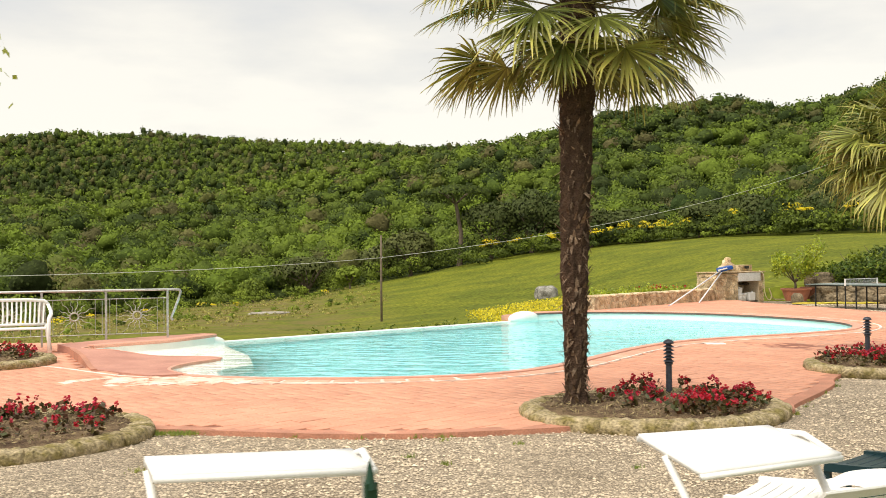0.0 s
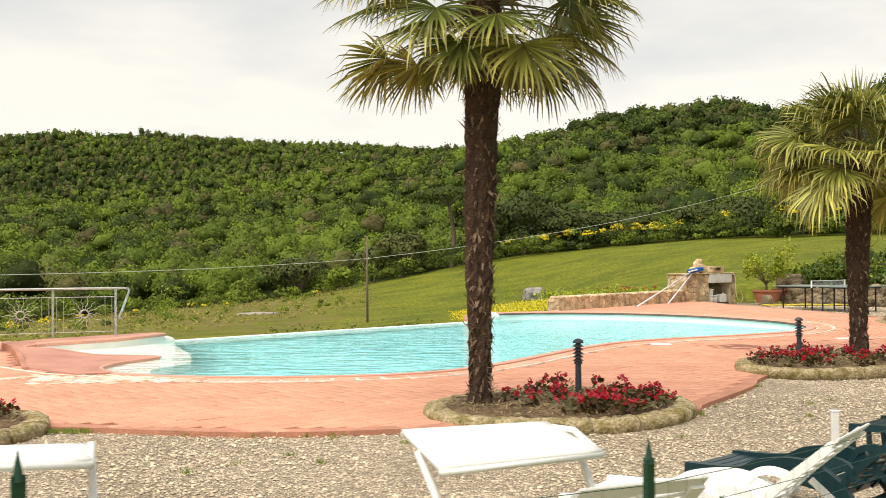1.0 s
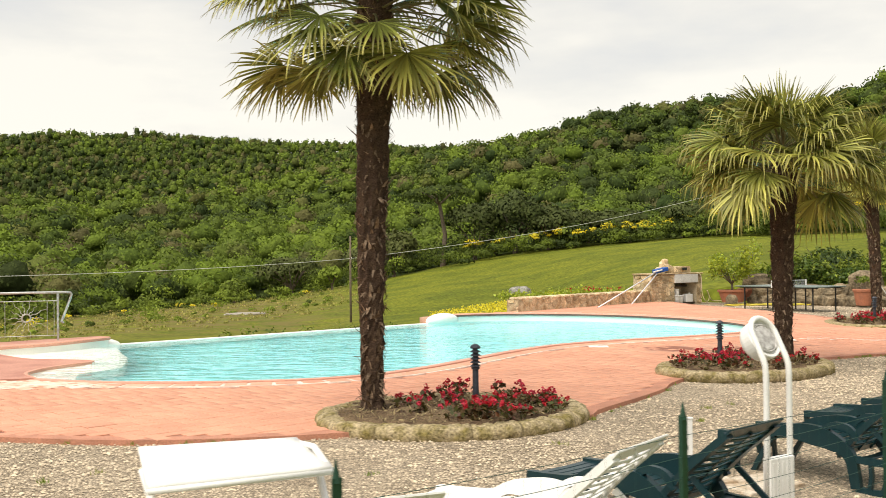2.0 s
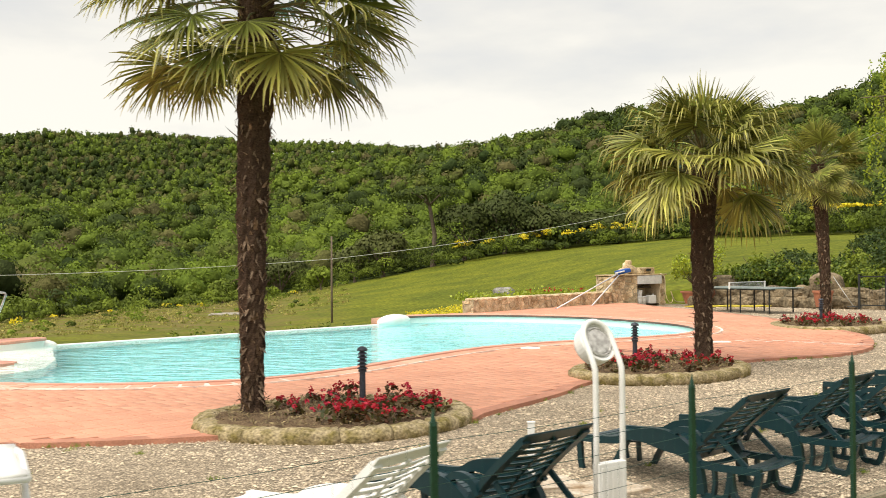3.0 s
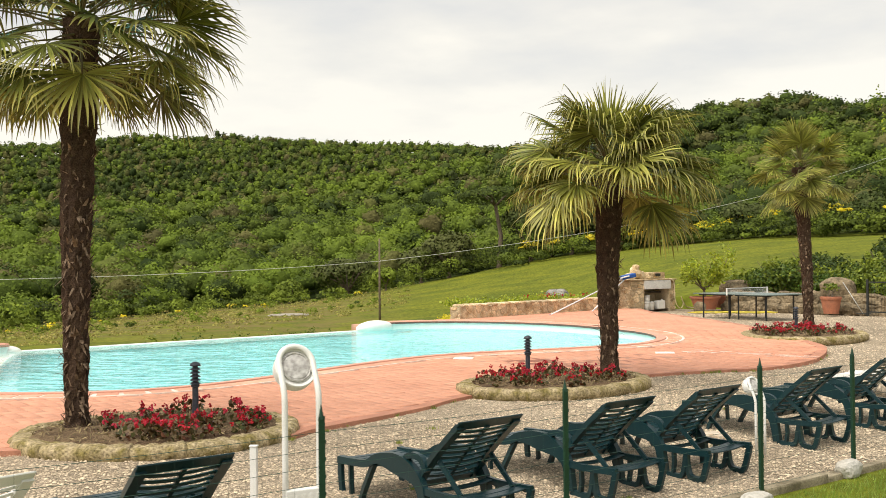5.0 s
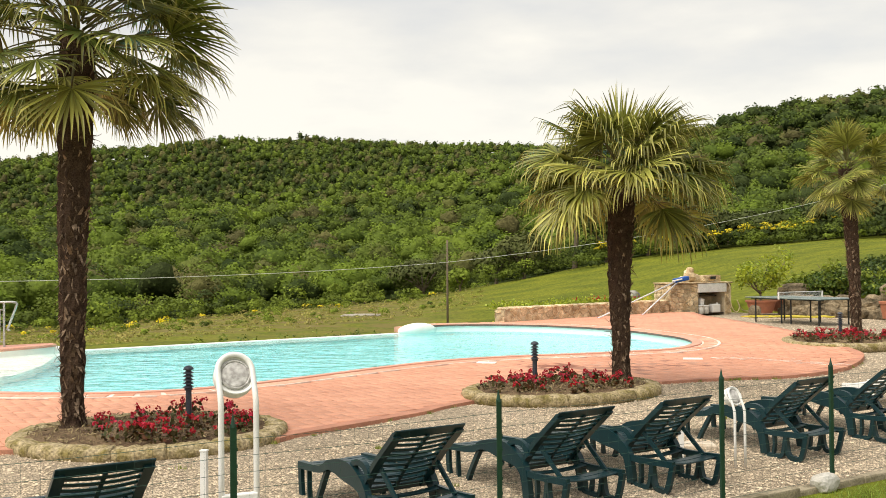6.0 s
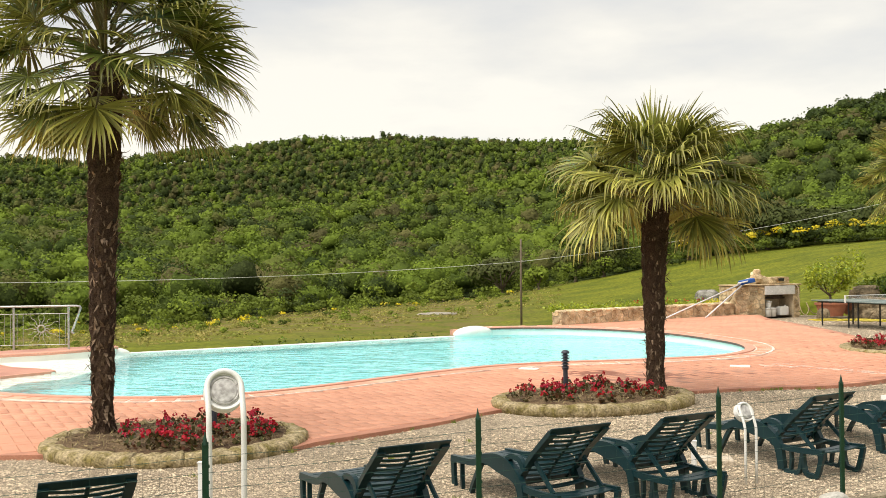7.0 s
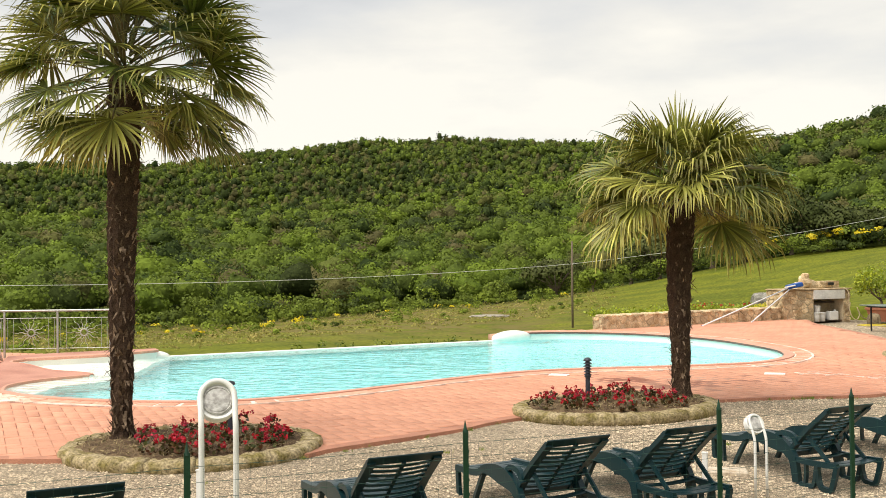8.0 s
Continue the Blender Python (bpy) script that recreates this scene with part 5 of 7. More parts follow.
def hairpin(x, y, z, turn, h, gap, r_tube, r_drum, box_h):
    """A bent tube whose loop leans back over a shallow drum with a recessed mottled face."""
    st = thing("hairpin_stand", pose(x, y, z, 0, 0, turn), "white tubular hairpin stand with a round drum head", "garden stand", "white hairpin stands")
    g, bend, lean = gap / 2, h - r_drum * 2.1, radians(28)
    up, back = math.cos(lean), math.sin(lean)
    straight = r_drum * 2.1 / up - g
    left = [(-g, 0, 0.0), (-g, 0, bend * 0.5), (-g, 0, bend * 0.93), (-g, 0.006, bend), (-g, 0.03 * up, bend + 0.05)]
    arc = [(-g * math.cos(a), back * (straight + g * math.sin(a)), bend + up * (straight + g * math.sin(a))) for a in np.linspace(0, math.pi, 15)]
    bm = bmesh.new()
    tube(bm, left + arc + [(-p[0], p[1], p[2]) for p in left[::-1]], r_tube, 12)
    part("tube", bm, m_white, st, smooth=True)
    deep, r = r_drum * 0.8, r_drum
    seat = pose(0, back * (straight - r * 0.22) + r_tube * 0.6, bend + up * (straight - r * 0.22), 90 - 28, 0, 0)
    bm = bmesh.new()
    lathe(bm, [(r * 0.55, -deep), (r * 0.85, -deep * 0.94), (r * 0.97, -deep * 0.7), (r, -deep * 0.2), (r, -0.004), (r * 0.96, 0.004), (r * 0.84, 0.0), (r * 0.80, -0.012), (r * 0.3, -0.014)], 32, seat)
    drum = part("drum", bm, m_white, st, "shallow white drum", smooth=False)
    bm = bmesh.new()
    lathe(bm, [(r * 0.74, -0.011), (r * 0.74, 0.004), (r * 0.68, 0.010), (r * 0.64, 0.002), (r * 0.58, 0.008), (r * 0.2, 0.012)], 32, seat)
    part("disc", bm, m_disc, drum, "mottled pale disc", smooth=False)
    if box_h:
        bm = bmesh.new()
        box(bm, -g - 0.004, g + 0.004, -0.034, 0.034, 0.0, box_h, 0.008)
        for k in range(5):
            xx = -g * 0.8 + k * g * 0.4
            box(bm, xx - 0.008, xx + 0.008, -0.040, -0.0345, 0.03, box_h - 0.03, 0.0)
        part("base_plate", bm, m_white, st, "white ribbed plate between the tubes")
    return st


hairpin(6.22, 6.68, -0.14, 37, 1.29, 0.245, 0.021, 0.148, 0.34)
hairpin(9.79, 10.06, -0.17, 40, 0.74, 0.125, 0.013, 0.095, 0)
for px, py, top in ((5.70, 7.20, 0.38), (9.25, 10.42, 0.14)):
    st = thing("short_post", pose(px, py, float(gravel_z(px, py)) - 0.02), "short square white plastic post", "post", "short white posts")
    bm = bmesh.new()
    hh = top - float(gravel_z(px, py)) + 0.02
    box(bm, -0.026, 0.026, -0.02, 0.02, 0, hh, 0.006)
    part("shaft", bm, m_white, st)
    bm = bmesh.new()
    box(bm, -0.03, 0.03, -0.024, 0.024, hh - 0.002, hh + 0.01, 0.003)
    part("cap", bm, m_white, st)


# ---- wire fence, kerb, stones ----
m_post = material("dark_green_coated_steel", (0.012, 0.055, 0.030), 0.45, 0.1, scale=9, amount=0.25, bump=0.05, spec=0.5)
m_wire = material("green_coated_wire", (0.03, 0.08, 0.06), 0.5, 0.2, scale=9, amount=0.2, bump=0.0)
m_marble = material("white_limestone", (0.52, 0.50, 0.45), 0.85, scale=7, amount=0.35, dark=(0.42, 0.39, 0.32), bump=0.6, bump_scale=40, fine=0.12)
fence_ob = thing("fence", pose(3.75, 3.03, -0.22), "green steel posts with thin welded wire mesh on a kerb", "fence")
fm = fence_ob.matrix_world.inverted()
for k, (x, y) in enumerate(FENCE):
    p = fm @ Vector((x, y, -0.32))
    bm = bmesh.new()
    top = 0.9 + 0.32 + (0.1 if k < 2 else 0.0)
    d = 0.017
    box(bm, -0.02, 0.02, -0.004, 0.004, 0, top - 0.06, 0.0)
    box(bm, -0.003, 0.003, 0.0042, 0.03, 0, top - 0.06, 0.0)
    bmesh.ops.create_cone(bm, cap_ends=True, segments=8, radius1=0.018, radius2=0.002, depth=0.085, matrix=Matrix.Translation((0, 0.006, top - 0.035)))
    for q in range(9):
        box(bm, 0.0205, 0.026, -0.004, 0.004, 0.2 + q * 0.1, 0.22 + q * 0.1)
    turn = 44
    bmesh.ops.transform(bm, matrix=pose(*p, 0, 0, turn), verts=bm.verts)
    part("fence_post", bm, m_post, fence_ob)
for (x0, y0), (x1, y1) in zip(FENCE[1:-1], FENCE[2:]):
    a, b = fm @ Vector((x0, y0, -0.15)), fm @ Vector((x1, y1, -0.15))
    ln = (b - a).length
    bm = bmesh.new()
    for h in range(10):
        sag = [a.lerp(b, t) + Vector((0, 0, h * 0.1 - 0.012 * math.sin(math.pi * t))) for t in (0, 0.25, 0.5, 0.75, 1)]
        tube(bm, sag, 0.0015, 4)
    for q in range(1, int(ln / 0.1)):
        p = a.lerp(b, q * 0.1 / ln)
        tube(bm, [p, p + Vector((0, 0, 0.9))], 0.0007, 3)
    part("wire_mesh", bm, m_wire, fence_ob, "thin green wire mesh")

kerb = tagged(new("kerb"), "low weathered concrete kerb under the fence", "kerb", kind="structure")
run = resample([(-1.4, -2.03), (3.75, 3.0), (10.56, 9.69), (15.2, 14.5)], 0.9)
for k, (a, b) in enumerate(zip(run, run[1:])):
    d = (b - a).normalized()
    bm = bmesh.new()
    ln = (b - a).length
    box(bm, 0.003, ln - 0.003, -0.06, 0.05, -0.3, 0.0, 0.02)
    rough(bm, 0.02, 4, k)
    bmesh.ops.transform(bm, matrix=pose(a.x, a.y, -0.185 + 0.012 * math.sin(k * 2.3), 0, 0, math.degrees(math.atan2(d.y, d.x))), verts=bm.verts)
    part("kerb_block", bm, m_concrete, kerb)


def boulder(name, x, y, z, sx, sy, sz, seed, mat, label, category="stone", turn=0, parent=None, detail=3, amount=0.22):
    bm = bmesh.new()
    bmesh.ops.create_icosphere(bm, subdivisions=detail, radius=1)
    for v in bm.verts:
        q = v.co * 1.3 + Vector((seed * 3.1, seed, -seed))
        v.co *= 1 + amount * noise.noise(q) + amount * 0.5 * noise.noise(q * 2.7) + amount * 0.2 * noise.noise(q * 7)
        v.co = Vector([math.copysign(abs(c) ** 0.68, c) for c in v.co])
    bmesh.ops.transform(bm, matrix=Matrix.Diagonal((sx, sy, sz, 1)), verts=bm.verts)
    ob = part(name, bm, mat, parent, "" if parent else label)
    ob.matrix_basis = pose(x, y, z, 0, 0, turn)
    return ob if parent else tagged(ob, label, category)


boulder("white_stone", 9.47, 8.37, -0.20, 0.15, 0.09, 0.06, 1, m_marble, "rough white limestone lump beside a fence post", turn=40)
boulder("white_stone", 10.47, 9.55, -0.18, 0.15, 0.09, 0.08, 2, m_marble, "rough white limestone lump beside a fence post", turn=50)
boulder("white_stone", 11.95, 11.1, -0.18, 0.14, 0.09, 0.08, 5, m_marble, "rough white limestone lump beside a fence post", turn=50)

m_slab = material("pale_paving_slab", (0.62, 0.55, 0.44), 0.9, scale=6, amount=0.5, dark=(0.42, 0.31, 0.20), bump=0.4, bump_scale=40, fine=0.15)
for k, (x, y, w, d, turn) in enumerate(((5.8, 7.5, 0.26, 0.2, 20), (6.24, 7.42, 0.3, 0.22, 34), (9.4, 11.0, 0.2, 0.15, 12))):
    bm = bmesh.new()
    box(bm, -w, w, -d, d, -0.03, 0.012, 0.008)
    bmesh.ops.subdivide_edges(bm, edges=bm.edges, cuts=1)
    rough(bm, 0.012, 5, k * 4)
    ob = tagged(part("paving_slab", bm, m_slab), "pale worn stone slab lying in the gravel", "slab", "stone slabs in the gravel")
    ob.matrix_world = pose(x, y, float(gravel_z(x, y)), 0, 0, turn)

# mown lawn outside the fence
rg = np.random.default_rng(21)
k = 60000
u, s = rg.uniform(0.0, 13, k), rg.uniform(0.17, 2.6, k)
x, y = 4.5 + u * 0.714 + s * 0.70, 3.79 + u * 0.70 - s * 0.714
h = rg.uniform(0.025, 0.06, k) * np.where(s < 0.35, 0.6, 1)
a = rg.uniform(0, 6.283, k)
tip = np.stack([x + rg.normal(0, 0.018, k), y + rg.normal(0, 0.018, k), -0.24 + h], -1)
wd = rg.uniform(0.002, 0.004, k)
v = np.stack([np.stack([x - wd * np.cos(a), y - wd * np.sin(a), np.full(k, -0.242)], -1), np.stack([x + wd * np.cos(a), y + wd * np.sin(a), np.full(k, -0.242)], -1), tip], 1).reshape(-1, 3)
m_lawn = foliage("lawn_grass", (0.17, 0.27, 0.03), (0.26, 0.32, 0.06), 0.6, 0.3)
lawn = arrays("lawn_grass", v, np.arange(len(v)).reshape(-1, 3), m_lawn, tint=np.repeat(rg.random(k), 3))
tagged(lawn, "short bright green mown lawn outside the fence", "grass", kind="stuff")

# weeds along the deck edge and in the gravel
wv, wt = [], []
spots = [(-1.0 + 0.02 * i, 8.6 + rg.normal(0, 0.05)) for i in range(22)]
edge_pts = resample(EDGE_LINE, 0.05)
for _ in range(70):
    q = edge_pts[rg.integers(300, len(edge_pts) - 150)]
    spots.append((q.x + rg.normal(0, 0.03), q.y - abs(rg.normal(0.03, 0.03))))
for _ in range(46):
    spots.append((rg.uniform(-1, 10), rg.uniform(5.5, 13)))
for cx, cy in spots:
    if inside(cx, cy, DECK) or fence_side(cx, cy) < 0.2:
        continue
    n_b, sz = rg.integers(10, 34), rg.uniform(0.02, 0.055)
    tone = rg.random()
    gz = float(gravel_z(cx, cy))
    for _ in range(n_b):
        a, r = rg.uniform(0, 6.283), abs(rg.normal(0, sz))
        bx, by = cx + r * math.cos(a), cy + r * math.sin(a)
        t = 0.004
        wv += [(bx - t, by, gz), (bx + t, by, gz), (bx + rg.normal(0, 0.015), by + rg.normal(0, 0.015), gz + rg.uniform(0.015, 0.05))]
        wt += [tone] * 3
weeds = arrays("weeds", np.array(wv), np.arange(len(wv)).reshape(-1, 3), m_weed, tint=np.array(wt))
tagged(weeds, "small green weeds in gravel and along the deck edge", "weeds", kind="stuff")


# ---- railing with sun motifs and the bench ----
m_steel = material("galvanised_steel", (0.50, 0.50, 0.47), 0.42, 0.6, scale=8, amount=0.3, dark=(0.33, 0.33, 0.31), bump=0.05)
m_bronzed = material("weathered_iron", (0.50, 0.48, 0.41), 0.6, 0.4, scale=12, amount=0.3, bump=0.1)


def railing():
    """Steel handrail on posts, panels of thin bars with a wavy-rayed sun in each."""
    x1, y1, x0, y0 = -3.97, 18.35, -12.2, 14.5
    ln = math.hypot(x1 - x0, y1 - y0)
    turn = math.degrees(math.atan2(y1 - y0, x1 - x0))
    ob = thing("railing", pose(x0, y0, 0.03, 0, 0, turn), "grey steel railing with wavy-rayed sun motifs", "railing")
    bm = bmesh.new()
    h = 1.02
    tube(bm, [(0, 0, h), (ln - 0.1, 0, h), (ln - 0.02, 0, h - 0.012), (ln, 0, h - 0.04), (ln - 0.05, 0, h - 0.2), (ln - 0.17, 0, h - 0.52), (ln - 0.19, 0, h - 0.56), (ln - 0.165, 0, h - 0.585), (ln - 0.14, 0, h - 0.57)], 0.024, 10)
    part("handrail", bm, m_steel, ob, smooth=True)
    step = 1.12
    posts = [ln - 0.25 - step * k for k in range(8)]
    for k, x in enumerate(posts):
        bm = bmesh.new()
        box(bm, x - 0.02, x + 0.02, -0.02, 0.02, 0.0, h - 0.02, 0.004)
        part("rail_post", bm, m_steel, ob)
    for k, (b, a) in enumerate(zip(posts, posts[1:])):
        for z in (0.2, 0.86):
            bm = bmesh.new()
            tube(bm, [(a, 0, z), (b, 0, z)], 0.008, 6)
            part("panel_rail", bm, m_steel, ob)
        for q in (0.06, 0.17, 0.83, 0.94):
            x = a + (b - a) * q
            bm = bmesh.new()
            tube(bm, [(x, 0, 0.2), (x, 0, 0.86)], 0.005, 6)
            part("panel_bar", bm, m_steel, ob)
        cx, cz = (a + b) / 2, 0.54
        bm = bmesh.new()
        ringp = [(cx + 0.075 * math.cos(t), 0, cz + 0.075 * math.sin(t)) for t in np.linspace(0, 2 * math.pi, 21)]
        tube(bm, ringp, 0.016, 6)
        motif = part("sun_motif", bm, m_bronzed, ob, "sun with wavy rays")
        for r in range(14):
            bm = bmesh.new()
            t = 2 * math.pi * r / 14
            d, nrm = Vector((math.cos(t), 0, math.sin(t))), Vector((-math.sin(t), 0, math.cos(t)))
            ray = 0.40 if r % 2 else 0.30
            tube(bm, [Vector((cx, 0, cz)) + d * (0.08 + (ray - 0.08) * s / 6) + nrm * 0.016 * math.sin(s * 1.9) for s in range(7)], [0.009 - 0.001 * s for s in range(7)], 6)
            part("ray", bm, m_bronzed, motif)
    return ob


railing()


def bench(x, y, z, turn):
    ob = thing("bench", pose(x, y, z, 0, 0, turn), "white moulded plastic bench with slatted back", "bench")
    bm = bmesh.new()
    for k in range(5):
        box(bm, -0.72, 0.72, -0.02 - 0.09 * k, 0.055 - 0.09 * k, 0.40, 0.425, 0.008)
    part("seat", bm, m_white, ob)
    bm = bmesh.new()
    tube(bm, [(-0.76, 0.16, 0.80), (-0.68, 0.17, 0.88), (-0.4, 0.18, 0.90), (0.4, 0.18, 0.90), (0.68, 0.17, 0.88), (0.76, 0.16, 0.80)], 0.03, 8)
    tube(bm, [(-0.7, 0.1, 0.47), (0.7, 0.1, 0.47)], 0.025, 8)
    back = part("back_frame", bm, m_white, ob, smooth=True)
    for k in range(19):
        xx = -0.66 + k * 1.32 / 18
        bm = bmesh.new()
        strip_pts = [(xx, 0.1, 0.47), (xx + 0.01 * math.copysign(1, xx), 0.13, 0.68), (xx * 1.03, 0.175, 0.88)]
        tube(bm, strip_pts, 0.017, 6, flat=0.45)
        part("back_slat", bm, m_white, back)
    for s in (-1, 1):
        bm = bmesh.new()
        tube(bm, [(s * 0.74, 0.16, 0.82), (s * 0.79, 0.05, 0.70), (s * 0.80, -0.2, 0.66), (s * 0.79, -0.40, 0.64), (s * 0.77, -0.46, 0.58), (s * 0.76, -0.45, 0.3), (s * 0.78, -0.47, 0.0)], 0.034, 8, flat=0.7)
        part("arm", bm, m_white, ob, smooth=True)
        bm = bmesh.new()
        tube(bm, [(s * 0.70, 0.1, 0.47), (s * 0.74, 0.17, 0.25), (s * 0.78, 0.22, 0.0)], 0.034, 8, flat=0.7)
        part("back_leg", bm, m_white, ob, smooth=True)
    return ob


bench(-6.46, 16.3, 0.03, 24)

# ---- stone wall, barbecue and what stands by them ----
m_stone = material("tan_rubble_stone", (0.66, 0.53, 0.34), 0.95, scale=5, amount=0.55, dark=(0.42, 0.295, 0.16), bump=0.8, bump_scale=35, fine=0.22, object_random=0.32, spec=0.15)
m_mortar = material("sandy_mortar", (0.66, 0.54, 0.36), 0.98, scale=6, amount=0.3, bump=0.6, bump_scale=50, fine=0.15)
m_plaster = material("grey_white_render", (0.72, 0.71, 0.67), 0.85, scale=5, amount=0.3, dark=(0.52, 0.51, 0.48), bump=0.2)
m_soot = material("sooty_brick", (0.10, 0.075, 0.055), 0.95, scale=5, amount=0.4, bump=0.4)
m_pot = material("terracotta_pot", (0.42, 0.16, 0.085), 0.85, scale=6, amount=0.35, dark=(0.30, 0.13, 0.08), bump=0.2)
m_rock = material("grey_tan_rock", (0.27, 0.21, 0.13), 0.95, scale=3.5, amount=0.6, dark=(0.12, 0.095, 0.06), bump=0.9, bump_scale=18, fine=0.25, spec=0.15)
m_blue = material("blue_mesh", (0.015, 0.085, 0.34), 0.5, scale=20, amount=0.2, bump=0.1)
m_alu = material("white_pole", (0.78, 0.78, 0.78), 0.4, 0.1, scale=5, amount=0.15, bump=0.0)
m_board = material("dark_table_top", (0.12, 0.17, 0.155), 0.35, scale=3, amount=0.2, bump=0.03, spec=0.5)
m_dark = material("dark_painted_steel", (0.03, 0.032, 0.03), 0.5, 0.2, scale=9, amount=0.2, bump=0.05)
m_hose = material("yellow_hose", (0.62, 0.50, 0.05), 0.5, scale=9, amount=0.2, bump=0.0)


def clip_cell(cell, p, q):
    """Keeps the part of a convex cell that is nearer to p than to q."""
    mid, d = (p + q) / 2, q - p
    res = []
    for a, b in zip(cell, cell[1:] + cell[:1]):
        ga, gb = (a - mid).dot(d), (b - mid).dot(d)
        if ga <= 0:
            res.append(a)
        if (ga < 0) != (gb < 0) and abs(ga - gb) > 1e-9:
            res.append(a.lerp(b, ga / (ga - gb)))
    return res


def stone_face(parent, m, length, height, seed, size=(0.16, 0.36), rows=(0.11, 0.19), depth=0.014):
    """Random rubble on a face in the local x-z plane, standing proud towards -y."""
    rr = random.Random(seed)
    h0, w0 = sum(rows) / 2, sum(size) / 2
    count = max(1, round(height / h0))
    pts = []
    for r in range(count):
        x = -rr.random() * w0
        while x < length + w0:
            step = rr.uniform(*size)
            pts.append(Vector((x + step / 2, (r + 0.5 + rr.uniform(-0.42, 0.42)) * height / count)))
            x += step
    for p in pts:
        cell = [Vector(c) for c in ((0, 0), (length, 0), (length, height), (0, height))]
        for q in pts:
            if q is not p and (q - p).length < 1.2 and cell:
                cell = clip_cell(cell, p, q)
        if len(cell) < 3:
            continue
        c = sum(cell, Vector((0, 0))) / len(cell)
        if min((v - c).length for v in cell) < 0.03:
            continue
        gap, d = rr.uniform(0.004, 0.022), depth * rr.uniform(0.1, 0.7)
        ring = []
        for a, b in zip(cell, cell[1:] + cell[:1]):
            if (b - a).length < 0.02:
                continue
            for f in (0.22, 0.78):
                v = a.lerp(b, f)
                ring.append(v - (v - c).normalized() * gap * rr.uniform(0.7, 1.5))
        if len(ring) < 6:
            continue
        bm = bmesh.new()
        n = len(ring)
        back = [bm.verts.new((v.x, 0.010, v.y)) for v in ring]
        front = [bm.verts.new((c.x + (v.x - c.x) * 0.96, -d * rr.uniform(0.55, 0.85), c.y + (v.y - c.y) * 0.95)) for v in ring]
        tip = bm.verts.new((c.x, -d, c.y))
        for k in range(n):
            bm.faces.new((back[k], back[(k + 1) % n], front[(k + 1) % n], front[k]))
            bm.faces.new((front[k], front[(k + 1) % n], tip))
        bmesh.ops.recalc_face_normals(bm, faces=bm.faces)
        bmesh.ops.transform(bm, matrix=m, verts=bm.verts)
        part("stone", bm, m_stone, parent)


def low_wall():
    x0, y0, x1, y1 = 4.72, 27.38, 9.15, 32.95
    ln, turn = math.hypot(x1 - x0, y1 - y0), math.degrees(math.atan2(y1 - y0, x1 - x0))
    ob = thing("stone_wall", pose(x0, y0, 0.03, 0, 0, turn), "low tan rubble wall retaining a planted bed", "wall")
    bm = bmesh.new()
    box(bm, 0.02, ln, 0.012, 0.40, -0.1, 0.43, 0.02)
    rough(bm, 0.02, 3)
    part("core", bm, m_mortar, ob)
    stone_face(ob, pose(0, 0, 0), ln, 0.45, 5, (0.16, 0.46), (0.15, 0.16))
    stone_face(ob, pose(0, 0.4, 0, 0, 0, -90), 0.4, 0.45, 6)
    rr = random.Random(4)
    x = 0.0
    while x < ln - 0.1:
        w = rr.uniform(0.22, 0.42)
        boulder("cap_stone", x + w / 2, 0.17, 0.455, w * 0.5, 0.2, 0.05, rr.random() * 50, m_stone, "", parent=ob, detail=2, amount=0.16)
        x += w
    return ob


low_wall()


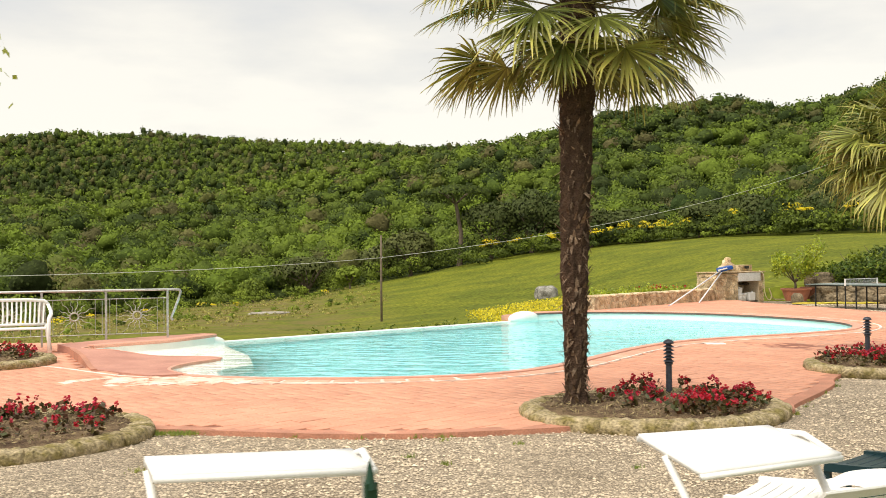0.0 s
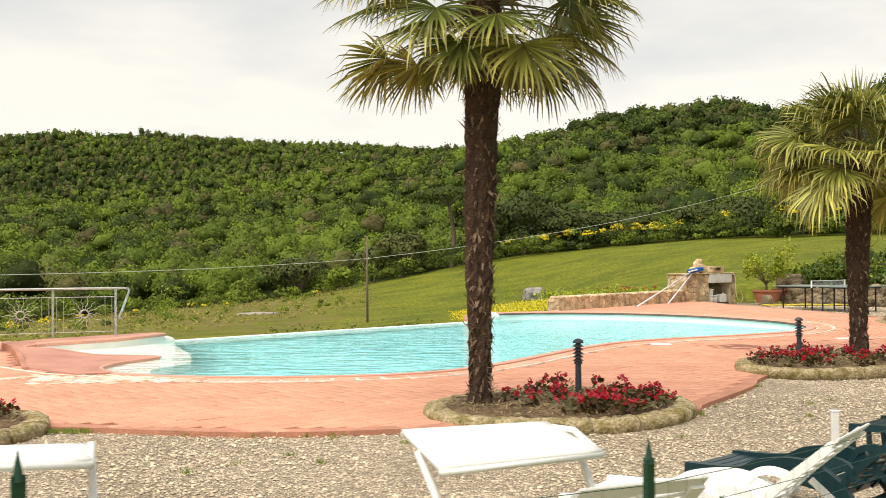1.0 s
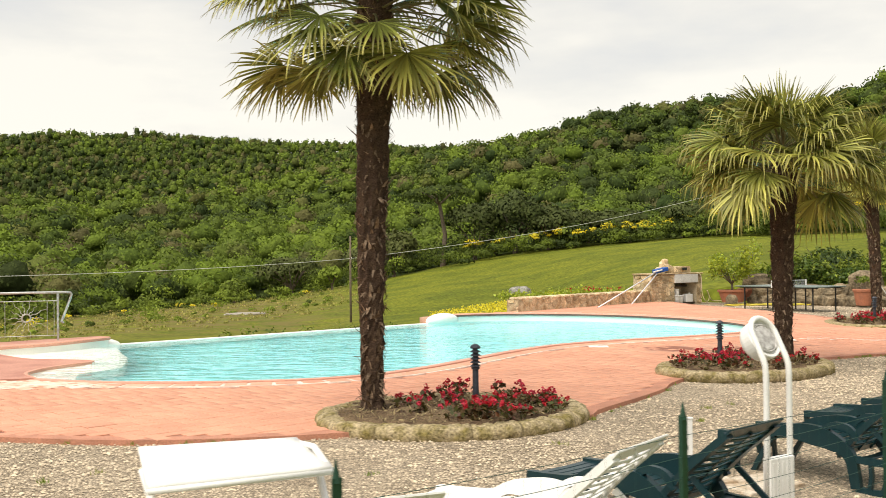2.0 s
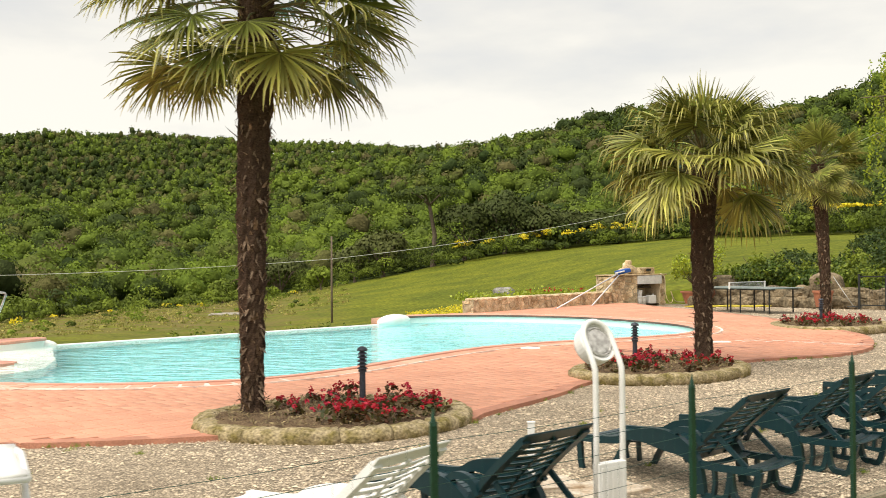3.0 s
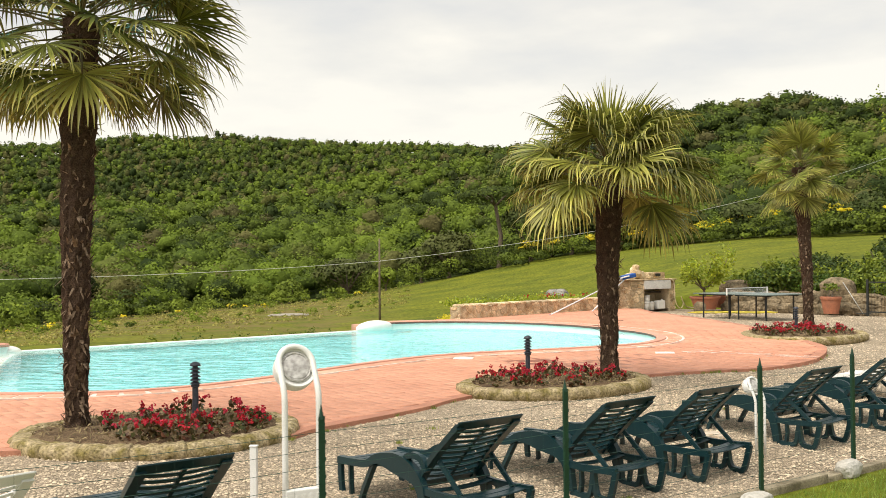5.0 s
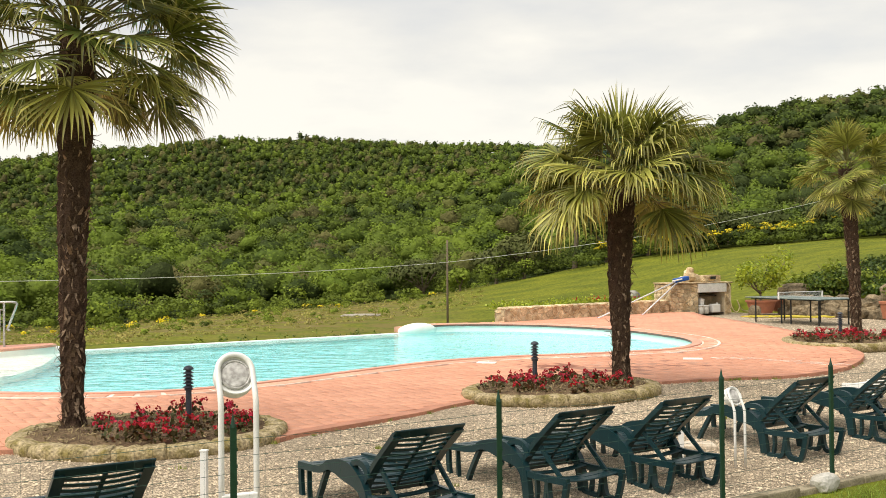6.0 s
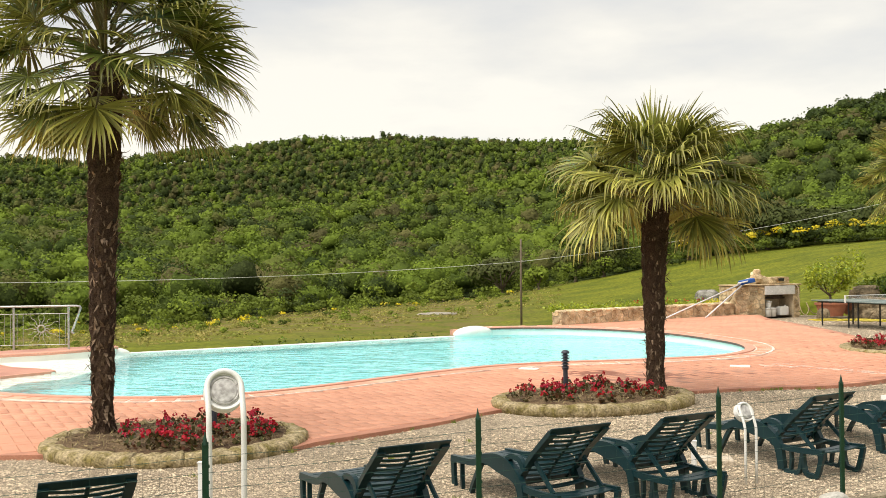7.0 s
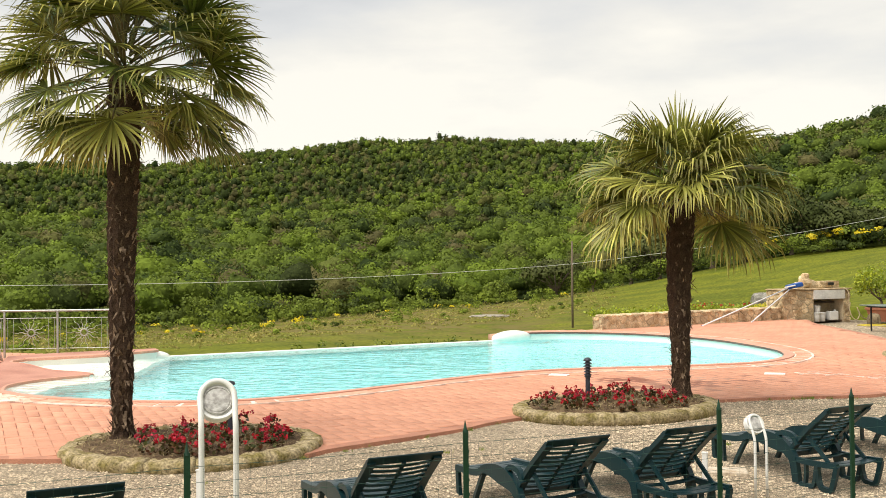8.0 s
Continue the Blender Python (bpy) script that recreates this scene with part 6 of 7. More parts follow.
def barbecue():
    x0, y0, x1, y1 = 9.2, 32.92, 11.165, 34.6
    ln, turn = math.hypot(x1 - x0, y1 - y0), math.degrees(math.atan2(y1 - y0, x1 - x0))
    ob = thing("barbecue", pose(x0, y0, 0.03, 0, 0, turn), "built stone barbecue with white lintel and open hearth", "barbecue")
    deep, h = 0.82, 0.98
    a, b = 1.16, ln - 0.28
    bm = bmesh.new()
    box(bm, 0.03, a, 0.02, deep, -0.1, h)
    box(bm, b, ln - 0.03, 0.02, deep, -0.1, h)
    box(bm, a + 0.002, b - 0.002, deep - 0.15, deep, -0.1, h)
    body = part("body", bm, m_mortar, ob)
    bm = bmesh.new()
    box(bm, a + 0.004, b - 0.004, 0.06, deep - 0.154, 0.002, 0.03)
    box(bm, a + 0.004, b - 0.004, 0.4, deep - 0.154, 0.55, 0.6)
    part("hearth", bm, m_soot, ob, "soot-darkened hearth and shelf")
    stone_face(ob, pose(0, 0, 0), a, h, 11, (0.2, 0.38), (0.11, 0.17))
    stone_face(ob, pose(b, 0, 0), ln - b, h, 12, (0.14, 0.3), (0.11, 0.17))
    stone_face(ob, pose(0, deep, 0, 0, 0, -90), deep, h, 13, (0.18, 0.36), (0.11, 0.17))
    bm = bmesh.new()
    box(bm, a - 0.03, b + 0.03, -0.05, 0.4, 0.70, 0.985, 0.012)
    part("lintel", bm, m_plaster, ob, "grey-white rendered lintel")
    bm = bmesh.new()
    box(bm, -0.05, ln + 0.02, -0.05, deep, h + 0.008, h + 0.05, 0.015)
    rough(bm, 0.01, 6)
    part("top_slab", bm, m_stone, ob, "tan stone top slab")
    for k, (x, y, z, s) in enumerate(((1.0, 0.5, 1.10, 0.17), (1.25, 0.5, 1.2, 0.2), (1.46, 0.52, 1.12, 0.19), (1.26, 0.5, 1.42, 0.12), (1.18, 0.52, 1.34, 0.12), (1.62, 0.55, 1.08, 0.12))):
        boulder("chimney_stone", x, y, z, s, s * 0.8, s * 0.9, 3.3 + k, m_stone, "", parent=ob, detail=2, amount=0.3)
    bm = bmesh.new()
    box(bm, 1.8, ln - 0.03, 0.45, deep, h + 0.052, 1.25, 0.02)
    rough(bm, 0.015, 7)
    part("upstand", bm, m_stone, ob)
    stone_face(ob, pose(1.81, 0.445, h + 0.055), ln - 1.86, 0.19, 15, (0.12, 0.26), (0.08, 0.12), 0.04)
    bm = bmesh.new()
    box(bm, 2.05, 2.27, 0.37, 0.405, 1.12, 1.21, 0.01)
    part("wall_lamp", bm, m_dark, ob, "small dark bulkhead lamp")
    return ob, turn


bbq, bbq_turn = barbecue()


def bucket(x, y, z, r, h, label):
    ob = thing("bucket", bbq.matrix_world @ pose(x, y, z), label, "bucket", "buckets in the barbecue")
    bm = bmesh.new()
    lathe(bm, [(r * 0.84, 0), (r * 0.95, h * 0.7), (r, h * 0.9), (r * 1.06, h * 0.91), (r * 1.06, h * 0.99), (r * 0.97, h)], 18)
    part("pail", bm, m_white, ob, smooth=True)
    bm = bmesh.new()
    lathe(bm, [(r * 1.07, h * 0.975), (r * 1.07, h * 1.03), (r * 0.9, h * 1.04)], 18)
    part("lid", bm, m_white, ob, smooth=True)


for bx, by, bz, br, bh in ((1.30, 0.06, 0.0, 0.11, 0.27), (1.54, 0.10, 0.0, 0.12, 0.27), (1.40, 0.14, 0.28, 0.10, 0.2), (1.48, 0.32, 0.03, 0.10, 0.46)):
    bucket(bx, by - 0.0, bz, br, bh, "white plastic bucket with lid in the barbecue hearth")
ob = thing("jerrycan", bbq.matrix_world @ pose(1.96, 0.12, 0.03), "white square plastic canister in the hearth", "canister")
bm = bmesh.new()
box(bm, -0.17, 0.17, -0.1, 0.1, 0, 0.28, 0.03)
part("body", bm, m_white, ob)
bm = bmesh.new()
lathe(bm, [(0.03, 0.278), (0.03, 0.32), (0.025, 0.325)], 12, pose(0.1, 0, 0))
part("cap", bm, m_white, ob)

# two pool poles leaning on the barbecue, one with a net head
for (bx, by, bz), (tx, ty, tz), head in (((7.06, 29.5, 0.09), (9.42, 33.12, 1.13), True), ((8.3, 31.35, 0.08), (9.46, 33.1, 1.12), False)):
    ob = thing("pool_pole", pose(bx, by, bz), "long white pool cleaning pole leaning on the barbecue", "pool pole", "pool poles")
    d = Vector((tx - bx, ty - by, tz - bz))
    bm = bmesh.new()
    tube(bm, [(0, 0, 0), d * 0.5, d], 0.022, 8)
    part("pole", bm, m_alu, ob, smooth=True)
    bm = bmesh.new()
    tube(bm, [d * -0.004, d * 0.025], 0.03, 8)
    part("grip", bm, m_blue, ob, "blue end grip", smooth=True)
    if head:
        bm = bmesh.new()
        box(bm, -0.1, 0.36, -0.16, 0.16, 0.0, 0.13, 0.03, pose(d.x, d.y, d.z - 0.05, 0, -12, 20))
        net = part("net_head", bm, m_blue, ob, "blue net head")
        bm = bmesh.new()
        box(bm, -0.24, 0.10, -0.22, -0.175, 0.06, 0.10, 0.012, pose(d.x, d.y, d.z - 0.04, 0, -12, 20))
        part("brush_bar", bm, m_white, net)


# ---- table tennis table ----
def tennis_table():
    ax, ay = 11.28, 30.22
    turn = math.degrees(math.atan2(-0.77, 0.64))
    ob = thing("table_tennis_table", pose(ax, ay, 0.0, 0, 0, turn), "dark table tennis table with net on slim steel legs", "table")
    # local x along the length, local y to the far side
    for k in range(2):
        bm = bmesh.new()
        box(bm, 1.372 * k + 0.003, 1.372 * (k + 1) - 0.003, 0, 1.525, 0.695, 0.72, 0.004)
        top = part("table_top", bm, m_board, ob)
        for z in (0.7203,):
            bm = bmesh.new()
            for y in (0.0, 0.756, 1.505):
                w = 0.02 if y != 0.756 else 0.006
                box(bm, 1.372 * k + 0.01, 1.372 * (k + 1) - 0.01, y + 0.001, y + w, z, z + 0.002)
            part("court_line", bm, m_white, top, "white court lines")
        for x in (0.22, 1.2) if k == 0 else (0.17, 1.15):
            for y in (0.2, 1.32):
                bm = bmesh.new()
                box(bm, 1.372 * k + x - 0.016, 1.372 * k + x + 0.016, y - 0.016, y + 0.016, 0, 0.694)
                part("leg", bm, m_dark, ob)
        bm = bmesh.new()
        box(bm, 1.372 * k + 0.05, 1.372 * (k + 1) - 0.05, 0.19, 0.21, 0.66, 0.694)
        box(bm, 1.372 * k + 0.05, 1.372 * (k + 1) - 0.05, 1.31, 1.33, 0.66, 0.694)
        part("apron", bm, m_dark, ob)
    for y in (-0.08, 1.6):
        bm = bmesh.new()
        box(bm, 1.352, 1.392, y - 0.015, y + 0.015, 0.68, 0.89, 0.004)
        part("net_post", bm, m_white, ob)
    bm = bmesh.new()
    tube(bm, [(1.372, -0.08, 0.875), (1.372, 1.6, 0.875)], 0.012, 6)
    tube(bm, [(1.372, -0.08, 0.735), (1.372, 1.6, 0.735)], 0.004, 6)
    for q in range(56):
        y = -0.07 + q * 0.03
        tube(bm, [(1.372, y, 0.735), (1.372, y, 0.87)], 0.0014, 4)
    for q in range(4):
        tube(bm, [(1.372, -0.07, 0.755 + q * 0.03), (1.372, 1.59, 0.755 + q * 0.03)], 0.0014, 4)
    part("net", bm, m_plaster, ob, "white-taped net")


tennis_table()


# ---- shrubs and trees ----
def shrub(name, x, y, z, radius, height, quads, leaf, tint, mat, label, category="shrub", stems=5, seed=1, group="", squash=1.0, lumps=9, parent=None):
    rg = np.random.default_rng(seed)
    if parent is None:
        ob = thing(name, pose(x, y, z), label, category, group)
    else:
        ob = parent
    zero = np.zeros(1)
    v, f, t = clump_trees(rg, zero, zero, zero, np.array([radius]), np.array([height]), quads, np.array([tint]), leaf, lumps)
    t = np.clip(t + np.repeat(rg.normal(0, 0.22, quads), 4), 0, 1.2)
    if radius > 0.5:
        # leafy shoots that stand out of the crown, paler towards their tips
        n_s = int(46 * radius)
        a, lift = rg.uniform(0, 6.283, n_s), rg.uniform(0.1, 1.35, n_s)
        foot = np.stack([np.cos(a) * np.cos(lift) * radius * 0.85, np.sin(a) * np.cos(lift) * radius * 0.85, height * (0.5 + 0.42 * np.sin(lift))], -1)
        way = np.stack([np.cos(a) * 0.35, np.sin(a) * 0.35, np.full(n_s, 0.9)], -1) + rg.normal(0, 0.15, (n_s, 3))
        run = rg.uniform(0.15, 0.42, n_s)
        q = (foot[:, None] + way[:, None] * (run[:, None] * np.linspace(0, 1, 16)[None])[..., None] + rg.normal(0, 0.03, (n_s, 16, 3))).reshape(-1, 3)
        v2, f2 = quads_at(q, rg.normal(size=q.shape) + [0, 0, 0.3], rg.uniform(0.03, 0.055, len(q)), rg, 1.4)
        v, f, t = np.vstack([v, v2]), np.vstack([f, f2 + len(v)]), np.concatenate([t, np.repeat(np.clip(tint + np.tile(np.linspace(0.1, 1.0, 16), n_s) * 0.9, 0, 1.3), 4)])
    if radius > 0.5:
        v[:, 2] -= 0.26 * height
    v[:, 2] = np.maximum(v[:, 2], 0.03)
    arrays("foliage", v, f, mat, ob, tint=t)
    rr = random.Random(seed)
    for k in range(stems):
        bm = bmesh.new()
        a = rr.uniform(0, 6.283)
        q = Vector((math.cos(a) * radius * 0.6, math.sin(a) * radius * 0.6, height * rr.uniform(0.5, 0.8)))
        tube(bm, [(0.03 * math.cos(a), 0.03 * math.sin(a), -0.05), q * 0.4 + Vector((0, 0, height * 0.1)), q], [0.03 * radius + 0.012, 0.02 * radius + 0.008, 0.006], 6)
        part("stem", bm, m_bark, ob)
    return ob


m_lemon = foliage("lemon_leaves", (0.42, 0.46, 0.035), (0.22, 0.29, 0.03), 0.4, 0.35)
m_laurel = foliage("laurel_leaves", (0.05, 0.092, 0.014), (0.24, 0.29, 0.035), 0.45, 0.25, spec=0.2)
m_darkleaf = foliage("dark_evergreen_leaves", (0.035, 0.06, 0.014), (0.11, 0.15, 0.03), 0.5, 0.2, spec=0.15)


def big_pot(x, y, z, r, h, label):
    ob = thing("plant_pot", pose(x, y, z), label, "pot", "terracotta pots")
    bm = bmesh.new()
    lathe(bm, [(r * 0.72, 0), (r * 0.9, h * 0.55), (r * 0.97, h * 0.84), (r * 1.06, h * 0.85), (r * 1.08, h * 0.98), (r * 1.02, h), (r * 0.9, h * 0.99), (r * 0.88, h * 0.9), (r * 0.1, h * 0.89)], 26)
    part("bowl", bm, m_pot, ob, smooth=False)
    bm = bmesh.new()
    lathe(bm, [(r * 0.87, h * 0.9), (r * 0.5, h * 0.93), (r * 0.1, h * 0.94)], 20)
    part("soil", bm, m_soil, ob)
    return ob


big_pot(12.05, 33.9, 0.06, 0.47, 0.42, "wide terracotta pot with a lemon tree")


def lemon_tree(x, y, z, seed):
    """A short trunk, spreading crooked limbs and loose sprays of leaves."""
    ob = thing("lemon_tree", pose(x, y, z), "small open yellow-green lemon tree in a terracotta pot", "tree")
    rr, rg = random.Random(seed), np.random.default_rng(seed)
    bm = bmesh.new()
    tube(bm, [(0, 0, -0.06), (0.02, 0, 0.12), (0.0, 0.02, 0.3)], [0.05, 0.04, 0.035], 8)
    part("trunk", bm, m_bark, ob, smooth=True)
    cv, ct = [], []
    for k in range(11):
        a, reach, top = 2.4 * k + rr.uniform(-0.3, 0.3), rr.uniform(0.35, 0.95), rr.uniform(0.7, 1.45)
        end = Vector((math.cos(a) * reach, math.sin(a) * reach, top))
        mid = Vector((end.x * 0.45 + rr.uniform(-0.08, 0.08), end.y * 0.45 + rr.uniform(-0.08, 0.08), 0.3 + (top - 0.3) * 0.4))
        bm = bmesh.new()
        tube(bm, spline([(0, 0.01, 0.24), mid, end], 4), [0.026 - 0.0025 * i for i in range(9)], 6)
        part("limb", bm, m_bark, ob, smooth=True)
        for _ in range(15):
            f = rr.uniform(0.1, 1.05)
            c = mid.lerp(end, f) + Vector((rr.gauss(0, 0.14), rr.gauss(0, 0.14), rr.gauss(0.05, 0.12)))
            tone = rr.random()
            for _ in range(16):
                cv.append((c.x + rr.gauss(0, 0.07), c.y + rr.gauss(0, 0.07), c.z + rr.gauss(0, 0.08)))
                ct.append(min(1, max(0, tone + rr.gauss(0, 0.2))))
    cv = np.array(cv)
    v, f = quads_at(cv, rg.normal(size=cv.shape) + [0, 0, 0.5], rg.uniform(0.03, 0.055, len(cv)), rg, 1.2)
    arrays("foliage", v, f, m_lemon, ob, tint=np.repeat(ct, 4))


lemon_tree(12.02, 33.9, 0.44, 5)
big_pot(12.75, 34.6, 0.08, 0.34, 0.42, "terracotta pot beside the lemon tree")
big_pot(15.35, 31.0, 0.06, 0.29, 0.50, "tall terracotta pot by the rock bank")
shrub("pot_plant", 15.35, 31.0, 0.52, 0.3, 0.45, 160, 0.04, 0.5, m_laurel, "green plant in a tall terracotta pot", "plant", 3, 9)
boulder("round_stone", 11.75, 32.7, 0.15, 0.2, 0.16, 0.2, 8, m_rock, "upright rounded brown stone beside the lemon pot")

# dry rock bank with shrubs behind the table
bank = thing("rock_bank", pose(12.4, 34.6, 0.0), "dry bank of large brown and grey rocks", "rock wall")
line = resample([(12.9, 34.0), (14.3, 32.9), (15.6, 31.9), (17.0, 30.9), (18.5, 29.0), (18.8, 27.0)], 0.31)
bm = bmesh.new()
ribbon(bm, [q - Vector((12.4, 34.6)) for q in line], -1.9, -0.1, 0.0, lambda x, y: 0.52, thick=0.8)
part("earth", bm, m_soil, bank, "dark earth behind the rocks")
rr = random.Random(31)
for k, q in enumerate(line):
    for lift in (0, 1):
        s = rr.uniform(0.26, 0.48)
        boulder("bank_rock", q.x - 12.4 + rr.uniform(-0.1, 0.1) + lift * 0.12, q.y - 34.6 + rr.uniform(-0.08, 0.08) + lift * 0.16, 0.12 + lift * rr.uniform(0.24, 0.34), s, s * 0.8, rr.uniform(0.18, 0.25), 7 + k * 2 + lift, m_rock, "", parent=bank, detail=3, turn=-45 + rr.uniform(-25, 25), amount=0.42)
boulder("boulder", 15.85, 32.1, 0.74, 0.52, 0.4, 0.36, 17, m_rock, "large grey-tan boulder on the bank", turn=-30)
boulder("boulder", 13.2, 35.0, 0.62, 0.55, 0.4, 0.38, 19, m_rock, "grey-tan boulder on the bank under shrubs", turn=20)
m_pale_rock = material("pale_bare_rock", (0.33, 0.30, 0.24), 0.95, scale=1.2, amount=0.4, dark=(0.28, 0.25, 0.20), bump=0.6, bump_scale=8, fine=0.2)
m_field = material("grey_lichened_rock", (0.36, 0.34, 0.30), 0.95, scale=1.6, amount=0.5, dark=(0.10, 0.09, 0.07), bump=0.9, bump_scale=12, fine=0.25)
boulder("field_rock", 5.69, 87.9, float(ground_z(np.array([5.69]), np.array([87.9]))[0]) + 0.35, 1.0, 0.8, 0.85, 23, m_field, "grey lichened rock in the meadow", turn=10)
boulder("field_rock", -21.0, 96.0, float(ground_z(np.array([-21.0]), np.array([96.0]))[0]) + 0.02, 2.0, 1.0, 0.2, 29, m_pale_rock, "flat pale outcrop on the rough slope", turn=15)
for k, (x, y, z, r, h, tint, mat) in enumerate(((14.6, 35.0, 0.3, 1.15, 1.75, 0.4, m_laurel), (16.0, 34.3, 0.3, 1.0, 1.35, 0.2, m_laurel), (13.6, 35.6, 0.3, 0.8, 1.2, 0.7, m_laurel), (17.6, 33.0, 0.3, 1.2, 1.8, 0.9, m_laurel), (18.9, 32.4, 0.3, 1.7, 2.7, 0.2, m_darkleaf), (20.6, 31.0, 0.2, 1.8, 2.9, 0.3, m_darkleaf), (18.2, 35.0, 0.3, 1.5, 2.1, 0.5, m_laurel), (20.3, 28.0, 0.2, 1.4, 2.2, 0.3, m_darkleaf), (17.2, 31.5, 0.4, 0.6, 0.7, 0.5, m_laurel), (19.6, 36.4, 0.2, 2.0, 3.3, 0.2, m_darkleaf), (16.4, 37.2, 0.2, 1.5, 2.2, 0.4, m_darkleaf), (22.5, 34.0, 0.2, 2.1, 3.6, 0.1, m_darkleaf))):
    shrub("shrub", x, y, z, r, h, int(2900 * r * r) + 300, 0.05, tint * 0.55, mat, "leafy green garden shrub on the rock bank", "shrub", 5, 40 + k, "shrubs on the bank")

# gate, rake and hose
gate = thing("gate", pose(16.22, 30.38, 0.02, 0, 0, -38), "small dark steel garden gate with thin bars", "gate")
for x in (0, 0.78):
    bm = bmesh.new()
    box(bm, x - 0.03, x + 0.03, -0.03, 0.03, 0, 1.06, 0.005)
    part("gate_post", bm, m_dark, gate)
for z in (0.12, 0.98):
    bm = bmesh.new()
    box(bm, 0.034, 0.746, -0.015, 0.015, z - 0.018, z + 0.018)
    part("gate_rail", bm, m_dark, gate)
for k in range(7):
    bm = bmesh.new()
    box(bm, 0.103 + k * 0.095, 0.108 + k * 0.095, -0.003, 0.003, 0.14, 0.96)
    part("gate_bar", bm, m_dark, gate)
rake = thing("garden_rake", pose(16.2, 30.75, 0.03), "pale long-handled garden rake leaning on a boulder", "rake")
lean_to = Vector((-0.42, 0.6, 0.95))
bm = bmesh.new()
tube(bm, [(0, 0, 0.02), lean_to * 0.5, lean_to], 0.012, 8)
part("handle", bm, m_steel, rake, smooth=True)
bm = bmesh.new()
tube(bm, [(-0.2, 0.05, 0.05), (0.2, -0.05, 0.05)], 0.014, 6)
head = part("head", bm, m_dark, rake)
for k in range(9):
    bm = bmesh.new()
    x = -0.18 + k * 0.045
    tube(bm, [(x, -x * 0.25, 0.05), (x + 0.01, -x * 0.25 - 0.03, 0.0)], 0.005, 5)
    part("tine", bm, m_dark, head)
pile = thing("hose", pose(12.6, 31.6, 0.04), "loosely coiled yellow garden hose on gravel", "hose")
bm = bmesh.new()
rr = random.Random(2)
tube(bm, [(math.cos(t) * (0.55 + 0.3 * math.sin(t * 0.37)) + 0.5 * math.sin(t * 0.21), math.sin(t) * (0.3 + 0.1 * math.cos(t * 0.5)), 0.02 + 0.03 * rr.random()) for t in np.arange(0, 40, 0.35)], 0.016, 6)
part("coil", bm, m_hose, pile, smooth=True)
line = thing("water_hose", bbq.matrix_world @ pose(2.3, -0.08, 0), "pale hose hanging from the barbecue to the ground", "hose")
bm = bmesh.new()
tube(bm, [tuple(p) for p in spline([(0, 0.06, 1.05), (0.1, -0.04, 0.9), (0.12, -0.05, 0.4), (0.2, -0.08, 0.12), (0.36, -0.1, 0.04), (0.5, -0.06, 0.2), (0.46, 0.0, 0.42), (0.52, 0.0, 0.3), (0.75, 0.05, 0.08), (1.2, 0.2, 0.02), (1.7, 0.1, 0.02)], 5)], 0.015, 6)
part("tube", bm, m_mortar, line, smooth=True)

# bed behind the wall
rg = np.random.default_rng(3)
fl_v, fl_t, lf_v, lf_t = [], [], [], []
for k in range(140):
    t, o = rg.random(), rg.uniform(0.45, 1.1)
    x, y = 4.9 + t * 4.0 - 0.78 * o, 27.6 + t * 5.0 + 0.62 * o
    for _ in range(14):
        lf_v.append((x + rg.normal(0, 0.1), y + rg.normal(0, 0.1), 0.45 + abs(rg.normal(0, 0.09))))
        lf_t.append(rg.random())
    if rg.random() < 0.10 and t > 0.5:
        for _ in range(10):
            fl_v.append((x + rg.normal(0, 0.035), y + rg.normal(0, 0.035), 0.62 + rg.normal(0, 0.03)))
            fl_t.append(rg.choice([0.0, 0.0, 0.3]))
va, fa = quads_at(np.array(lf_v), rg.normal(size=(len(lf_v), 3)) + [0, -0.3, 0.5], rg.uniform(0.03, 0.055, len(lf_v)), rg)
vb, fb = quads_at(np.array(fl_v), rg.normal(size=(len(fl_v), 3)), rg.uniform(0.02, 0.04, len(fl_v)), rg)
bed = arrays("wall_bed_plants", va, fa, m_lemon, tint=np.repeat(lf_t, 4))
arrays("blooms", vb, fb, m_flower, bed, "red blooms", tint=np.repeat(fl_t, 4))
tagged(bed, "low green plants with red and yellow blooms behind the wall", "plants", kind="stuff")

# ---- utility pole, cable ----
pole = thing("utility_pole", pose(-7.03, 73.13, -3.6), "slim weathered wooden utility pole in the meadow", "utility pole")
bm = bmesh.new()
tube(bm, [(0, 0, -0.2), (0, 0, 3.5), (0.02, 0, 7.05)], [0.09, 0.08, 0.065], 12)
part("shaft", bm, m_bark, pole, smooth=True)
bm = bmesh.new()
tube(bm, [(-0.02, 0, 5.3), (0.1, -0.1, 5.35), (0.12, -0.12, 5.45)], 0.025, 8)
part("insulator", bm, m_plaster, pole)
cable = tagged(new("cable"), "thin pale overhead cable sagging across the valley", "cable")
bm = bmesh.new()
tube(bm, [(-7.03 + u, 73.13 + 1.1 * u, 1.77 + 0.1222 * u + 0.0021 * u * u) for u in np.linspace(0, 75, 26)], 0.017, 5)
tube(bm, [(-7.03 - u, 73.13 - 1.6 * u, 1.77 - 0.0974 * u + 0.00302 * u * u) for u in np.linspace(0, 34, 22)], 0.016, 5)
part("wire", bm, m_plaster, cable)


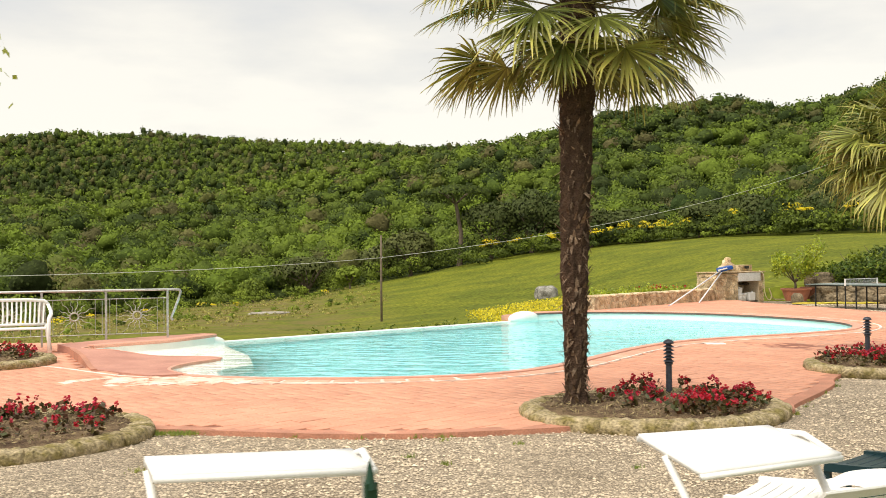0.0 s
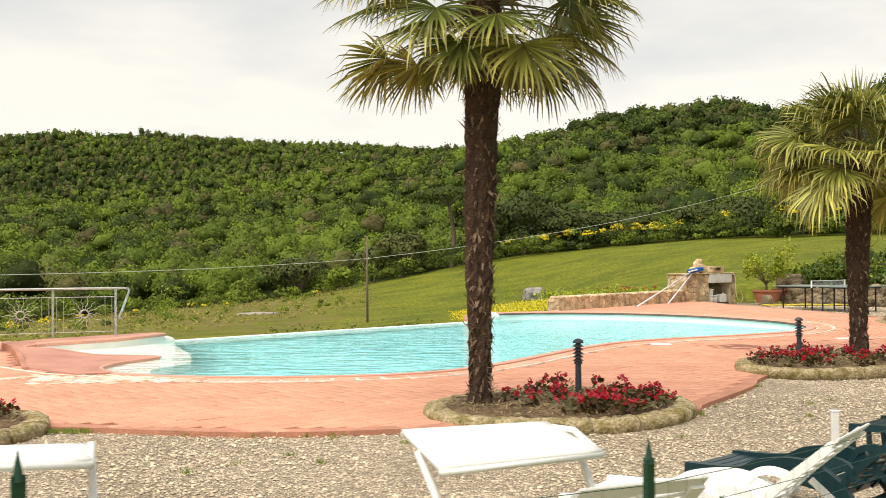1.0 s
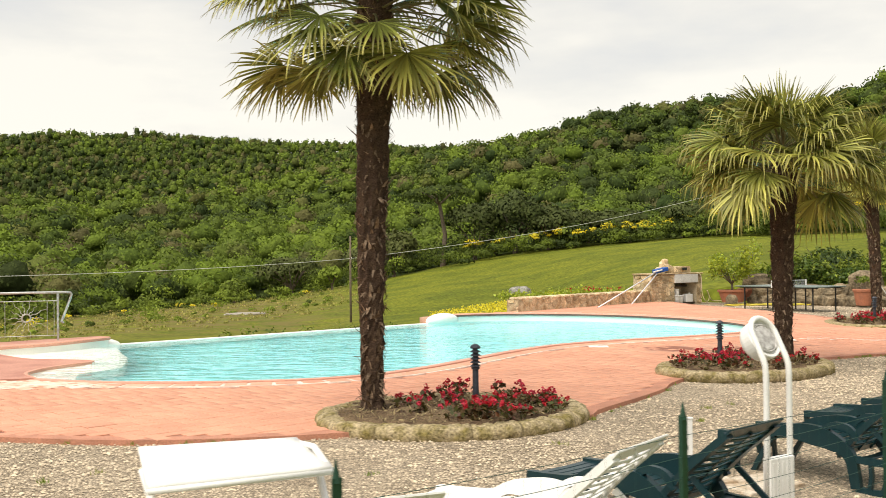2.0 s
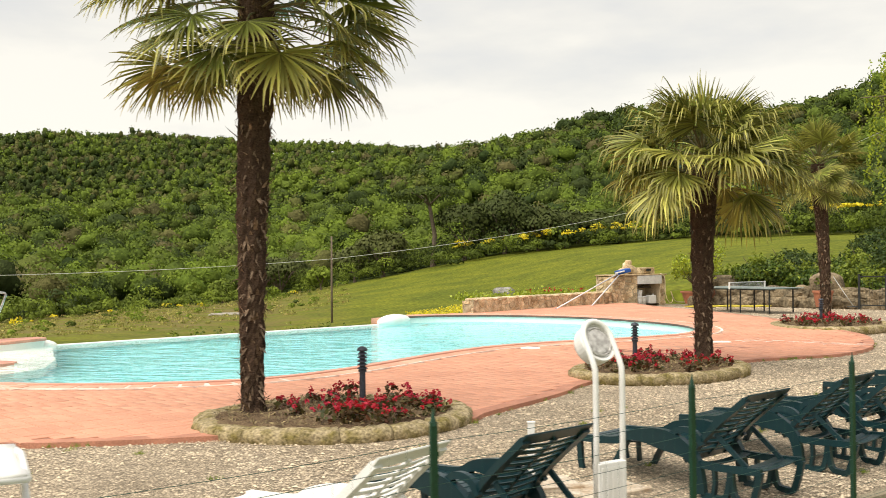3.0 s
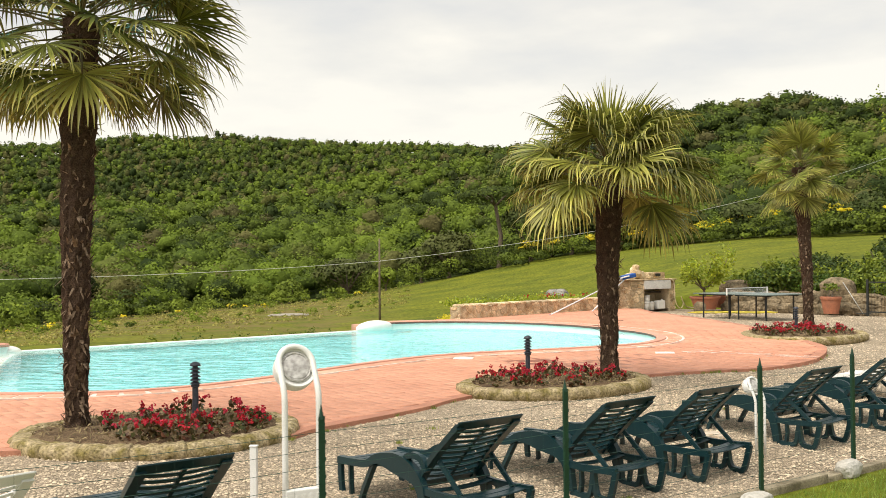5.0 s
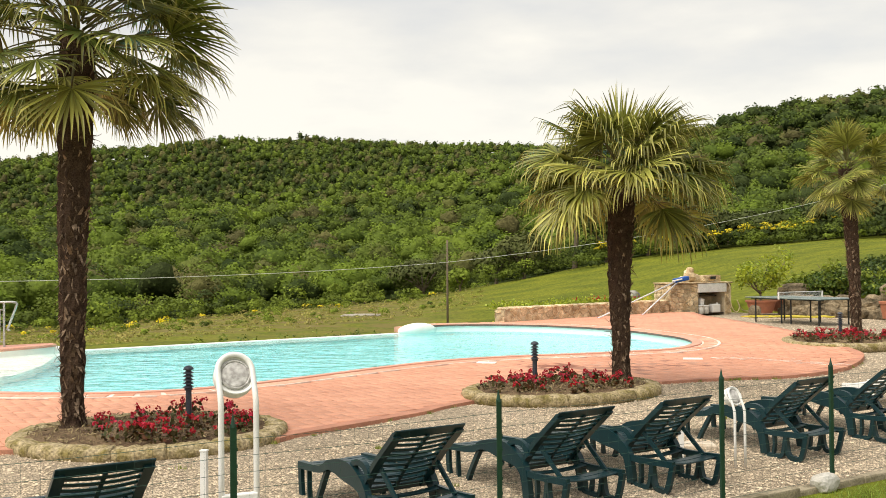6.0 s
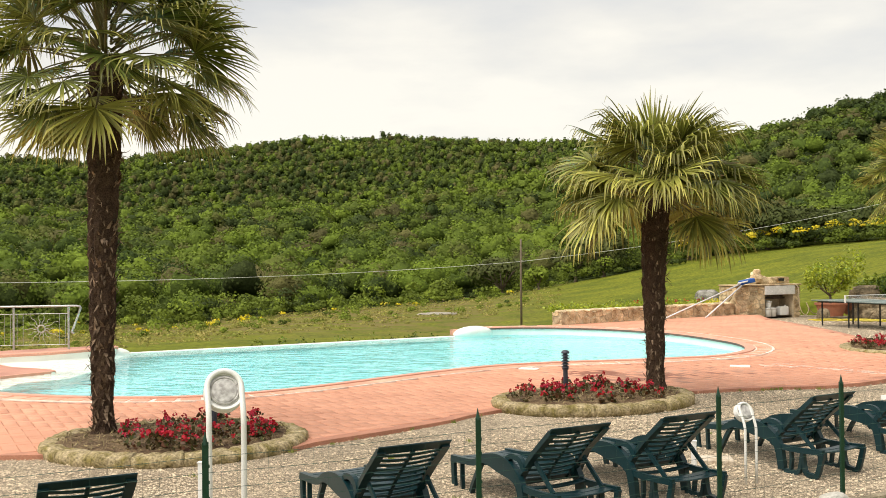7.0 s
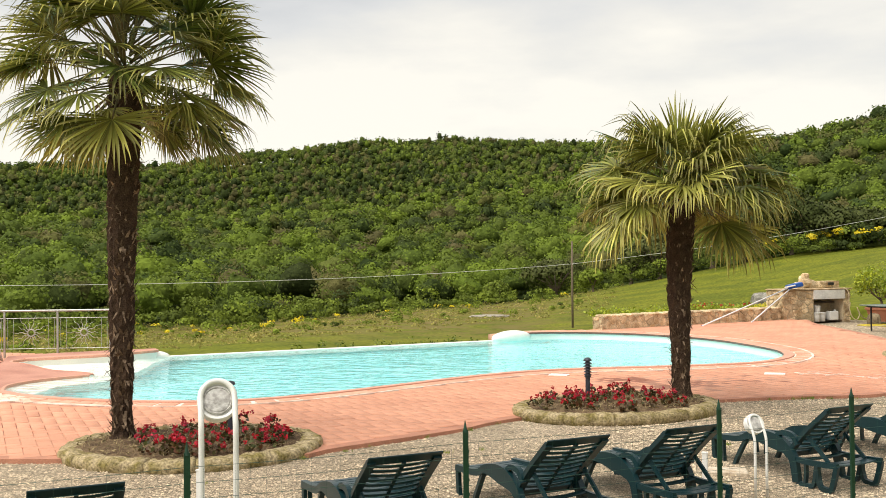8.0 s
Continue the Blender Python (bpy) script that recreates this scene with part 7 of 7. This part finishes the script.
# ---- single trees that stand out ----
def lone_tree(name, x, y, trunk_h, radius, crown_h, quads, leaf, tint, mat, label, seed, lumps=9, lift=0.0, category="tree"):
    z = float(ground_z(np.array([x]), np.array([y]))[0]) + lift
    rg = np.random.default_rng(seed)
    ob = thing(name, pose(x, y, z), label, category)
    rr = random.Random(seed)
    bm = bmesh.new()
    fork = Vector((rr.uniform(-0.1, 0.1) * trunk_h, rr.uniform(-0.1, 0.1) * trunk_h, trunk_h))
    w = 0.05 * radius + 0.05
    tube(bm, [(0, 0, -0.3), fork * 0.5 + Vector((0.06 * trunk_h, 0, 0)), fork], [w * 1.5, w, w * 0.8], 9)
    part("trunk", bm, m_bark, ob, "grey-brown trunk")
    for k in range(7):
        bm = bmesh.new()
        a = 2 * math.pi * k / 7 + rr.uniform(-0.3, 0.3)
        e = fork + Vector((math.cos(a) * radius * 0.65, math.sin(a) * radius * 0.65, crown_h * rr.uniform(0.25, 0.7)))
        tube(bm, [fork * 0.97, fork.lerp(e, 0.5) + Vector((0, 0, 0.06 * crown_h)), e], [w * 0.55, w * 0.35, w * 0.1], 6)
        part("limb", bm, m_bark, ob)
    zero = np.zeros(1)
    v, f, t, nn = clump_trees(rg, zero + fork.x, zero + fork.y, zero + trunk_h * 0.9 - (0.2 * crown_h if trunk_h < 1.5 else 0), np.array([radius]), np.array([crown_h]), quads, np.array([tint]), leaf, lumps, True)
    t = np.clip(t + np.repeat(rg.normal(0, 0.15, len(t) // 4), 4), -0.1, 1.2)
    arrays("crown", v, f, mat, ob, tint=t, normals=nn)
    return ob


m_holm = foliage("holm_oak_leaves", (0.056, 0.074, 0.02), (0.10, 0.11, 0.032), 0.6, 0.15, spec=0.1)
lone_tree("umbrella_pine", -5.2, 157, 10.0, 5.8, 3.8, 3400, 0.26, 0.85, m_scrub, "flat-topped umbrella pine with bare forked trunk", 51, 16)
for k, (x, y, th, r, h, tint) in enumerate(((-12.5, 152, 1.4, 4.3, 7.4, 0.9), (-0.2, 156.5, 1.6, 4.6, 8.0, 0.2), (6.1, 156.5, 1.6, 4.8, 8.4, 0.1), (11.3, 156.2, 1.4, 4.2, 7.4, 0.3), (-28.2, 151, 0.8, 5.2, 6.6, 0.6), (24, 156, 0.6, 4.0, 5.6, 0.2), (31, 150, 0.6, 4.2, 6.0, 0.3), (44, 136, 0.6, 4.0, 6.0, 0.2), (3.0, 161, 1.2, 4.4, 7.6, 0.15), (9.0, 161, 1.2, 4.6, 7.8, 0.1), (15.5, 158, 0.9, 4.2, 6.6, 0.35), (-17.5, 156, 1.0, 4.0, 6.4, 0.7), (20, 158, 0.8, 3.8, 6.0, 0.3), (37, 146, 0.6, 4.2, 6.4, 0.3))):
    lone_tree("holm_oak", x, y, th, r, h, 3600, 0.27, tint, m_holm, "dense dark evergreen oak at the meadow edge", 60 + k)
for k, (x, y, th, r, h, tint) in enumerate(((42.5, 160, 0.9, 4.6, 9.5, -0.1), (18.5, 168, 0.8, 3.6, 6.5, 0.0), (-33, 136, 0.5, 1.9, 3.6, 0.35), (-43, 146, 0.6, 3.6, 6.0, 0.1), (-60, 144, 0.6, 3.4, 5.6, 0.15), (-20, 140, 0.5, 1.8, 3.6, 0.1))):
    lone_tree("young_oak", x, y, th, r, h, 1600, 0.24, tint, m_scrub, "bright green young broadleaf tree", 80 + k)


def willow(x, y, seed):
    """Weeping tree: arching limbs with long hanging leafy strands."""
    z = float(ground_z(np.array([x]), np.array([y]))[0])
    ob = thing("weeping_willow", pose(x, y, z), "weeping willow with long hanging pale green strands", "tree")
    rr = random.Random(seed)
    bm = bmesh.new()
    tube(bm, [(0, 0, -0.3), (0.1, 0, 2.5), (0, 0.1, 5.0)], [0.3, 0.22, 0.16], 10)
    part("trunk", bm, m_bark, ob)
    cv, ct = [], []
    for k in range(20):
        bm = bmesh.new()
        a, reach, top = rr.uniform(0, 6.283), rr.uniform(1.0, 3.2), rr.uniform(6.5, 8.6)
        end = Vector((math.cos(a) * reach, math.sin(a) * reach, top))
        tube(bm, [(0, 0.1, 4.6), (end.x * 0.5, end.y * 0.5, top), end], [0.08, 0.05, 0.015], 6)
        part("limb", bm, m_bark, ob)
        for s in range(14):
            f = rr.uniform(0.35, 1)
            p = Vector((end.x * f, end.y * f, top)) + Vector((rr.gauss(0, 0.35), rr.gauss(0, 0.35), rr.gauss(0, 0.2)))
            ln = rr.uniform(1.8, 5.2)
            n = int(ln / 0.07)
            for i in range(n):
                cv.append((p.x + rr.gauss(0, 0.05) + 0.15 * math.sin(i * 0.09 + s), p.y + rr.gauss(0, 0.05), p.z - i * 0.07))
                ct.append(rr.random())
    cv = np.array(cv)
    rg = np.random.default_rng(seed)
    v, f = quads_at(cv, rg.normal(size=cv.shape) * [1, 1, 0.3], rg.uniform(0.035, 0.06, len(cv)), rg, 1.3)
    arrays("hanging_foliage", v, f, m_lemon, ob, "pale green hanging strands", tint=np.repeat(ct, 4))


willow(21.6, 36.0, 4)
lone_tree("garden_tree", -2.75, 4.7, 2.5, 2.03, 1.45, 3000, 0.032, -0.3, m_lemon, "bright green leafy garden tree", 99, 12, 0.25)

# small plants along the outside of the overflow wall
rr = random.Random(77)
for k in range(20):
    t = rr.uniform(0.45, 1.05)
    x, y = -3.5 + 6.0 * t - 0.9 - rr.uniform(0, 0.8), 18.95 + 6.15 * t + 1.2 + rr.uniform(0, 0.9)
    z = float(ground_z(np.array([x]), np.array([y]))[0])
    h = rr.uniform(0.6, 0.9) + max(0, -0.75 - z)
    shrub("small_shrub", x, y, z - 0.05, rr.uniform(0.2, 0.34), h, 90, 0.04, rr.uniform(0.1, 0.8), m_laurel, "small dark green shrub below the overflow wall", "shrub", 3, 200 + k, "shrubs below the pool")
# yellow-green flowering strip in the meadow
rg = np.random.default_rng(5)
k = 4200
az, r = rg.uniform(-6.0, 1.5, k), rg.uniform(44, 68, k)
r = r + (az + 2) * 2.0
x, y = EYE[0] + r * np.sin(np.radians(az)), EYE[1] + r * np.cos(np.radians(az))
c = np.stack([x, y, ground_z(x, y) + rg.uniform(0.05, 0.5, k)], -1)
v, f = quads_at(c, rg.normal(size=(k, 3)) + [0, -0.6, 0.6], rg.uniform(0.03, 0.07, k), rg)
strip = arrays("meadow_flowers", v, f, m_broom, tint=np.repeat(rg.random(k), 4))
tagged(strip, "yellow wild flowers in the meadow grass", "flowers", kind="stuff")


# ---- bricks of the deck, last: herringbone set slantwise ----
BL, BW, GAP = 0.32, 0.16, 0.010
turn = radians(-44)
ct, st = math.cos(turn), math.sin(turn)
U, V = np.meshgrid(np.arange(-190, 190), np.arange(-190, 290), indexing="ij")
kind = (U - V) % 4
lying = kind == 0
upright = kind == 2
bu = np.concatenate([(U[lying] + 1.0) * BW, (U[upright] + 0.5) * BW])
bv = np.concatenate([(V[lying] + 0.5) * BW, V[upright] * BW])
quarter = np.concatenate([np.zeros(lying.sum(), bool), np.ones(upright.sum(), bool)])
bx, by = bu * ct - bv * st, bu * st + bv * ct
ok = (bx > -11) & (bx < 13) & (by > 8) & (by < 34)
bx, by, quarter = bx[ok], by[ok], quarter[ok]
ok = np.ones(len(bx), bool)
for su in (-1, 1):
    for sv in (-1, 1):
        cu = np.where(quarter, BW, BL) / 2 * su * 0.5
        cv = np.where(quarter, BL, BW) / 2 * sv * 0.5
        px, py = bx + cu * ct - cv * st, by + cu * st + cv * ct
        ok &= inside_many(px, py, DECK) & ~inside_many(px, py, RAISED)
bx, by, quarter = bx[ok], by[ok], quarter[ok]
seg = np.array([tuple(p) for p in resample(SHORE, 0.15)])
near = np.full(len(bx), 9.0)
for k in range(0, len(bx), 2000):
    near[k:k + 2000] = np.hypot(bx[k:k + 2000, None] - seg[:, 0], by[k:k + 2000, None] - seg[:, 1]).min(1)
ok = near > 0.56
bx, by, quarter = bx[ok], by[ok], quarter[ok]
from_edge = np.full(len(bx), 9.0)
seg = np.array([tuple(p) for p in resample(EDGE_LINE, 0.15)])
for k in range(0, len(bx), 2000):
    from_edge[k:k + 2000] = np.hypot(bx[k:k + 2000, None] - seg[:, 0], by[k:k + 2000, None] - seg[:, 1]).min(1)
ok = from_edge > 0.15
bx, by, quarter = bx[ok], by[ok], quarter[ok]
rg = np.random.default_rng(9)
bz = deck_z(bx, by) + rg.normal(0, 0.0012, len(bx))
hl, hw, c = BL / 2 - GAP / 2, BW / 2 - GAP / 2, 0.004
shape = np.array([(-hl, -hw, -0.03), (hl, -hw, -0.03), (hl, hw, -0.03), (-hl, hw, -0.03), (-hl, -hw, -c), (hl, -hw, -c), (hl, hw, -c), (-hl, hw, -c), (-hl + c, -hw + c, 0), (hl - c, -hw + c, 0), (hl - c, hw - c, 0), (-hl + c, hw - c, 0)])
quad = np.array([(0, 1, 5, 4), (1, 2, 6, 5), (2, 3, 7, 6), (3, 0, 4, 7), (4, 5, 9, 8), (5, 6, 10, 9), (6, 7, 11, 10), (7, 4, 8, 11), (8, 9, 10, 11)])
turned = np.stack([shape[:, 0] * ct - shape[:, 1] * st, shape[:, 0] * st + shape[:, 1] * ct, shape[:, 2]], -1)
across = np.stack([-turned[:, 1], turned[:, 0], turned[:, 2]], -1)
single = (bx > -1.2) & (bx < 3.4) & (by < 10.35)
pick = np.nonzero(single)[0][:300]
brick_mesh = []
for way in (turned, across):
    me = bpy.data.meshes.new("brick")
    me.from_pydata(way.tolist(), [], quad.tolist())
    me.update()
    me.materials.append(m_tile)
    brick_mesh.append(me)
for k in pick:
    ob = new("brick", brick_mesh[int(quarter[k])])
    ob.parent = deck
    ob.location = (bx[k], by[k], bz[k])
rest = np.ones(len(bx), bool)
rest[pick] = False
v = np.where(quarter[rest][:, None, None], across[None], turned[None]) + np.stack([bx[rest], by[rest], bz[rest]], -1)[:, None, :]
n = rest.sum()
joined = arrays("brick_paving", v.reshape(-1, 3), (quad[None] + (np.arange(n) * 12)[:, None, None]).reshape(-1, 4), m_tile, deck)
tagged(joined, kind="stuff")

# course of washed bricks along the shore, set across
line = resample(SHORE, 0.31)[:-3]
shared = {}
for k, (a, b) in enumerate(zip(line, line[1:])):
    d = (b - a).normalized()
    out = Vector((d.y, -d.x))
    p = (a + b) / 2 + out * 0.325
    z = float(deck_z(p.x, p.y))
    ln = round((b - a).length * 0.5 - 0.012, 3)
    if ln not in shared:
        me = bpy.data.meshes.new("coping_brick")
        l2, w2 = ln - 0.004, 0.14
        me.from_pydata([(-l2, -w2, -0.03), (l2, -w2, -0.03), (l2, w2, -0.03), (-l2, w2, -0.03), (-l2, -w2, 0.0), (l2, -w2, 0.0), (l2, w2, 0.0), (-l2, w2, 0.0), (-l2 + 0.006, -w2 + 0.006, 0.006), (l2 - 0.006, -w2 + 0.006, 0.006), (l2 - 0.006, w2 - 0.006, 0.006), (-l2 + 0.006, w2 - 0.006, 0.006)], [], quad.tolist())
        me.update()
        me.materials.append(m_coping)
        shared[ln] = me
    ob = new("coping_brick", shared[ln])
    ob.parent = deck
    ob.matrix_world = pose(p.x, p.y, z, 0, 0, math.degrees(math.atan2(d.y, d.x)))
bm = bmesh.new()
ribbon(bm, resample(SHORE, 0.2)[:-4], 0.15, 0.52, -0.004, deck_z, thick=0.02)
part("joint_bed", bm, m_lime, deck, "pale mortar bed")
bm = bmesh.new()
ribbon(bm, resample(SHORE, 0.2)[:-4], 0.468, 0.512, 0.0045, deck_z, thick=0.02)
part("mortar_line", bm, m_lime, deck, "white mortar line along the coping")

# bleached patch and two white lids in the deck
bm = bmesh.new()
rr = random.Random(12)
for k in range(130):
    x, y = -2.0 + rr.gauss(0.1, 0.6), 12.42 + rr.gauss(0, 0.22)
    if not inside(x, y, DECK) or inside(x, y, RAISED):
        continue
    l2, w2 = rr.uniform(0.10, 0.13), rr.uniform(0.055, 0.062)
    box(bm, -l2, l2, -w2, w2, -0.01, 0.003 + 0.00006 * k, 0.0, pose(x, y, 0.0, 0, 0, -44 + rr.choice([0, 90, 3])))
tagged(part("bleached_bricks", bm, m_bleach, deck, "bleached pale patch of bricks"), kind="stuff")
bm = bmesh.new()
for k in range(46):
    t = rr.random()
    x, y = 9.9 + 1.9 * t + rr.gauss(0, 0.12), 18.75 + 0.2 * t - 1.0 * t * t + rr.gauss(0, 0.12)
    if not inside(x, y, DECK):
        continue
    z = float(deck_z(x, y))
    box(bm, -rr.uniform(0.05, 0.16), rr.uniform(0.05, 0.16), -0.005, 0.005, -0.004, 0.003 + 0.0001 * k, 0.0, pose(x, y, z, 0, 0, -44 + rr.choice([0, 0, 0, 90])))
tagged(part("lime_streaks", bm, m_lime, deck, "pale limescale along the joints"), kind="stuff")
for x, y in ((9.55, 18.55), (6.0, 17.55)):
    bm = bmesh.new()
    box(bm, -0.17, 0.17, -0.11, 0.11, -0.01, 0.012, 0.004)
    part("skimmer_lid", bm, m_white_rim, deck, "white square skimmer lid").location = (x, y, float(deck_z(x, y)))
